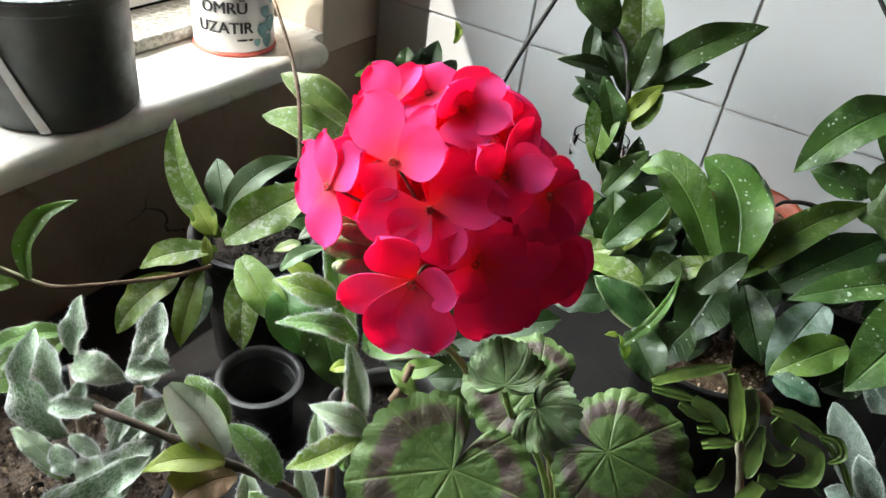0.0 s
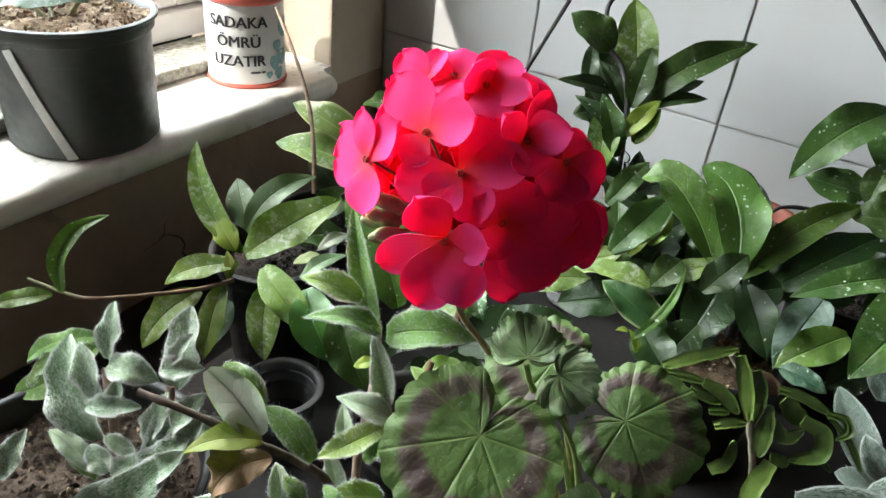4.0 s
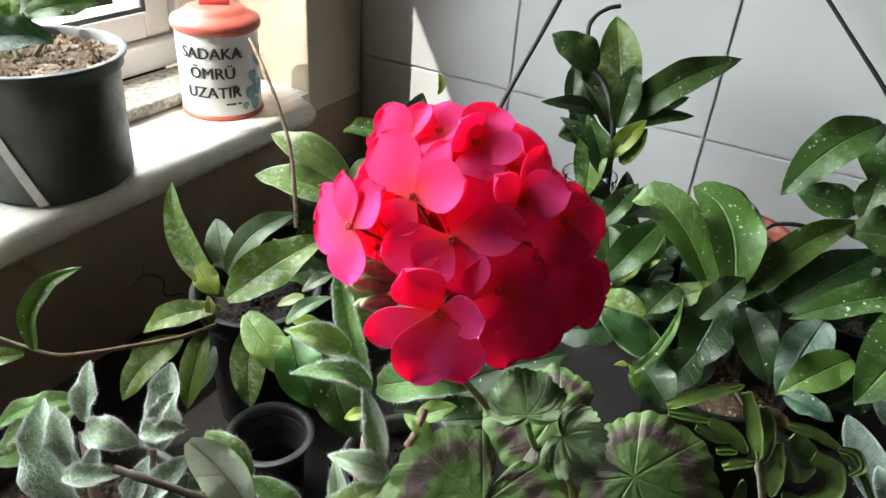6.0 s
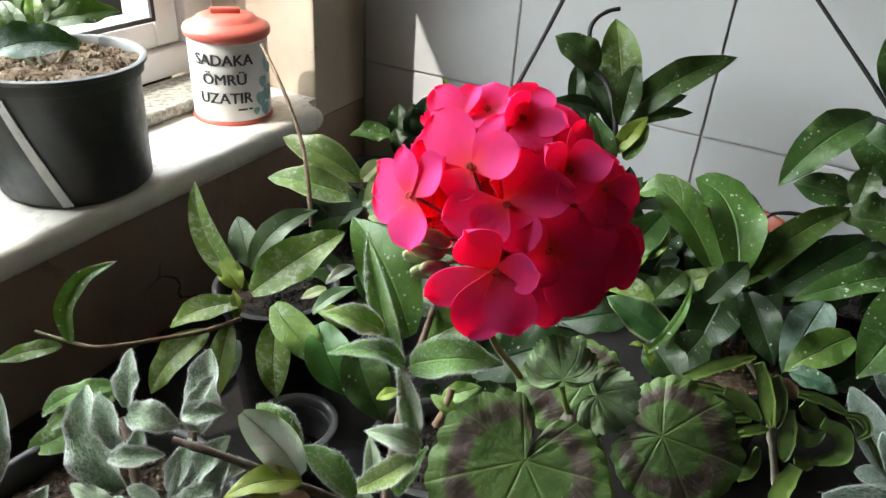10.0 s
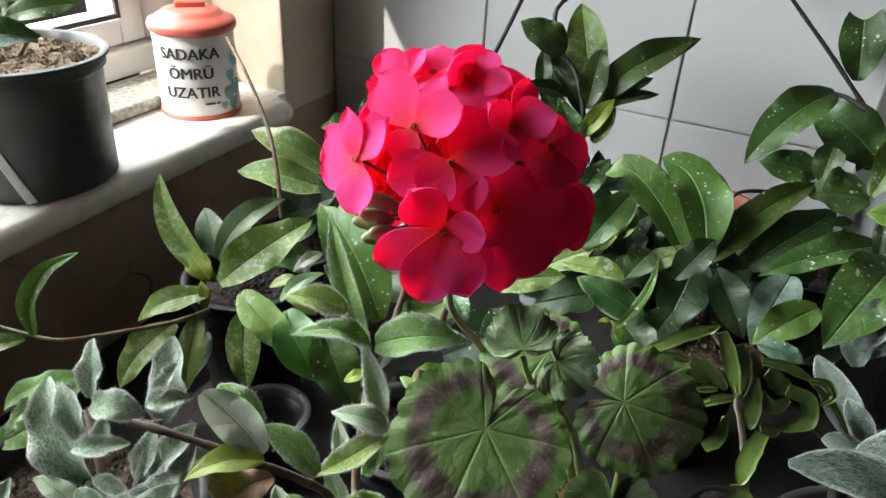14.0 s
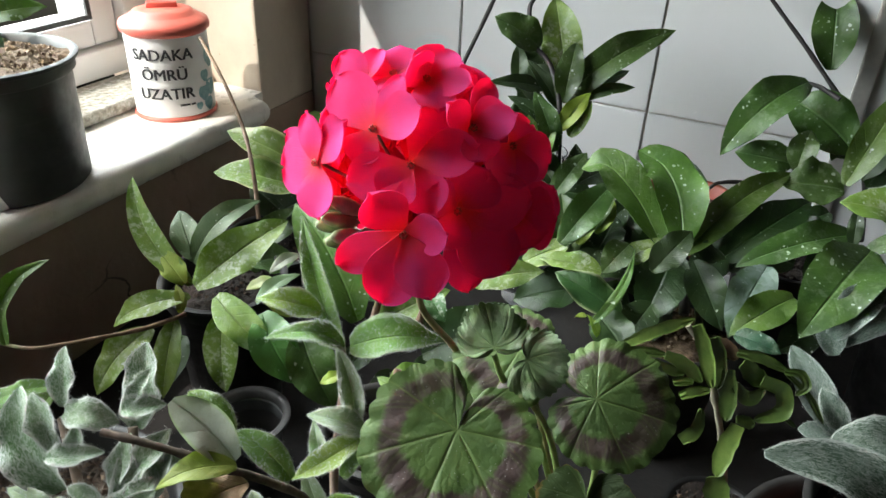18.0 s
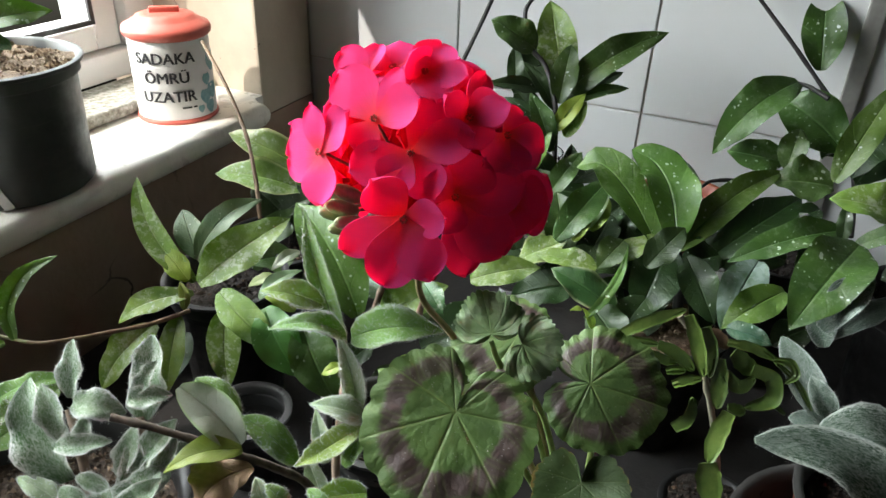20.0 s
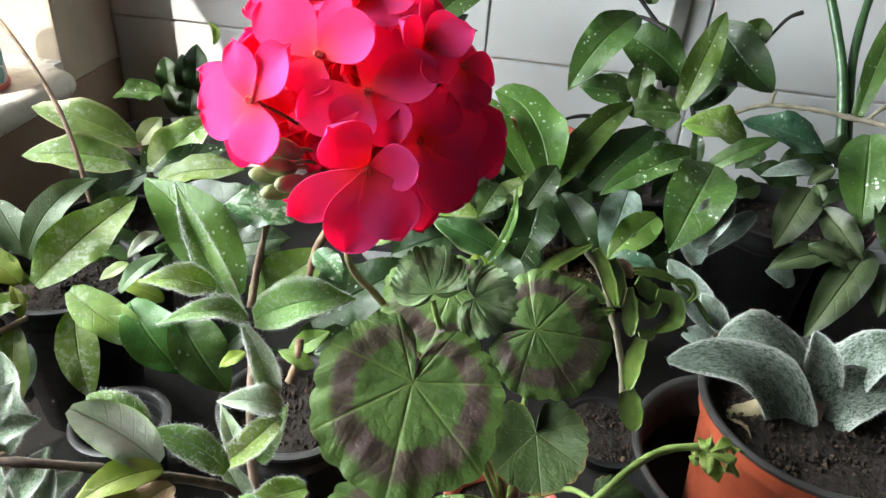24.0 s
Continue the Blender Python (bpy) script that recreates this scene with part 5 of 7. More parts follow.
leaf(cutting, "hoya", (0.429, -0.128, 0.284), (0.481, -0.105, 0.300), (0.09, -0.70, 0.71), 0.0160, 0.1, 0)
leaf(cutting, "hoya_dark_and_shaded", (0.427, -0.116, 0.284), (0.466, -0.069, 0.306), (0.31, -0.61, 0.73), 0.0167, 0.05, 0)
leaf(cutting, "hoya_dark_and_shaded", (0.382, -0.108, 0.311), (0.356, -0.092, 0.334), (0.09, -0.78, 0.62), 0.0377, 0.05, 0)
leaf(cutting, "hoya_dark_and_shaded", (0.394, -0.108, 0.281), (0.354, -0.089, 0.320), (0.16, -0.81, 0.56), 0.0381, 0.05, 0)
leaf(cutting, "hoya_dark_and_shaded", (0.394, -0.136, 0.257), (0.362, -0.133, 0.288), (0.32, -0.84, 0.45), 0.0313, 0.05, 0)
leaf(cutting, "hoya_light", (0.396, -0.152, 0.278), (0.412, -0.196, 0.221), (0.21, -0.75, 0.63), 0.0353, 0.1, 0)
leaf(cutting, "hoya_dark_and_shaded", (0.378, -0.132, 0.263), (0.359, -0.152, 0.262), (0.54, -0.54, 0.65), 0.0282, 0.1, 0)
leaf(cutting, "hoya", (0.424, -0.179, 0.242), (0.389, -0.161, 0.295), (0.27, -0.62, 0.73), 0.0266, 0.1, 0)
leaf(cutting, "hoya_dark_and_shaded", (0.423, -0.159, 0.253), (0.362, -0.165, 0.287), (0.27, -0.62, 0.73), 0.0211, 0.1, 0)
leaf(cutting, "hoya_dark_and_shaded", (0.436, -0.185, 0.203), (0.396, -0.177, 0.244), (0.27, -0.62, 0.73), 0.0270, 0.1, 0)
leaf(cutting, "hoya_dark_and_shaded", (0.447, -0.176, 0.191), (0.437, -0.147, 0.242), (0.27, -0.62, 0.73), 0.0250, 0.1, 0)
leaf(cutting, "hoya_dark_and_shaded", (0.451, -0.198, 0.192), (0.417, -0.192, 0.225), (0.27, -0.62, 0.73), 0.0232, 0.1, 0)
leaf(cutting, "hoya_dark_and_shaded", (0.414, -0.139, 0.271), (0.367, -0.130, 0.318), (0.27, -0.62, 0.73), 0.0178, 0.1, 0)
stem(cutting, "stem", "stalk_dark", [(0.380, -0.085, 0.387), (0.370, -0.092, 0.384), (0.361, -0.102, 0.376), (0.359, -0.111, 0.363), (0.371, -0.123, 0.334), (0.394, -0.130, 0.316), (0.415, -0.150, 0.280), (0.426, -0.168, 0.224), (0.430, -0.173, 0.193)], 0.0021, 0.003, knots=0.2)
stem(cutting, "stalk", "stalk_pale", [(0.409, -0.149, 0.220), (0.419, -0.167, 0.186)], 0.0022, 0.0022, knots=0.4)

# ---- broad-leaved wax plant in the middle ----

waxm = empty("broad_wax_plant", (0.577, -0.263, 0.159), "broad glossy wax plant with one curled light leaf", "potted plant", "wax plants")
leaf(waxm, "hoya_bright", (0.557, -0.279, 0.217), (0.469, -0.245, 0.259), (0.20, -0.46, 0.87), 0.0415, line=[(0.557, -0.279, 0.217), (0.526, -0.259, 0.247), (0.492, -0.246, 0.267), (0.469, -0.245, 0.259)])
leaf(waxm, "hoya_bright", (0.574, -0.273, 0.222), (0.513, -0.220, 0.277), (0.26, -0.59, 0.77), 0.0510, line=[(0.574, -0.273, 0.222), (0.559, -0.246, 0.252), (0.538, -0.228, 0.271), (0.513, -0.220, 0.277)])
leaf(waxm, "hoya_bright", (0.577, -0.277, 0.214), (0.650, -0.167, 0.265), (0.24, -0.54, 0.80), 0.0324, line=[(0.577, -0.277, 0.214), (0.595, -0.241, 0.235), (0.620, -0.203, 0.254), (0.650, -0.167, 0.265)])
leaf(waxm, "hoya", (0.475, -0.316, 0.216), (0.502, -0.253, 0.256), (0.24, -0.54, 0.80), 0.0326, 0.1, 0)
leaf(waxm, "hoya_dark_and_shaded", (0.606, -0.254, 0.203), (0.670, -0.175, 0.244), (0.24, -0.54, 0.80), 0.0421, 0.1, 0)
leaf(waxm, "hoya_bright", (0.698, -0.203, 0.230), (0.621, -0.269, 0.209), (0.16, -0.36, 0.92), 0.0239, 0.1, 0)
leaf(waxm, "hoya_dark_and_shaded", (0.568, -0.272, 0.210), (0.559, -0.329, 0.165), (0.16, -0.63, 0.76), 0.0490, 0.1, 0)
leaf(waxm, "hoya_dark_and_shaded", (0.586, -0.278, 0.210), (0.623, -0.315, 0.171), (-0.02, -0.74, 0.67), 0.0348, 0.1, 0)
leaf(waxm, "hoya_bright", (0.368, -0.317, 0.176), (0.424, -0.297, 0.195), (-0.01, -0.68, 0.73), 0.0299, 0.08, 0)
leaf(waxm, "hoya", (0.444, -0.279, 0.192), (0.428, -0.242, 0.220), (0.18, -0.54, 0.82), 0.0525, 0.05, 0)
leaf(waxm, "hoya", (0.478, -0.273, 0.201), (0.498, -0.225, 0.244), (0.19, -0.70, 0.69), 0.0297, 0.08, 0)
leaf(waxm, "varieg", (0.442, -0.310, 0.183), (0.480, -0.294, 0.205), (-0.15, -0.66, 0.74), 0.0316, 0.05, 0)
leaf(waxm, "hoya_light", (0.409, -0.353, 0.174), (0.468, -0.332, 0.193), (-0.01, -0.65, 0.76), 0.0312, 0.1, 0)
leaf(waxm, "hoya_edge", (0.540, -0.332, 0.171), (0.477, -0.328, 0.193), (0.21, -0.65, 0.73), 0.0332, 0.08, 0)
leaf(waxm, "hoya_dark_and_shaded", (0.426, -0.274, 0.171), (0.377, -0.231, 0.226), (0.25, -0.65, 0.72), 0.0344, 0.05, 0)
leaf(waxm, "hoya_dark_and_shaded", (0.517, -0.279, 0.189), (0.466, -0.294, 0.194), (0.20, -0.37, 0.91), 0.0220, 0.05, 0)
leaf(waxm, "yellow", (0.495, -0.264, 0.206), (0.502, -0.234, 0.228), (0.19, -0.62, 0.76), 0.0190, 0.1, 0)
leaf(waxm, "hoya_light", (0.520, -0.299, 0.195), (0.566, -0.276, 0.223), (-0.14, -0.64, 0.75), 0.0222, 0.1, 0)
leaf(waxm, "hoya_dark_and_shaded", (0.498, -0.309, 0.172), (0.442, -0.330, 0.152), (-0.08, -0.57, 0.82), 0.0464, 0.05, 0)
leaf(waxm, "hoya_dark_and_shaded", (0.527, -0.373, 0.193), (0.563, -0.396, 0.175), (0.04, -0.57, 0.82), 0.0363, 0.05, 0)
leaf(waxm, "hoya_dark_and_shaded", (0.564, -0.335, 0.192), (0.549, -0.379, 0.171), (0.18, -0.48, 0.86), 0.0325, 0.05, 0)
leaf(waxm, "hoya_dark_and_shaded", (0.452, -0.269, 0.164), (0.398, -0.281, 0.157), (-0.03, -0.42, 0.91), 0.0483, 0.05, 0)
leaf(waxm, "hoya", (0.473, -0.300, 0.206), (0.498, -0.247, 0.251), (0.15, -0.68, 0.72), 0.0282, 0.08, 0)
leaf(waxm, "hoya_dark_and_shaded", (0.460, -0.282, 0.203), (0.456, -0.255, 0.229), (0.16, -0.66, 0.74), 0.0330, 0.05, 0)
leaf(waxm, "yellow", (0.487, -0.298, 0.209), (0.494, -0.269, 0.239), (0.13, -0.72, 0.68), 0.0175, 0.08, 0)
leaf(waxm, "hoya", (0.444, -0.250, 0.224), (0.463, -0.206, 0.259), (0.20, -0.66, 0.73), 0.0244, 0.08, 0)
leaf(waxm, "hoya_dark_and_shaded", (0.567, -0.231, 0.210), (0.563, -0.176, 0.257), (0.04, -0.65, 0.76), 0.0375, 0.08, 0)
leaf(waxm, "hoya_dark_and_shaded", (0.557, -0.313, 0.209), (0.579, -0.273, 0.235), (0.01, -0.56, 0.83), 0.0302, 0.05, 0)
leaf(waxm, "hoya_dark_and_shaded", (0.612, -0.262, 0.210), (0.583, -0.282, 0.200), (0.03, -0.50, 0.87), 0.0387, 0.05, 0)
leaf(waxm, "hoya_dark_and_shaded", (0.609, -0.191, 0.204), (0.633, -0.157, 0.219), (0.05, -0.46, 0.89), 0.0349, 0.05, 0)
leaf(waxm, "hoya_dark_and_shaded", (0.538, -0.303, 0.197), (0.478, -0.307, 0.192), (-0.04, -0.50, 0.86), 0.0350, 0.05, 0)
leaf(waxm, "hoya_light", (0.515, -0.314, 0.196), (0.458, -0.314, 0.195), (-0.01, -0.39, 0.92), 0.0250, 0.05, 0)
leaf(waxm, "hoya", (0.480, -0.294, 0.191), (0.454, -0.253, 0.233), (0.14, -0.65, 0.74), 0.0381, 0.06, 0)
leaf(waxm, "hoya_dark_and_shaded", (0.501, -0.272, 0.192), (0.506, -0.232, 0.211), (0.16, -0.44, 0.89), 0.0355, 0.06, 0)
leaf(waxm, "hoya_dark_and_shaded", (0.456, -0.251, 0.175), (0.497, -0.216, 0.183), (0.33, -0.54, 0.77), 0.0645, 0.05, 0)
leaf(waxm, "hoya_dark_and_shaded", (0.503, -0.232, 0.173), (0.504, -0.193, 0.213), (0.11, -0.71, 0.70), 0.0562, 0.05, 0)
leaf(waxm, "hoya_dark_and_shaded", (0.532, -0.241, 0.180), (0.560, -0.205, 0.196), (0.15, -0.50, 0.85), 0.0516, 0.05, 0)
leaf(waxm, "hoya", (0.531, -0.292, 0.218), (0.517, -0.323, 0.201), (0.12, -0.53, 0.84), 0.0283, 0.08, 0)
leaf(waxm, "hoya_dark_and_shaded", (0.590, -0.248, 0.208), (0.619, -0.255, 0.197), (0.12, -0.65, 0.75), 0.0439, 0.05, 0)
leaf(waxm, "hoya_dark_and_shaded", (0.638, -0.218, 0.183), (0.598, -0.203, 0.193), (-0.01, -0.61, 0.79), 0.0464, 0.05, 0)
leaf(waxm, "hoya_dark_and_shaded", (0.565, -0.190, 0.234), (0.528, -0.173, 0.266), (0.14, -0.79, 0.60), 0.0337, 0.08, 0)
stem(waxm, "hook", "stalk_dark", [(0.580, -0.171, 0.234), (0.587, -0.165, 0.239), (0.607, -0.155, 0.240), (0.629, -0.150, 0.234)], 0.0015, 0.0025)
stem(waxm, "stalk", "stalk_dark", [(0.573, -0.257, 0.210), (0.584, -0.279, 0.189), (0.590, -0.303, 0.169)], 0.004, 0.005)
leaf(waxm, "hoya_bright", (0.531, -0.422, 0.215), (0.546, -0.372, 0.261), (0.09, -0.69, 0.72), 0.0086, 0.05, 0.1, shape='lance')
leaf(waxm, "yellow", (0.527, -0.420, 0.221), (0.519, -0.424, 0.220), (0.23, -0.58, 0.78), 0.0044, 0.05, 0.1, shape='lance')
leaf(waxm, "yellow", (0.538, -0.423, 0.208), (0.527, -0.419, 0.222), (0.36, -0.77, 0.53), 0.0069, 0.05, 0.1, shape='lance')

# ---- speckled wax plant by the right-hand tiles ----

waxr = empty("speckled_wax_plant", (0.707, -0.214, 0.145), "speckled wax plant with drooping pointed leaves and a dark vine", "potted plant", "wax plants")
leaf(waxr, "hoya", (0.642, -0.101, 0.332), (0.582, -0.161, 0.266), (0.00, -0.74, 0.67), 0.0444, 0.12, 0.05)
leaf(waxr, "hoya", (0.695, -0.116, 0.278), (0.627, -0.087, 0.310), (-0.12, -0.84, 0.53), 0.0561, 0.08, 0.05)
leaf(waxr, "hoya", (0.647, -0.138, 0.262), (0.594, -0.143, 0.265), (0.10, -0.78, 0.62), 0.0358, 0.08, 0)
leaf(waxr, "hoya", (0.651, -0.160, 0.264), (0.654, -0.133, 0.297), (-0.10, -0.77, 0.63), 0.0284, 0.1, 0)
leaf(waxr, "hoya", (0.693, -0.170, 0.259), (0.641, -0.178, 0.256), (0.03, -0.55, 0.83), 0.0503, 0.08, 0)
leaf(waxr, "hoya_bright", (0.693, -0.168, 0.263), (0.724, -0.111, 0.347), (-0.14, -0.80, 0.58), 0.0324, 0.06, 0)
leaf(waxr, "hoya_dark_and_shaded", (0.724, -0.093, 0.330), (0.784, -0.135, 0.280), (-0.18, -0.85, 0.50), 0.0504, 0.1, 0.06)
leaf(waxr, "hoya", (0.760, -0.094, 0.311), (0.770, -0.077, 0.337), (-0.18, -0.79, 0.59), 0.0302, 0.1, 0)
leaf(waxr, "hoya_light", (0.751, -0.201, 0.256), (0.688, -0.214, 0.265), (0.24, -0.58, 0.78), 0.0396, 0.1, 0)
leaf(waxr, "hoya_teal", (0.820, -0.206, 0.254), (0.746, -0.194, 0.268), (0.05, -0.60, 0.79), 0.0382, 0.08, 0)
leaf(waxr, "hoya", (0.716, -0.232, 0.232), (0.777, -0.217, 0.264), (-0.22, -0.65, 0.72), 0.0202, 0.1, 0)
leaf(waxr, "hoya_dark_and_shaded", (0.707, -0.231, 0.234), (0.703, -0.213, 0.264), (-0.17, -0.85, 0.49), 0.0137, 0.1, 0)
leaf(waxr, "hoya", (0.708, -0.217, 0.239), (0.620, -0.278, 0.214), (0.08, -0.48, 0.88), 0.0322, 0.1, 0)
leaf(waxr, "hoya", (0.716, -0.258, 0.247), (0.675, -0.352, 0.208), (0.01, -0.38, 0.92), 0.0563, 0.08, 0)
leaf(waxr, "silver_sheen", (0.644, -0.281, 0.223), (0.628, -0.343, 0.185), (-0.04, -0.52, 0.85), 0.0376, 0.1, 0)
leaf(waxr, "hoya_bright", (0.668, -0.307, 0.215), (0.628, -0.350, 0.192), (0.06, -0.52, 0.85), 0.0324, 0.1, 0)
leaf(waxr, "hoya_dark_and_shaded", (0.657, -0.189, 0.235), (0.603, -0.232, 0.197), (-0.06, -0.63, 0.77), 0.0382, 0.05, 0)
leaf(waxr, "hoya_teal", (0.631, -0.366, 0.204), (0.665, -0.374, 0.204), (-0.11, -0.48, 0.87), 0.0189, 0.08, 0)
leaf(waxr, "hoya_dark_and_shaded", (0.724, -0.094, 0.300), (0.710, -0.134, 0.257), (-0.12, -0.70, 0.70), 0.0409, 0.05, 0)
leaf(waxr, "hoya_dark_and_shaded", (0.740, -0.087, 0.288), (0.716, -0.127, 0.249), (-0.10, -0.67, 0.74), 0.0536, 0.05, 0)
leaf(waxr, "hoya_dark_and_shaded", (0.690, -0.190, 0.209), (0.643, -0.176, 0.221), (-0.01, -0.68, 0.73), 0.0377, 0.05, 0)
leaf(waxr, "hoya_dark_and_shaded", (0.700, -0.113, 0.273), (0.682, -0.100, 0.278), (-0.23, -0.62, 0.75), 0.0395, 0.05, 0)
leaf(waxr, "hoya", (0.662, -0.034, 0.330), (0.648, 0.021, 0.402), (-0.09, -0.81, 0.59), 0.0462, 0.06, 0)
stem(waxr, "vine", "stalk_dark", [(0.536, -0.022, 0.440), (0.591, -0.032, 0.389), (0.631, -0.039, 0.352), (0.669, -0.047, 0.315), (0.693, -0.057, 0.293), (0.707, -0.080, 0.268), (0.717, -0.118, 0.243), (0.722, -0.163, 0.210)], 0.002, 0.003, knots=0.2)
stem(waxr, "vine", "stalk_dark", [(0.641, -0.101, 0.331), (0.653, -0.105, 0.330), (0.671, -0.114, 0.324)], 0.002, 0.0025)
stem(waxr, "vine", "stalk_dark", [(0.808, -0.067, 0.345), (0.794, -0.073, 0.339), (0.778, -0.086, 0.322)], 0.0026, 0.0014)

# ---- runner plant with reed-like stems beside it ----

reeds = empty("reed_plant", (0.858, -0.199, 0.140), "tall dark green reed-like stems with a woody grey runner", "potted plant")
stem(reeds, "reed", "reed", [(0.818, -0.074, 0.380), (0.833, -0.104, 0.339), (0.844, -0.134, 0.298), (0.851, -0.182, 0.230)], 0.0045, 0.0055)
stem(reeds, "reed", "reed", [(0.868, -0.061, 0.382), (0.857, -0.095, 0.339), (0.853, -0.128, 0.297), (0.859, -0.176, 0.228)], 0.004, 0.005)
leaf(reeds, "hoya", (0.856, -0.164, 0.276), (0.891, -0.083, 0.362), (-0.26, -0.65, 0.72), 0.0253, 0.04, 0, shape='strap', thick=0.002)
stem(reeds, "runner", "stalk_grey", [(0.736, -0.165, 0.260), (0.760, -0.161, 0.271), (0.778, -0.161, 0.276), (0.810, -0.168, 0.279), (0.844, -0.176, 0.278), (0.870, -0.185, 0.278), (0.900, -0.195, 0.275)], 0.002, 0.003, knots=0.5)
stem(reeds, "runner", "stalk_grey", [(0.859, -0.180, 0.278), (0.870, -0.177, 0.291), (0.900, -0.165, 0.305)], 0.0026, 0.0022, knots=0.5)
stem(reeds, "tendril", "stalk_grey", [(0.784, -0.139, 0.282), (0.780, -0.148, 0.279), (0.777, -0.160, 0.275)], 0.0018, 0.0022)
leaf(reeds, "hoya", (0.843, -0.232, 0.283), (0.833, -0.304, 0.227), (-0.34, -0.55, 0.76), 0.0487, 0.1, 0)
leaf(reeds, "hoya_dark_and_shaded", (0.860, -0.271, 0.257), (0.851, -0.320, 0.217), (-0.34, -0.55, 0.76), 0.0286, 0.1, 0)

# ---- striped trailing plant ----

striped = empty("striped_plant", (0.800, -0.200, 0.210), "trailing plant with silver-striped olive leaves", "potted plant")
leaf(striped, "striped", (0.799, -0.265, 0.240), (0.767, -0.315, 0.204), (-0.14, -0.52, 0.84), 0.0354, 0.1, 0)
leaf(striped, "striped", (0.802, -0.291, 0.235), (0.833, -0.326, 0.211), (-0.31, -0.71, 0.64), 0.0272, 0.1, 0)
leaf(striped, "striped", (0.842, -0.312, 0.213), (0.786, -0.385, 0.166), (-0.12, -0.45, 0.88), 0.0345, 0.1, 0)
leaf(striped, "striped", (0.810, -0.319, 0.209), (0.754, -0.351, 0.205), (0.17, -0.39, 0.90), 0.0263, 0.12, 0)
leaf(striped, "striped", (0.826, -0.330, 0.206), (0.784, -0.328, 0.218), (0.16, -0.65, 0.74), 0.0221, 0.12, 0)
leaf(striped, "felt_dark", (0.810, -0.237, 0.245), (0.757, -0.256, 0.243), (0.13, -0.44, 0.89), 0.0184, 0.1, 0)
leaf(striped, "striped", (0.820, -0.242, 0.253), (0.799, -0.254, 0.239), (-0.21, -0.60, 0.77), 0.0157, 0.1, 0)
leaf(striped, "striped", (0.803, -0.262, 0.243), (0.807, -0.279, 0.235), (-0.34, -0.50, 0.80), 0.0131, 0.1, 0)
leaf(striped, "striped", (0.853, -0.325, 0.209), (0.842, -0.366, 0.184), (-0.29, -0.45, 0.85), 0.0231, 0.1, 0)
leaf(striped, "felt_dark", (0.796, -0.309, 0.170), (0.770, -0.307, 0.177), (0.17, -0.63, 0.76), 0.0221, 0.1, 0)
stem(striped, "stalk", "stalk_purple", [(0.873, -0.285, 0.250), (0.852, -0.298, 0.234), (0.837, -0.312, 0.215), (0.819, -0.320, 0.205), (0.795, -0.321, 0.208)], 0.0022, 0.002)
leaf(striped, "hoya_dark_and_shaded", (0.792, -0.193, 0.223), (0.841, -0.189, 0.239), (-0.22, -0.53, 0.82), 0.0343, 0.1, 0)
leaf(striped, "hoya_dark_and_shaded", (0.807, -0.209, 0.215), (0.765, -0.196, 0.223), (-0.00, -0.59, 0.81), 0.0290, 0.1, 0)
leaf(striped, "hoya_dark_and_shaded", (0.827, -0.177, 0.243), (0.872, -0.188, 0.235), (-0.01, -0.59, 0.80), 0.0350, 0.1, 0)
leaf(striped, "hoya_dark_and_shaded", (0.851, -0.209, 0.224), (0.810, -0.237, 0.207), (-0.04, -0.49, 0.87), 0.0278, 0.1, 0)
leaf(striped, "hoya_dark_and_shaded", (0.779, -0.176, 0.234), (0.754, -0.189, 0.218), (-0.22, -0.57, 0.79), 0.0266, 0.1, 0)
leaf(striped, "hoya_dark_and_shaded", (0.772, -0.213, 0.214), (0.747, -0.223, 0.203), (-0.12, -0.60, 0.79), 0.0266, 0.1, 0)

# ---- felted rosettes at the back ----

felted = empty("felted_plant", (0.709, -0.418, 0.114), "small grey felted plant between the pots", "potted plant", "velvet plants")
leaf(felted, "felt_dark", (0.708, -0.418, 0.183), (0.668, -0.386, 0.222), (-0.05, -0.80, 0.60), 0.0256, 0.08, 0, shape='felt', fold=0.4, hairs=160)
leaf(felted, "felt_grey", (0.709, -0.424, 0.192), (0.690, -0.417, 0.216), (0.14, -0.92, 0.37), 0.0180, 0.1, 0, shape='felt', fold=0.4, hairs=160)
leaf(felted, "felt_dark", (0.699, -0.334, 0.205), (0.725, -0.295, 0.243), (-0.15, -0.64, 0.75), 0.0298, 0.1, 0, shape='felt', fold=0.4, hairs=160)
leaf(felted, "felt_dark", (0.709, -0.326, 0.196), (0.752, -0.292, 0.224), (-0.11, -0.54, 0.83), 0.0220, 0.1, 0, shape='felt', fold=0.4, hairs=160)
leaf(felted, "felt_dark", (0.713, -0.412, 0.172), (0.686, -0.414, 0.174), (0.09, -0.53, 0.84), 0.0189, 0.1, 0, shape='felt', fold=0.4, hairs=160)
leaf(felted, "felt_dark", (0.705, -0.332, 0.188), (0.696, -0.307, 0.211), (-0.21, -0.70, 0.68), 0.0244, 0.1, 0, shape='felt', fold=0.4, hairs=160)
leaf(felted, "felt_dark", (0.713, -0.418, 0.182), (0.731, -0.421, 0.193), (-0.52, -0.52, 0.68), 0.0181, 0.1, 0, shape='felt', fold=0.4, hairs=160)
stem(felted, "stalk", "stalk_grey", [(0.707, -0.417, 0.184), (0.716, -0.416, 0.164), (0.730, -0.413, 0.129)], 0.003, 0.0035)

# ---- big felted plant in the terracotta pot ----

bigfelt = empty("big_felted_plant", (0.776, -0.471, 0.133), "large silver felted leaves rising from a short stem", "potted plant", "velvet plants")
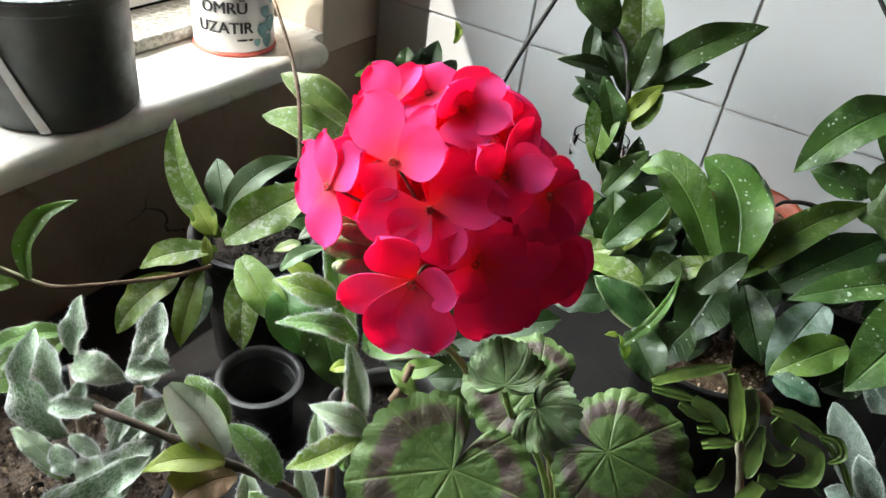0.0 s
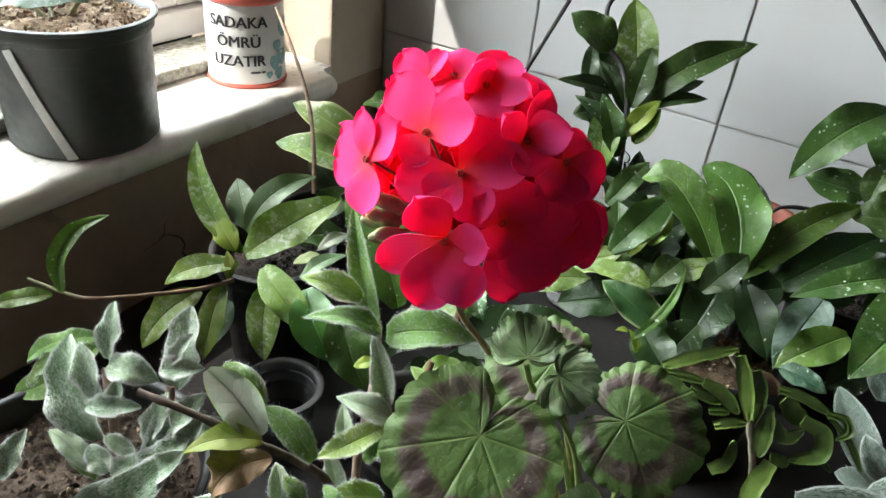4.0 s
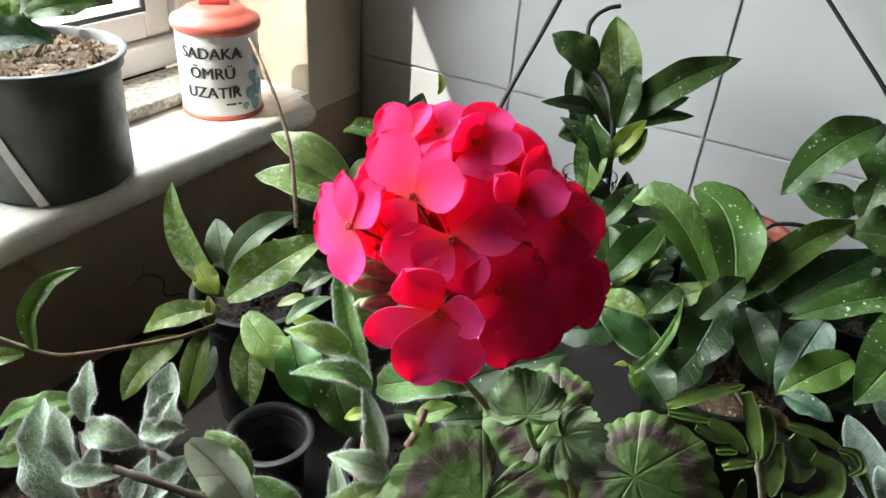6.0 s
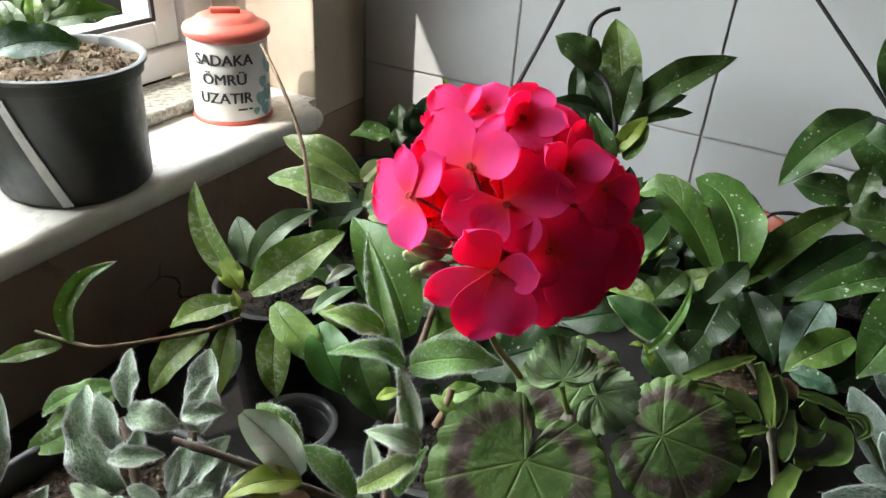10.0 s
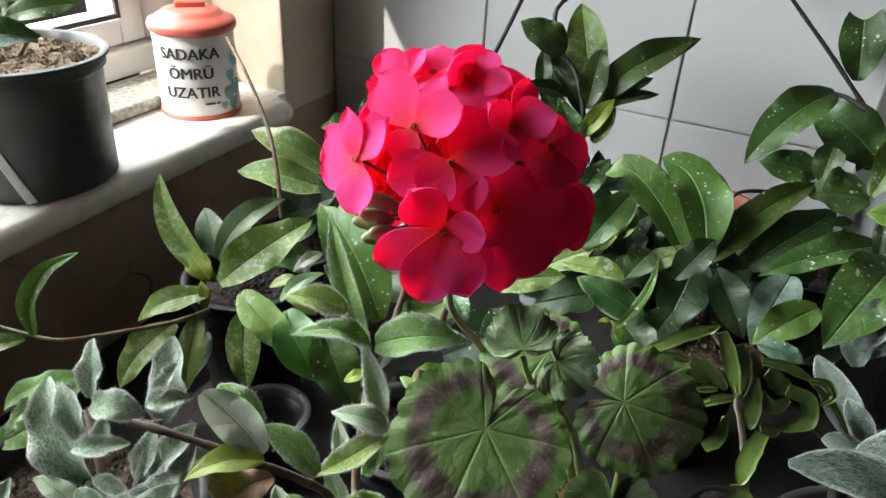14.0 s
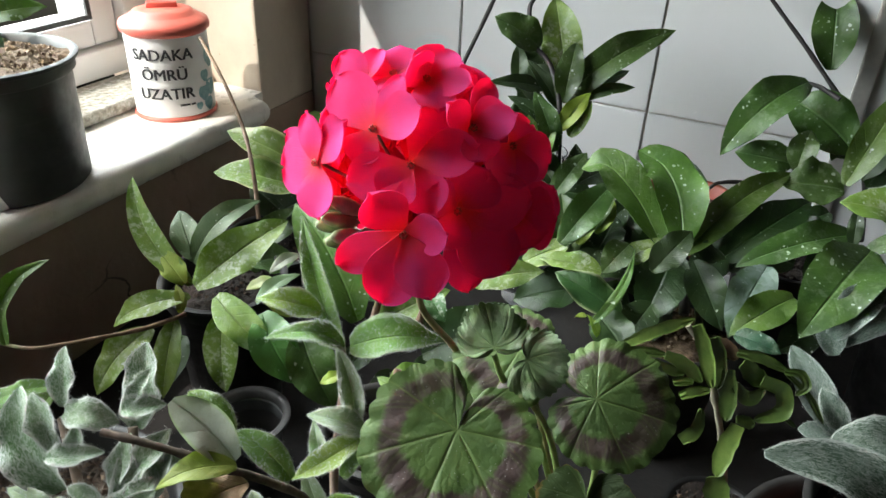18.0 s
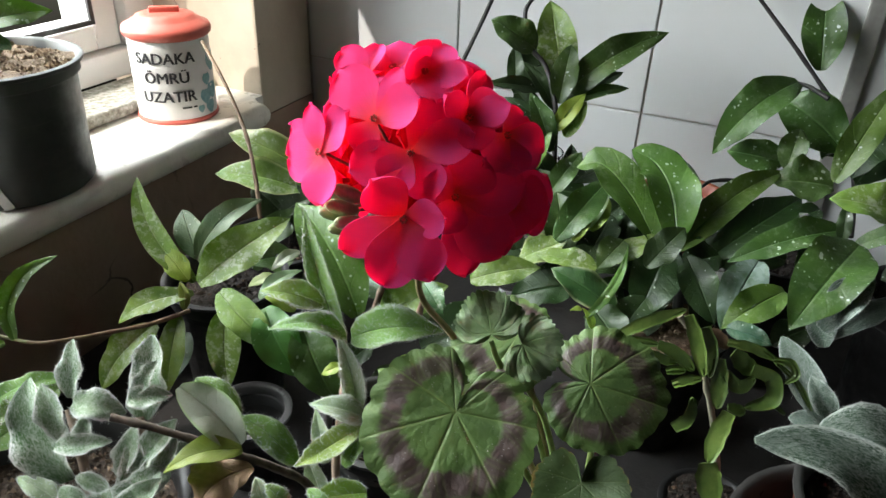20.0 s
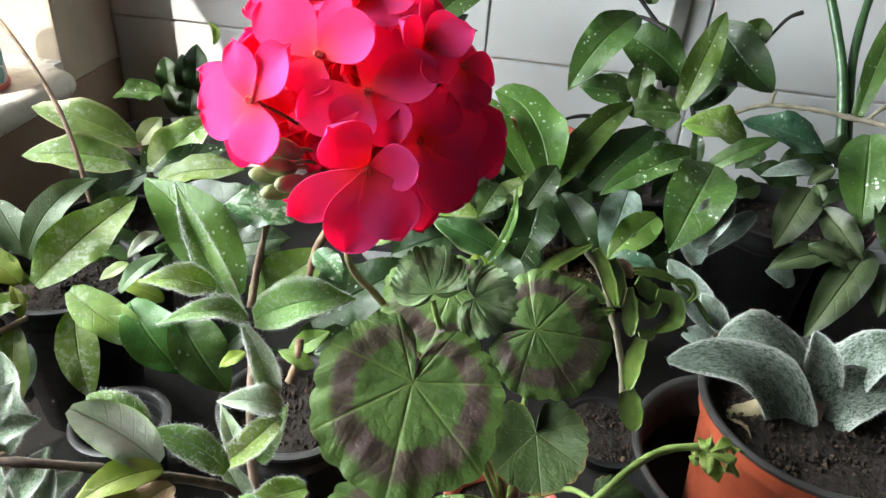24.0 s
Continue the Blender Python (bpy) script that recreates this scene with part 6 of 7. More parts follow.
leaf(bigfelt, "felt_grey", (0.770, -0.475, 0.135), (0.661, -0.487, 0.205), (-0.29, -0.58, 0.76), 0.0418, shape='arc', fold=0.3, hairs=1500, line=[(0.770, -0.475, 0.135), (0.751, -0.468, 0.170), (0.725, -0.470, 0.193), (0.694, -0.476, 0.204), (0.661, -0.487, 0.205)])
leaf(bigfelt, "felt_grey", (0.786, -0.450, 0.139), (0.698, -0.458, 0.202), (-0.12, -0.23, 0.97), 0.0393, shape='arc', fold=0.3, hairs=1500, line=[(0.786, -0.450, 0.139), (0.765, -0.443, 0.179), (0.738, -0.444, 0.203), (0.716, -0.450, 0.208), (0.698, -0.458, 0.202)])
leaf(bigfelt, "felt_grey", (0.775, -0.468, 0.141), (0.841, -0.433, 0.174), (-0.26, -0.51, 0.82), 0.0461, shape='arc', fold=0.3, hairs=1500, line=[(0.775, -0.468, 0.141), (0.785, -0.457, 0.161), (0.808, -0.446, 0.170), (0.841, -0.433, 0.174)])
leaf(bigfelt, "felt_grey", (0.790, -0.443, 0.146), (0.848, -0.407, 0.191), (-0.12, -0.23, 0.97), 0.0421, shape='arc', fold=0.3, hairs=1500, line=[(0.790, -0.443, 0.146), (0.801, -0.430, 0.172), (0.823, -0.417, 0.188), (0.848, -0.407, 0.191)])
leaf(bigfelt, "felt_grey", (0.787, -0.448, 0.153), (0.767, -0.435, 0.209), (-0.28, -0.54, 0.79), 0.0294, shape='arc', fold=0.3, hairs=1500, line=[(0.787, -0.448, 0.153), (0.779, -0.439, 0.184), (0.767, -0.435, 0.209)])
stem(bigfelt, "stem", "stalk_pale", [(0.774, -0.474, 0.128), (0.773, -0.471, 0.142), (0.776, -0.456, 0.166)], 0.006, 0.008)

dry = empty("dry_leaf", (0.743, -0.471, 0.139), "dry tan leaf lying on the soil of a pot", "leaf")
leaf(dry, "tan_leaf", (0.763, -0.484, 0.138), (0.714, -0.473, 0.156), (0.27, -0.29, 0.92), 0.0420, 0.06, 0, shape='oval', wave=0.35, name='dry_leaf_blade')

# ---- jointed holiday cactus ----

cactus = empty("jointed_cactus", (0.623, -0.458, 0.160), "jointed green cactus with twisted flat drooping segments", "potted plant")
ribbon(cactus, "branch", "succulent_light", [(0.565, -0.481, 0.251), (0.581, -0.469, 0.260), (0.601, -0.455, 0.267)], 0.0081, 1, (0.26, -0.59, 0.77))
ribbon(cactus, "branch", "succulent_light", [(0.603, -0.462, 0.267), (0.612, -0.467, 0.253), (0.622, -0.475, 0.233)], 0.0096, 1, (0.26, -0.59, 0.77))
ribbon(cactus, "branch", "succulent", [(0.615, -0.458, 0.259), (0.622, -0.463, 0.246), (0.625, -0.472, 0.231)], 0.0097, 1, (0.26, -0.59, 0.77))
ribbon(cactus, "branch", "succulent", [(0.567, -0.484, 0.249), (0.579, -0.479, 0.249), (0.590, -0.475, 0.248)], 0.0061, 1, (0.26, -0.59, 0.77))
ribbon(cactus, "branch", "succulent", [(0.590, -0.476, 0.248), (0.603, -0.473, 0.243), (0.615, -0.473, 0.234)], 0.0089, 1, (0.26, -0.59, 0.77))
ribbon(cactus, "branch", "succulent", [(0.584, -0.475, 0.239), (0.594, -0.473, 0.236), (0.604, -0.469, 0.234)], 0.0069, 1, (0.26, -0.59, 0.77))
ribbon(cactus, "branch", "succulent_light", [(0.605, -0.486, 0.228), (0.612, -0.481, 0.231), (0.621, -0.476, 0.232)], 0.0067, 1, (0.26, -0.59, 0.77))
ribbon(cactus, "branch", "succulent", [(0.599, -0.480, 0.232), (0.604, -0.477, 0.233), (0.610, -0.474, 0.233)], 0.0055, 1, (0.26, -0.59, 0.77))
ribbon(cactus, "branch", "succulent", [(0.628, -0.464, 0.242), (0.632, -0.471, 0.229), (0.635, -0.479, 0.214)], 0.0113, 1, (0.26, -0.59, 0.77))
ribbon(cactus, "branch", "succulent_light", [(0.642, -0.479, 0.214), (0.639, -0.488, 0.200), (0.638, -0.499, 0.185)], 0.0122, 1, (0.26, -0.59, 0.77))
ribbon(cactus, "branch", "succulent_light", [(0.637, -0.499, 0.185), (0.641, -0.504, 0.175), (0.647, -0.510, 0.161)], 0.0168, 1, (0.26, -0.59, 0.77))
ribbon(cactus, "branch", "succulent", [(0.631, -0.455, 0.250), (0.646, -0.450, 0.248), (0.662, -0.447, 0.242)], 0.0068, 1, (0.26, -0.59, 0.77))
ribbon(cactus, "branch", "succulent", [(0.661, -0.448, 0.242), (0.671, -0.445, 0.241), (0.676, -0.447, 0.234), (0.671, -0.452, 0.229)], 0.0055, 1, (0.26, -0.59, 0.77))
ribbon(cactus, "branch", "succulent", [(0.663, -0.448, 0.240), (0.679, -0.448, 0.228), (0.691, -0.452, 0.214)], 0.0039, 1, (0.26, -0.59, 0.77))
ribbon(cactus, "branch", "succulent", [(0.634, -0.467, 0.234), (0.644, -0.467, 0.227), (0.652, -0.460, 0.233)], 0.0093, 1, (0.26, -0.59, 0.77))
ribbon(cactus, "branch", "succulent", [(0.650, -0.455, 0.235), (0.663, -0.453, 0.230), (0.666, -0.459, 0.218), (0.651, -0.469, 0.213)], 0.0110, 1, (0.26, -0.59, 0.77))
ribbon(cactus, "branch", "succulent", [(0.641, -0.475, 0.214), (0.652, -0.471, 0.212)], 0.0081, 1, (0.26, -0.59, 0.77))
ribbon(cactus, "branch", "succulent", [(0.665, -0.460, 0.215), (0.671, -0.459, 0.213), (0.676, -0.459, 0.210)], 0.0029, 1, (0.26, -0.59, 0.77))
ribbon(cactus, "branch", "succulent", [(0.636, -0.450, 0.240), (0.644, -0.450, 0.234), (0.654, -0.449, 0.229)], 0.0131, 1, (0.26, -0.59, 0.77))
ribbon(cactus, "branch", "succulent", [(0.612, -0.487, 0.194), (0.619, -0.480, 0.200), (0.619, -0.472, 0.212)], 0.0096, 1, (0.26, -0.59, 0.77))
ribbon(cactus, "branch", "stalk_brown", [(0.618, -0.456, 0.254), (0.624, -0.455, 0.252), (0.632, -0.455, 0.246)], 0.0101, 1, (0.26, -0.59, 0.77))
stem(cactus, "stalk", "stalk_grey", [(0.598, -0.449, 0.257), (0.612, -0.447, 0.239), (0.627, -0.449, 0.204), (0.641, -0.449, 0.164), (0.651, -0.450, 0.122)], 0.002, 0.003, knots=0.4)

# ---- leaves deep between the plants, their shade put into the colour ----
leaf(waxm, "hoya_dark_and_shaded", (0.557, -0.260, 0.143), (0.594, -0.282, 0.173), (-0.70, -0.36, 0.62), 0.0417, 0.08, 0)
leaf(waxm, "hoya_dark_and_shaded", (0.615, -0.266, 0.122), (0.596, -0.284, 0.170), (0.76, -0.65, 0.07), 0.0302, 0.08, 0)
leaf(waxm, "hoya_dark_and_shaded", (0.628, -0.242, 0.174), (0.631, -0.282, 0.151), (-0.07, -0.49, 0.87), 0.0272, 0.08, 0)
leaf(waxm, "hoya_dark_and_shaded", (0.551, -0.310, 0.125), (0.577, -0.263, 0.144), (0.06, -0.41, 0.91), 0.0334, 0.08, 0)
leaf(waxm, "hoya_dark_and_shaded", (0.506, -0.303, 0.154), (0.543, -0.267, 0.136), (0.56, -0.17, 0.81), 0.0450, 0.08, 0)
leaf(waxm, "hoya_dark_and_shaded", (0.510, -0.266, 0.156), (0.471, -0.302, 0.149), (0.21, -0.41, 0.89), 0.0395, 0.08, 0)
leaf(waxm, "hoya_dark_and_shaded", (0.449, -0.283, 0.155), (0.469, -0.302, 0.135), (0.17, -0.61, 0.77), 0.0275, 0.08, 0)
leaf(waxm, "hoya_dark_and_shaded", (0.546, -0.273, 0.157), (0.536, -0.256, 0.191), (0.14, -0.86, 0.48), 0.0375, 0.08, 0)
leaf(waxm, "hoya_dark_and_shaded", (0.611, -0.269, 0.179), (0.578, -0.248, 0.168), (-0.51, -0.34, 0.79), 0.0376, 0.08, 0)
leaf(waxr, "hoya_dark_and_shaded", (0.672, -0.189, 0.183), (0.628, -0.185, 0.183), (-0.06, -0.58, 0.81), 0.0406, 0.08, 0)
leaf(waxr, "hoya_dark_and_shaded", (0.691, -0.144, 0.223), (0.656, -0.185, 0.206), (0.06, -0.44, 0.90), 0.0305, 0.08, 0)
leaf(waxr, "hoya_dark_and_shaded", (0.710, -0.162, 0.197), (0.682, -0.197, 0.176), (-0.05, -0.50, 0.86), 0.0308, 0.08, 0)
leaf(waxr, "hoya_dark_and_shaded", (0.665, -0.159, 0.196), (0.616, -0.188, 0.219), (0.57, -0.38, 0.72), 0.0407, 0.08, 0)
leaf(waxr, "hoya_dark_and_shaded", (0.731, -0.195, 0.157), (0.702, -0.183, 0.179), (0.20, -0.76, 0.62), 0.0318, 0.08, 0)
leaf(waxr, "hoya_dark_and_shaded", (0.717, -0.173, 0.168), (0.744, -0.182, 0.200), (-0.69, -0.58, 0.43), 0.0358, 0.08, 0)
leaf(waxr, "hoya_dark_and_shaded", (0.679, -0.235, 0.114), (0.712, -0.206, 0.129), (-0.01, -0.45, 0.89), 0.0360, 0.08, 0)
leaf(waxl, "hoya_dark_and_shaded", (0.251, -0.389, 0.135), (0.273, -0.373, 0.171), (-0.06, -0.90, 0.44), 0.0252, 0.08, 0)
leaf(waxl, "hoya_dark_and_shaded", (0.306, -0.380, 0.130), (0.283, -0.389, 0.155), (0.75, -0.39, 0.54), 0.0364, 0.08, 0)
leaf(waxl, "hoya_dark_and_shaded", (0.348, -0.389, 0.159), (0.297, -0.365, 0.139), (-0.46, -0.29, 0.84), 0.0350, 0.08, 0)
leaf(waxl, "hoya_dark_and_shaded", (0.341, -0.379, 0.153), (0.368, -0.381, 0.124), (0.58, -0.56, 0.59), 0.0335, 0.08, 0)
leaf(waxl, "hoya_dark_and_shaded", (0.368, -0.374, 0.131), (0.402, -0.386, 0.134), (-0.20, -0.39, 0.90), 0.0317, 0.08, 0)
leaf(waxl, "hoya_dark_and_shaded", (0.438, -0.388, 0.111), (0.397, -0.384, 0.124), (0.21, -0.48, 0.85), 0.0348, 0.08, 0)
leaf(waxl, "hoya_dark_and_shaded", (0.299, -0.416, 0.078), (0.261, -0.431, 0.086), (0.34, -0.38, 0.86), 0.0262, 0.08, 0)
leaf(waxl, "hoya_dark_and_shaded", (0.336, -0.406, 0.112), (0.308, -0.418, 0.075), (-0.26, -0.84, 0.47), 0.0269, 0.08, 0)
leaf(waxl, "hoya_dark_and_shaded", (0.370, -0.409, 0.080), (0.339, -0.425, 0.078), (0.18, -0.43, 0.89), 0.0300, 0.08, 0)
leaf(waxl, "hoya_dark_and_shaded", (0.390, -0.394, 0.116), (0.391, -0.408, 0.081), (0.22, -0.90, 0.37), 0.0337, 0.08, 0)
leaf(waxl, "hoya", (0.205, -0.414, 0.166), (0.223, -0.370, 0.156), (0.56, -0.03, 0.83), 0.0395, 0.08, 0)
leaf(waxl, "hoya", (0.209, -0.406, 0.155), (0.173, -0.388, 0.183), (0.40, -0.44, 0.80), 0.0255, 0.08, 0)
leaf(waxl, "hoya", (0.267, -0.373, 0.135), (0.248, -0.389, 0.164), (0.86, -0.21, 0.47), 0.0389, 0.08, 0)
leaf(varieg, "hoya_dark_and_shaded", (0.183, -0.276, 0.171), (0.132, -0.276, 0.132), (-0.42, -0.72, 0.55), 0.0505, 0.08, 0)
leaf(varieg, "hoya_dark_and_shaded", (0.232, -0.252, 0.157), (0.197, -0.281, 0.155), (0.33, -0.46, 0.83), 0.0451, 0.08, 0)
leaf(varieg, "hoya_dark_and_shaded", (0.186, -0.275, 0.184), (0.201, -0.234, 0.174), (0.57, -0.00, 0.82), 0.0412, 0.08, 0)
leaf(cutting, "hoya_dark_and_shaded", (0.437, -0.228, 0.221), (0.479, -0.216, 0.217), (0.24, -0.55, 0.80), 0.0393, 0.08, 0)
leaf(cutting, "hoya_dark_and_shaded", (0.485, -0.177, 0.234), (0.463, -0.231, 0.235), (0.36, -0.12, 0.92), 0.0406, 0.08, 0)
leaf(cutting, "hoya_dark_and_shaded", (0.438, -0.242, 0.192), (0.472, -0.236, 0.198), (-0.04, -0.59, 0.81), 0.0330, 0.08, 0)
leaf(cutting, "hoya_dark_and_shaded", (0.511, -0.211, 0.212), (0.481, -0.229, 0.182), (-0.16, -0.76, 0.62), 0.0408, 0.08, 0)

# ---- pelargonium: leaves, stalks and one flower head ----

pel = empty("pelargonium", (0.568, -0.550, 0.098), "zonal pelargonium with one round cerise flower head", "potted plant")
zonal_leaf(pel, (0.515, -0.637, 0.291), (-0.112, -0.581, -0.806), (0.20, -0.60, 0.77), 0.0455, cup=0.06, ruffle=0.03, seed=1, gap=0.05)
zonal_leaf(pel, (0.567, -0.579, 0.285), (0.937, 0.246, -0.250), (0.09, -0.61, 0.79), 0.0365, cup=-0.12, ruffle=0.04, seed=2, gap=0.08)
zonal_leaf(pel, (0.522, -0.569, 0.294), (-0.80, -0.55, 0.2), (0.02, -0.33, 0.94), 0.0335, cup=-0.12, ruffle=0.06, seed=3, pucker=1.3, gap=0.1)
zonal_leaf(pel, (0.516, -0.597, 0.312), (-0.40, 0.35, 0.85), (0.05, -0.85, 0.52), 0.0195, cup=0.14, ruffle=0.17, seed=4, material='zonal_young', gap=1.3, pucker=1.7)
zonal_leaf(pel, (0.536, -0.607, 0.319), (0.90, 0.12, -0.25), (0.18, -0.78, 0.60), 0.0175, cup=0.14, ruffle=0.16, seed=5, material='zonal_young', gap=1.0, pucker=1.7)
zonal_leaf(pel, (0.575, -0.601, 0.236), (0.193, -0.504, -0.842), (-0.04, -0.54, 0.84), 0.0278, cup=0.22, ruffle=0.03, seed=6, material='zonal_shaded', pucker=0.35, gap=0.2)
zonal_leaf(pel, (0.517, -0.646, 0.203), (-0.175, -0.537, -0.825), (0.05, -0.33, 0.94), 0.0436, cup=0.1, ruffle=0.06, seed=7)
zonal_leaf(pel, (0.619, -0.602, 0.189), (0.798, -0.250, -0.548), (-0.08, -0.35, 0.93), 0.0222, cup=0.1, ruffle=0.06, seed=8, material='zonal_shaded')
zonal_leaf(pel, (0.532, -0.634, 0.172), (0.3, -0.6, -0.4), (-0.02, -0.4, 0.91), 0.03, cup=0.1, ruffle=0.06, seed=9, material='zonal_shaded')
FLOWER_STALK = [(0.568, -0.550, 0.118), (0.530, -0.560, 0.205), (0.505, -0.571, 0.255), (0.487, -0.580, 0.290), (0.475, -0.596, 0.322)]
stem(pel, "leaf_stalk", "stalk_green", [(0.515, -0.633, 0.287), (0.538, -0.580, 0.208), (0.568, -0.550, 0.108)], 0.0016, 0.0022)
stem(pel, "leaf_stalk", "stalk_green", [(0.567, -0.575, 0.281), (0.570, -0.548, 0.208), (0.568, -0.550, 0.108)], 0.0016, 0.0022)
stem(pel, "leaf_stalk", "stalk_green", [(0.516, -0.597, 0.308), (0.520, -0.588, 0.285), (0.537, -0.556, 0.216), (0.568, -0.550, 0.108)], 0.0014, 0.0022)
stem(pel, "leaf_stalk", "stalk_olive", [(0.520, -0.565, 0.294), (0.535, -0.540, 0.206), (0.568, -0.550, 0.108)], 0.0016, 0.0022)
stem(pel, "leaf_stalk", "stalk_green", [(0.536, -0.607, 0.313), (0.532, -0.596, 0.292), (0.545, -0.560, 0.223), (0.568, -0.550, 0.108)], 0.0013, 0.0022)
stem(pel, "leaf_stalk", "stalk_green", [(0.575, -0.597, 0.232), (0.575, -0.561, 0.181), (0.568, -0.550, 0.108)], 0.0016, 0.0022)
stem(pel, "leaf_stalk", "stalk_green", [(0.517, -0.642, 0.199), (0.541, -0.588, 0.161), (0.568, -0.550, 0.108)], 0.0016, 0.0022)
stem(pel, "leaf_stalk", "stalk_green", [(0.619, -0.598, 0.185), (0.602, -0.561, 0.152), (0.568, -0.550, 0.108)], 0.0016, 0.0022)
stem(pel, "main_stem", "stalk_brown", [(0.568, -0.550, 0.068), (0.572, -0.550, 0.118), (0.568, -0.546, 0.148)], 0.006, 0.0045)
stem(pel, "bud_stalk", "stalk_green_hairy", [(0.667, -0.569, 0.214), (0.649, -0.573, 0.211), (0.632, -0.584, 0.206), (0.615, -0.599, 0.195), (0.602, -0.602, 0.173)], 0.0021, 0.0024)
BUD = (0.679, -0.570, 0.209)
HEAD_CENTRE = Vector((0.484, -0.618, 0.407))

# ---- young wax plant in the pot on the sill ----

sillp = empty("sill_plant", (-0.052, -0.478, 0.332), "young glossy wax plant in the pot on the sill", "potted plant", "wax plants")
leaf(sillp, "hoya_teal", (0.017, -0.468, 0.359), (-0.036, -0.519, 0.350), (0.40, -0.54, 0.74), 0.0364, 0.2, 0)
leaf(sillp, "hoya_bright", (-0.065, -0.436, 0.360), (-0.018, -0.393, 0.371), (0.46, -0.66, 0.60), 0.0275, 0.1, 0)
leaf(sillp, "hoya", (-0.093, -0.442, 0.352), (-0.083, -0.402, 0.387), (0.66, -0.58, 0.48), 0.0283, 0.1, 0)
leaf(sillp, "hoya", (-0.101, -0.445, 0.354), (-0.129, -0.422, 0.391), (0.61, -0.38, 0.69), 0.0219, 0.1, 0)
leaf(sillp, "hoya_light", (-0.084, -0.464, 0.352), (-0.114, -0.476, 0.375), (0.66, -0.46, 0.60), 0.0238, 0.1, 0)
leaf(sillp, "hoya_bright", (-0.078, -0.475, 0.350), (-0.101, -0.496, 0.355), (0.55, -0.44, 0.70), 0.0235, 0.1, 0)
leaf(sillp, "hoya", (-0.087, -0.425, 0.355), (-0.073, -0.383, 0.389), (0.64, -0.60, 0.48), 0.0254, 0.1, 0)
leaf(sillp, "hoya_bright", (-0.059, -0.465, 0.352), (-0.099, -0.455, 0.377), (0.41, -0.41, 0.81), 0.0180, 0.1, 0)
leaf(sillp, "hoya_light", (-0.063, -0.452, 0.354), (-0.086, -0.432, 0.383), (0.59, -0.37, 0.72), 0.0170, 0.1, 0)
leaf(sillp, "hoya_bright", (-0.062, -0.481, 0.349), (-0.092, -0.482, 0.370), (0.52, -0.46, 0.72), 0.0189, 0.1, 0)
stem(sillp, "stalk", "stalk_olive", [(-0.040, -0.469, 0.330), (-0.056, -0.458, 0.340), (-0.066, -0.438, 0.359)], 0.0022, 0.0018)
stem(sillp, "stalk", "stalk_olive", [(-0.052, -0.475, 0.330), (-0.072, -0.463, 0.344), (-0.099, -0.443, 0.356)], 0.0022, 0.0018)
stem(sillp, "stalk", "stalk_olive", [(-0.026, -0.459, 0.336), (-0.014, -0.456, 0.350), (0.012, -0.463, 0.360)], 0.0022, 0.0018)
stem(sillp, "stalk", "stalk_olive", [(-0.045, -0.472, 0.330), (-0.065, -0.474, 0.342), (-0.079, -0.472, 0.355)], 0.0022, 0.0018)

# ---- the flower head ----
def petal(length, width, bend, seed, inner=False):
    """One petal along +x, its upper face to +z, as a closed thin body."""
    rnd = random.Random(seed)
    ph = rnd.uniform(0, 6.28)
    bm = bmesh.new()
    uv = bm.loops.layers.uv.new("leaf")
    nu, cols = 16, (-1, -0.82, -0.55, -0.28, 0, 0.28, 0.55, 0.82, 1)
    rows, co = [], {}
    for i in range(nu + 1):
        u = 1 - (1 - i / nu) ** 2
        rise = min(1.0, u / 0.62)
        w = width * 0.5 * (0.13 + 0.87 * math.sin(math.pi / 2 * rise) ** 1.25) * max(0.012, 1 - (max(0.0, u - 0.58) / 0.42) ** 2.2) ** 0.5
        row = []
        for v in cols:
            x = length * u - abs(v) ** 2 * length * 0.05 * u + 0.012 * length * math.sin(v * 7 + ph) * u
            z = bend * length * (u * u - 0.25 * u) + 0.05 * w * v * v - 0.02 * length * (1 - abs(v)) * u + 0.035 * length * math.sin(u * 4.5 + v * 2.6 + ph) * u
            p = Vector((x, w * v, z))
            t, b = bm.verts.new(p + Vector((0, 0, 0.00022))), bm.verts.new(p - Vector((0, 0, 0.00022)))
            co[t] = co[b] = (u, v * 0.5 + 0.5)
            row.append((t, b))
        rows.append(row)
    for i in range(nu):
        for k in range(len(cols) - 1):
            a, b, c, d = rows[i][k], rows[i + 1][k], rows[i + 1][k + 1], rows[i][k + 1]
            bm.faces.new((a[0], b[0], c[0], d[0]))
            bm.faces.new((a[1], d[1], c[1], b[1]))
        for k in (0, -1):
            a, b = rows[i][k], rows[i + 1][k]
            q = (a[0], a[1], b[1], b[0])
            bm.faces.new(q if k == 0 else q[::-1])
    for k in range(len(cols) - 1):
        bm.faces.new((rows[-1][k][0], rows[-1][k][1], rows[-1][k + 1][1], rows[-1][k + 1][0]))
    bmesh.ops.recalc_face_normals(bm, faces=bm.faces)
    for f in bm.faces:
        for loop in f.loops:
            loop[uv].uv = co[loop.vert]
    for e in bm.edges:
        e.smooth = e.calc_face_angle(0.0) < 1.15
    me = bpy.data.meshes.new("petal")
    bm.to_mesh(me)
    bm.free()
    for f in me.polygons:
        f.use_smooth = True
    me.materials.append(M["petal_inner_shade" if inner else "petal"])
    return me


PETALS = [petal(0.0262, 0.0242, b, k) for k, b in enumerate((0.02, 0.06, -0.06, 0.03, -0.1, -0.03))]
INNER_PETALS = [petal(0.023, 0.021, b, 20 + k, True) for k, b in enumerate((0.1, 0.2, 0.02))]


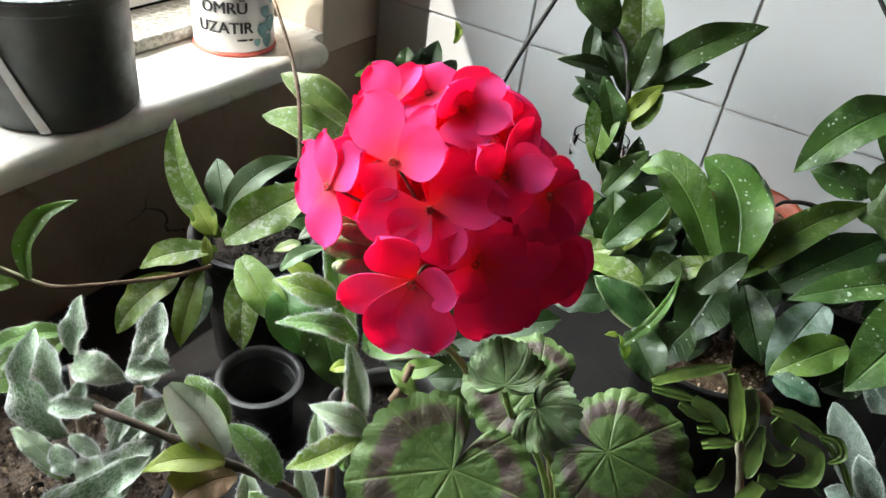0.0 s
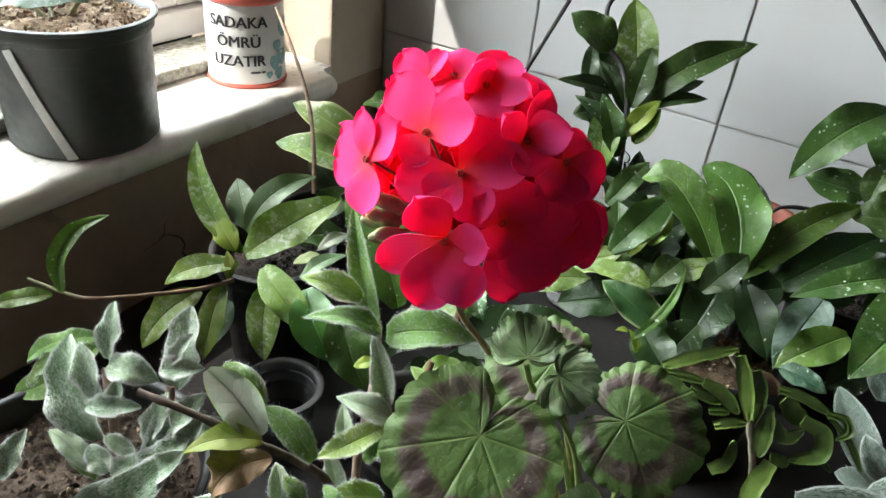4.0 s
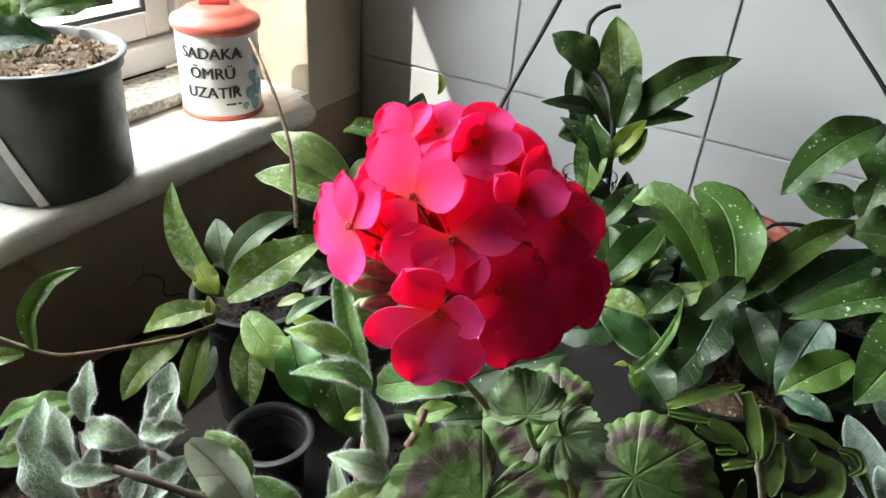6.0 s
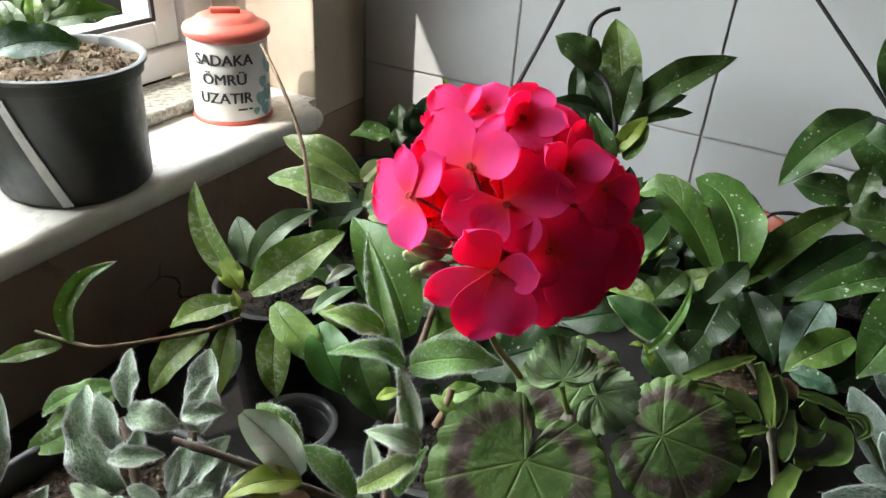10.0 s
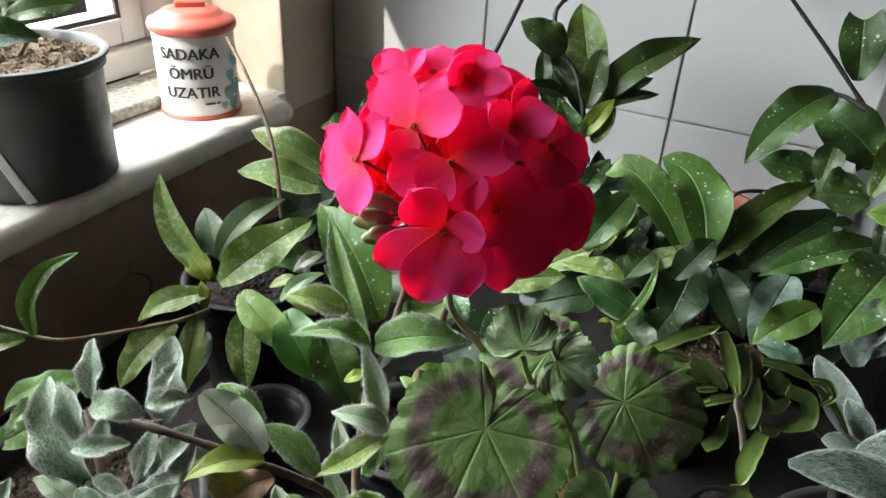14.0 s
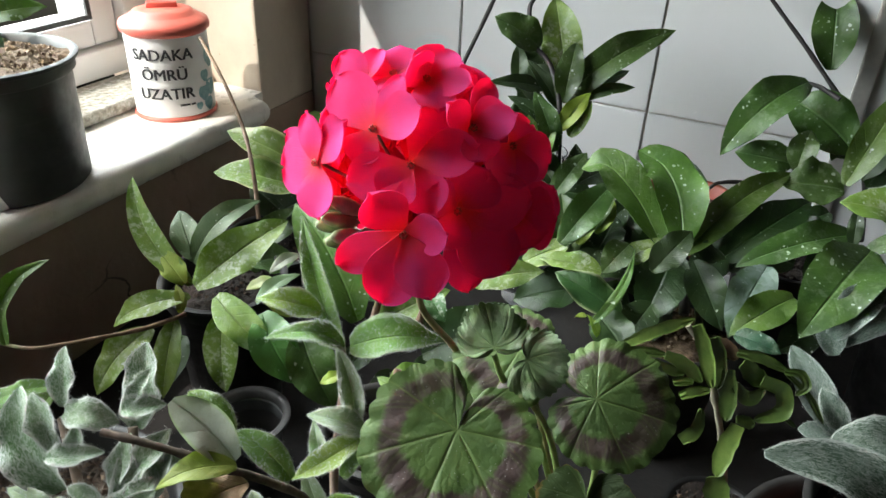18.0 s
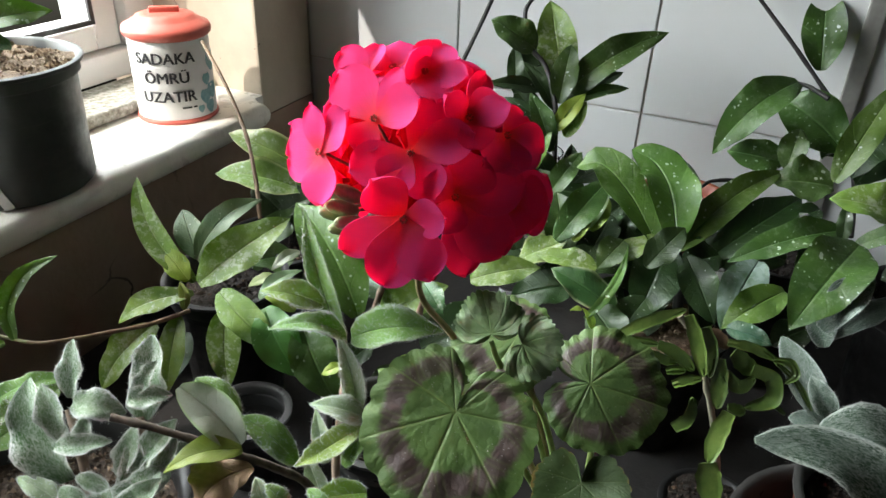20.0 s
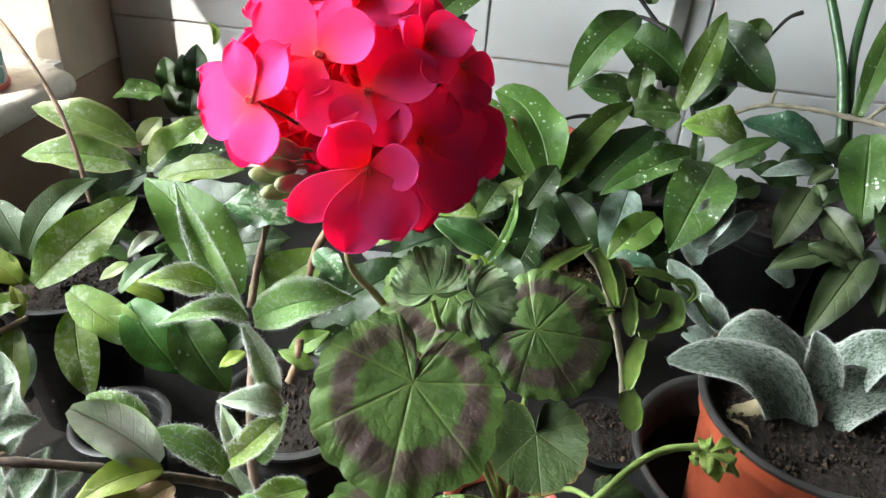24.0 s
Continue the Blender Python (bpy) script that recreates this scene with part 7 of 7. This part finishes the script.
def floret(head, place, out, roll, seed, size=1.0, cup=20.0, inner=False):
    """Five petals round a small eye with anthers, on a thin stalk to the head's middle."""
    rnd = random.Random(seed)
    out = Vector(out).normalized()
    thing = new("floret")
    thing.parent = head
    turn = out.to_track_quat("Z", "Y").to_matrix().to_4x4() @ pose(0, 0, 0, 0, 0, roll)
    thing.matrix_basis = Matrix.Translation(Vector(place) - Vector(head.location)) @ turn
    for k in range(5):
        ob = new("petal", rnd.choice(INNER_PETALS if inner else PETALS))
        ob.parent = thing
        a = (0, 68, 146, 214, 292)[k] + rnd.uniform(-6, 6)
        tilt = cup + rnd.uniform(-9, 9) - (8 if k in (2, 3) else 0)
        s = size * rnd.uniform(0.93, 1.08)
        ob.matrix_basis = pose(0, 0, 0.0004 * k, 0, 0, a) @ pose(0.0016, 0, 0, rnd.uniform(-10, 10), -tilt, 0) @ Matrix.Diagonal((s, s * rnd.uniform(0.92, 1.12), s, 1))
    bm = bmesh.new()
    for k in range(6):
        a = k * 1.047
        tube(bm, [Vector((0.0006 * math.cos(a), 0.0006 * math.sin(a), -0.001)), Vector((0.0016 * math.cos(a), 0.0016 * math.sin(a), 0.0045)), Vector((0.0022 * math.cos(a), 0.0022 * math.sin(a), 0.006))], 0.0003, 0.0006, 5)
    ob = part("floret_eye", bm, "anther", thing)
    return thing


head = empty("flower_head", HEAD_CENTRE, "round cerise pink and red pelargonium flower head of many florets", "flower")


def petal_at(thing, centre, tip, normal, width, seed, inner=False, lift=0.0):
    """One petal from a floret's eye to a given tip."""
    rnd = random.Random(seed)
    x = Vector(tip) - Vector(centre)
    length = x.length
    x.normalize()
    z = Vector(normal)
    z = (z - x * z.dot(x)).normalized()
    y = z.cross(x)
    ob = new("petal", rnd.choice(INNER_PETALS if inner else PETALS))
    ob.parent = thing
    m = Matrix((x * length / 0.0262, y * width / 0.0242, z)).transposed().to_4x4()
    ob.matrix_basis = Matrix.Translation(Vector(centre) - HEAD_CENTRE + z * lift) @ m
    return ob


def open_floret(centre, *petals):
    """A floret whose petals are given as tip, upper side and width."""
    thing = new("floret")
    thing.parent = head
    up = Vector((0, 0, 0))
    for k, (tip, normal, width) in enumerate(petals):
        petal_at(thing, centre, tip, normal, width, k + int(1e4 * width) + int(1e3 * abs(centre[0])), lift=0.0007 * k)
        up += Vector(normal)
    bm = bmesh.new()
    for k in range(7):
        a = k * 0.9
        tube(bm, [Vector((0.0005 * math.cos(a), 0.0005 * math.sin(a), -0.001)), Vector((0.0013 * math.cos(a), 0.0013 * math.sin(a), 0.004)), Vector((0.0019 * math.cos(a), 0.0019 * math.sin(a), 0.0055))], 0.0003, 0.0006, 5)
    eye = part("floret_eye", bm, "anther", thing)
    eye.matrix_basis = Matrix.Translation(Vector(centre) - HEAD_CENTRE) @ up.to_track_quat("Z", "Y").to_matrix().to_4x4() @ Matrix.Scale(0.7, 4)
    bm = bmesh.new()
    root = HEAD_CENTRE + Vector((0, 0, -0.03))
    tube(bm, spline([root, root.lerp(Vector(centre), 0.55) + Vector((0, 0, 0.004)), Vector(centre)], 5), 0.0008, 0.0006, 6)
    under(part("pedicel", bm, "stalk_brown"), head)
    return thing


# open florets
open_floret((0.4600, -0.6559, 0.4208), ((0.435, -0.644, 0.424), (-0.50, -0.79, 0.36), 0.0132), ((0.436, -0.650, 0.412), (-0.49, -0.82, 0.28), 0.0229), ((0.464, -0.667, 0.403), (-0.32, -0.92, 0.21), 0.0220), ((0.474, -0.656, 0.441), (-0.25, -0.85, 0.46), 0.0161), ((0.453, -0.650, 0.439), (-0.38, -0.81, 0.45), 0.0140))
open_floret((0.4804, -0.6498, 0.4356), ((0.486, -0.639, 0.456), (0.04, -0.68, 0.73), 0.0112), ((0.456, -0.637, 0.449), (-0.14, -0.69, 0.71), 0.0211), ((0.476, -0.658, 0.425), (-0.03, -0.84, 0.55), 0.0163), ((0.498, -0.646, 0.447), (0.12, -0.73, 0.68), 0.0185))
open_floret((0.4960, -0.6511, 0.4262), ((0.500, -0.633, 0.445), (0.34, -0.71, 0.62), 0.0188), ((0.518, -0.642, 0.436), (0.44, -0.74, 0.51), 0.0176), ((0.509, -0.656, 0.412), (0.40, -0.85, 0.35), 0.0172), ((0.476, -0.664, 0.419), (0.17, -0.90, 0.41), 0.0185), ((0.490, -0.660, 0.414), (0.26, -0.89, 0.37), 0.0169))
open_floret((0.4997, -0.6631, 0.4059), ((0.488, -0.669, 0.421), (0.26, -0.95, 0.16), 0.0197), ((0.517, -0.662, 0.409), (0.43, -0.90, 0.08), 0.0166), ((0.474, -0.670, 0.387), (0.18, -0.98, -0.04), 0.0168), ((0.493, -0.667, 0.375), (0.30, -0.95, -0.11), 0.0214), ((0.512, -0.662, 0.381), (0.40, -0.91, -0.07), 0.0211))
open_floret((0.4660, -0.6312, 0.4452), ((0.448, -0.624, 0.454), (-0.36, -0.40, 0.85), 0.0147), ((0.447, -0.628, 0.441), (-0.40, -0.43, 0.81), 0.0134), ((0.462, -0.615, 0.454), (-0.29, -0.34, 0.89), 0.0134))
open_floret((0.4711, -0.6179, 0.4450), ((0.469, -0.611, 0.457), (-0.20, -0.15, 0.97), 0.0209), ((0.458, -0.617, 0.453), (-0.28, -0.20, 0.94), 0.0159), ((0.488, -0.620, 0.455), (-0.07, -0.21, 0.98), 0.0177), ((0.478, -0.640, 0.446), (-0.14, -0.37, 0.92), 0.0174))
open_floret((0.4882, -0.6249, 0.4477), ((0.483, -0.628, 0.458), (0.12, -0.34, 0.93), 0.0205), ((0.485, -0.603, 0.456), (0.15, -0.18, 0.97), 0.0195), ((0.506, -0.621, 0.450), (0.29, -0.30, 0.91), 0.0179), ((0.500, -0.639, 0.442), (0.26, -0.43, 0.86), 0.0176))
open_floret((0.5114, -0.6353, 0.4372), ((0.506, -0.641, 0.449), (0.52, -0.52, 0.68), 0.0121), ((0.523, -0.627, 0.445), (0.62, -0.43, 0.66), 0.0172), ((0.527, -0.628, 0.444), (0.63, -0.44, 0.64), 0.0127), ((0.510, -0.614, 0.451), (0.57, -0.36, 0.74), 0.0105), ((0.520, -0.641, 0.428), (0.63, -0.53, 0.57), 0.0162))
open_floret((0.5212, -0.6181, 0.4268), ((0.524, -0.598, 0.431), (0.66, -0.55, 0.51), 0.0178), ((0.535, -0.602, 0.417), (0.66, -0.55, 0.51), 0.0205), ((0.530, -0.629, 0.415), (0.66, -0.55, 0.51), 0.0197), ((0.520, -0.640, 0.421), (0.66, -0.55, 0.51), 0.0168))
open_floret((0.5117, -0.6464, 0.4108), ((0.522, -0.639, 0.426), (0.68, -0.68, 0.27), 0.0224), ((0.535, -0.624, 0.411), (0.78, -0.60, 0.17), 0.0235), ((0.529, -0.630, 0.380), (0.75, -0.66, -0.03), 0.0248), ((0.515, -0.634, 0.367), (0.69, -0.71, -0.13), 0.0186), ((0.511, -0.653, 0.396), (0.61, -0.79, 0.05), 0.0165), ((0.501, -0.651, 0.418), (0.55, -0.80, 0.23), 0.0163))
open_floret((0.5251, -0.6126, 0.3948), ((0.542, -0.610, 0.397), (0.62, -0.76, 0.18), 0.0274), ((0.536, -0.617, 0.386), (0.62, -0.76, 0.18), 0.0229), ((0.538, -0.605, 0.408), (0.62, -0.76, 0.18), 0.0220), ((0.522, -0.623, 0.380), (0.62, -0.76, 0.18), 0.0206))
rnd_head = random.Random(11)
golden = math.pi * (3 - math.sqrt(5))
for k in range(30):
    z = 1 - 1.55 * (k + 0.5) / 30
    a = golden * k
    r = math.sqrt(max(0, 1 - z * z))
    away = Vector((r * math.cos(a), r * math.sin(a), z))
    if away.dot(Vector((0.37, -0.83, 0.41))) < 0.05 and away.x < 0.5:
        floret(head, HEAD_CENTRE + away * 0.035, away, k * 47, 300 + k, 0.95, 14)
    else:
        # florets deep in the head, coloured as shaded
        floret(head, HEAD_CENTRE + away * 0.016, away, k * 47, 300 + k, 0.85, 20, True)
BUD_SHIFTS = ((-0.018, -0.036, -0.010), (-0.023, -0.032, -0.016), (-0.013, -0.038, -0.015), (-0.016, -0.034, -0.004), (-0.009, -0.037, -0.021), (-0.020, -0.030, -0.023), (-0.026, -0.028, -0.008))
# green calyx stalks and unopened buds under the florets
for k, (dx, dy, dz) in enumerate(BUD_SHIFTS):
    bm = bmesh.new()
    tip = HEAD_CENTRE + Vector((dx, dy, dz))
    root = HEAD_CENTRE + Vector((0, 0, -0.03))
    tube(bm, spline([root, root.lerp(tip, 0.6) + Vector((0, 0, 0.004)), tip], 5), 0.0007, 0.0008, 6)
    bmesh.ops.create_uvsphere(bm, u_segments=8, v_segments=8, radius=0.0043, matrix=Matrix.Translation(tip) @ (tip - root).to_track_quat("Z", "Y").to_matrix().to_4x4() @ Matrix.Diagonal((0.8, 0.8, 2.1, 1)))
    under(part("bud", bm, "bud_green", None, "closed green bud"), head)
FLOWER_STALK.append(tuple(HEAD_CENTRE + Vector((0, 0, -0.036))))
stem(head, "flower_stalk", "stalk_tan", FLOWER_STALK, 0.0021, 0.0017, 0.08)


def bud_cluster():
    """The nodding green bud of the next flower head, in ruffled bracts."""
    c = Vector(BUD)
    rnd = random.Random(3)
    for k in range(9):
        a = k * 2.4
        r = 0.004 + 0.0009 * k
        way = Vector((math.cos(a) * 0.7, math.sin(a) * 0.7, -0.9 + 0.12 * k)).normalized()
        leaf(pel, "young_hairy", c + way * 0.002 + Vector((-0.006, 0, 0.004)), c + way * (0.011 + r * 0.4), (math.cos(a), math.sin(a), 0.5), 0.009, 0.15, 0.0, name="bract", wave=0.5, fold=0.4)


bud_cluster()

# ---- pots on the counter ----
def stand(name, x, y, top, radius, label, **more):
    return pot(name, (x, y, TABLE), radius, top - TABLE, label, **more)


stand("plant_pot", 0.197, -0.44, 0.166, 0.056, "tall black plastic pot of the trailing wax plant", lumps=220)
stand("plant_pot", 0.162, -0.317, 0.135, 0.058, "black plastic pot in the corner")
stand("plant_pot", 0.12, -0.135, 0.145, 0.055, "black plastic pot beside the tiles")
stand("plant_pot", 0.58, -0.29, 0.15, 0.06, "black plastic pot of the broad wax plant", soil="dry_soil")
stand("plant_pot", 0.56, -0.085, 0.185, 0.05, "terracotta-coloured pot standing by the tiles", wall="terracotta_plastic", soil="dry_soil")
stand("plant_pot", 0.67, -0.14, 0.17, 0.056, "black plastic pot of the speckled wax plant")
stand("plant_pot", 0.885, -0.115, 0.15, 0.055, "dark pot with reed-like stems")
stand("plant_pot", 0.8, -0.2, 0.185, 0.06, "black plastic pot of the striped plant")
stand("plant_pot", 0.568, -0.55, 0.105, 0.04, "small red plastic pot of the pelargonium", wall="red_plastic")
stand("plant_pot", 0.655, -0.395, 0.045, 0.04, "black plastic pot of the jointed cactus")
stand("outer_pot", 0.757, -0.455, 0.1, 0.093, "wide black plastic pot holding the terracotta-coloured one", rim="rim_plastic", fill=0, taper=0.95)
stand("plant_pot", 0.262, -0.7, 0.15, 0.088, "wide black pot with dark crumbly soil", lumps=700, fill=0.84, soil="brown_soil")
stand("plant_pot", 0.278, -0.52, 0.098, 0.034, "small empty black nursery pot", rim="rim_plastic", fill=0.3, lumps=30)
stand("plant_pot", 0.415, -0.525, 0.15, 0.048, "clear-rimmed dark cup of the hairy plant", rim="rim_plastic")
stand("plant_pot", 0.475, -0.63, 0.11, 0.04, "small black pot of the woody twig")
pot("plant_pot", (0.772, -0.4735, TABLE), 0.0785, 0.155, "terracotta-coloured plastic pot with a pale scuffed rim", wall="terracotta_plastic", rim="rim_plastic", fill=0.88, lumps=420)


# ---- on the window sill ----
POT_X, POT_Y, POT_R, POT_H = -0.037, -0.457, 0.078, 0.124
sill_pot = pot("plant_pot", (POT_X, POT_Y, SILL), POT_R, POT_H, "dark grey plastic pot with a slanting strip of tape", wall="grey_plastic", soil="dry_soil", taper=0.89, fill=0.93, lumps=420, group="plant pots")


def tape_strip():
    """A strip of grey tape that runs slanting down the wall of the pot."""
    bm = bmesh.new()
    rows = []
    for i in range(15):
        u = i / 14
        z = POT_H * (0.83 - 0.81 * u)
        r = POT_R * 0.89 + (POT_R * 0.11 - 0.006) * z / (POT_H * 0.86) + 0.0004
        mid = radians(-77 + 32 * u)
        row = []
        for v in (-1, 0, 1):
            a = mid + v * 0.062
            row.append(bm.verts.new((r * math.cos(a), r * math.sin(a), z + v * 0.0012)))
        rows.append(row)
    for a, b in zip(rows, rows[1:]):
        for k in range(2):
            bm.faces.new((a[k], b[k], b[k + 1], a[k + 1]))
    bmesh.ops.recalc_face_normals(bm, faces=bm.faces)
    made = bmesh.ops.solidify(bm, geom=list(bm.faces), thickness=-0.0012)
    part("tape", bm, "tape", sill_pot, "strip of pale grey tape")


tape_strip()

CAN_X, CAN_Y, CAN_R, CAN_H = -0.045, -0.226, 0.047, 0.108


def letters(thing, text, size, z, material, turn, radius):
    """Raised print that follows the round wall of the can."""
    curve = bpy.data.curves.new("print", "FONT")
    curve.body, curve.size, curve.align_x, curve.extrude = text, size, "CENTER", 0.0002
    curve.offset = 0.0
    curve.resolution_u = 3
    tmp = bpy.data.objects.new("print", curve)
    scene.collection.objects.link(tmp)
    deps = bpy.context.evaluated_depsgraph_get()
    deps.update()
    me = bpy.data.meshes.new_from_object(tmp.evaluated_get(deps))
    bpy.data.objects.remove(tmp)
    bm = bmesh.new()
    bm.from_mesh(me)
    bmesh.ops.triangulate(bm, faces=bm.faces)
    bmesh.ops.subdivide_edges(bm, edges=[e for e in bm.edges if e.calc_length() > size * 0.4], cuts=2)
    for v in bm.verts:
        a = turn + v.co.x / radius
        r = radius + 0.0003 + v.co.z
        v.co = Vector((r * math.cos(a), r * math.sin(a), z + v.co.y))
    ob = part("lettering", bm, material, thing, "black serif lettering", smooth=False)
    return ob


def money_can():
    thing = empty("money_can", (CAN_X, CAN_Y, SILL), "white round charity can with a red lid and black lettering", "can")
    r, h = CAN_R, CAN_H
    bm = bmesh.new()
    lathe(bm, [(0.0005, 0.003), (r - 0.004, 0.003), (r - 0.001, 0.0045), (r - 0.0005, 0.006), (r - 0.0005, h), (r - 0.003, h)], 64)
    part("body", bm, "can_white", thing)
    bm = bmesh.new()
    lathe(bm, [(r - 0.006, 0.0), (r + 0.0005, 0.0), (r + 0.0015, 0.002), (r + 0.0005, 0.005), (r - 0.0004, 0.0055)], 64)
    part("base_ring", bm, "red_plastic", thing, "red base ring")
    lid = [(r - 0.002, h - 0.012), (r + 0.001, h - 0.009), (r + 0.0032, h - 0.007), (r + 0.0036, h - 0.002), (r + 0.002, h + 0.002), (r - 0.004, h + 0.0045), (r - 0.008, h + 0.0075), (r - 0.012, h + 0.0085), (r - 0.014, h + 0.012), (0.02, h + 0.0145), (0.0005, h + 0.015)]
    bm = bmesh.new()
    lathe(bm, lid, 64)
    lid_ob = part("lid", bm, "red_plastic", thing, "red plastic lid")
    turn = math.atan2(-0.663, 0.634)
    bm = bmesh.new()
    box(bm, (-0.017, -0.004, h + 0.0135), (0.017, 0.004, h + 0.021), 0.002)
    bmesh.ops.rotate(bm, verts=bm.verts, cent=(0, 0, 0), matrix=Matrix.Rotation(turn + math.pi / 2, 3, "Z"))
    part("grip", bm, "red_plastic", lid_ob)
    t = turn - 0.16
    for text, z in (("SADAKA", 0.073), ("\u00d6MR\u00dc", 0.0505), ("UZATIR", 0.028)):
        for shift, lift in ((-0.011, 0.0), (0.0, 0.00012), (0.011, 0.00006)):
            letters(thing, text, 0.0182, z, "ink", t + shift, r + lift)
    # a line of small print and the pale teal drawing, as plain shapes
    for k, (a0, a1, z, dz) in enumerate(((0.12, 0.36, 0.019, 0.0022), (0.40, 0.50, 0.019, 0.0022))):
        bm = bmesh.new()
        rows = [[bm.verts.new(((r + 0.0002) * math.cos(turn + a), (r + 0.0002) * math.sin(turn + a), z + d)) for d in (0, dz)] for a in (a0 + (a1 - a0) * i / 6 for i in range(7))]
        for p, q in zip(rows, rows[1:]):
            bm.faces.new((p[0], q[0], q[1], p[1]))
        bmesh.ops.recalc_face_normals(bm, faces=bm.faces)
        part("small_print", bm, "ink", thing, "line of unreadable small print", smooth=False)
    for a, z, s in ((0.62, 0.016, 0.0045), (0.82, 0.03, 0.009), (0.95, 0.016, 0.008), (0.9, 0.05, 0.007), (1.1, 0.035, 0.010), (1.2, 0.07, 0.012)):
        bm = bmesh.new()
        ring = [bm.verts.new(((r + 0.0002) * math.cos(turn + a + s * math.cos(q) / r), (r + 0.0002) * math.sin(turn + a + s * math.cos(q) / r), z + s * math.sin(q) * (1 + 0.2 * math.sin(3 * q)))) for q in (k * 6.2832 / 14 for k in range(14))]
        bm.faces.new(ring)
        part("drawing", bm, "teal", thing, "pale teal printed drawing", smooth=False)


money_can()


# ---- ribbed clear bottle ----
def bottle():
    thing = empty("bottle", (0.395, -0.131, TABLE), "ribbed clear plastic bottle holding the cutting", "bottle")
    bm = bmesh.new()
    prof = [(0.0005, 0.002), (0.026, 0.0), (0.03, 0.004)]
    for k in range(8):
        z = 0.014 + k * 0.021
        prof += [(0.0305, z), (0.0285, z + 0.005), (0.0285, z + 0.010), (0.0305, z + 0.015)]
    prof += [(0.031, 0.185), (0.03, 0.2), (0.0285, 0.2), (0.0285, 0.19)]
    lathe(bm, prof, 40)
    part("wall", bm, "clear", thing, "ribbed clear plastic")


bottle()
tiles()
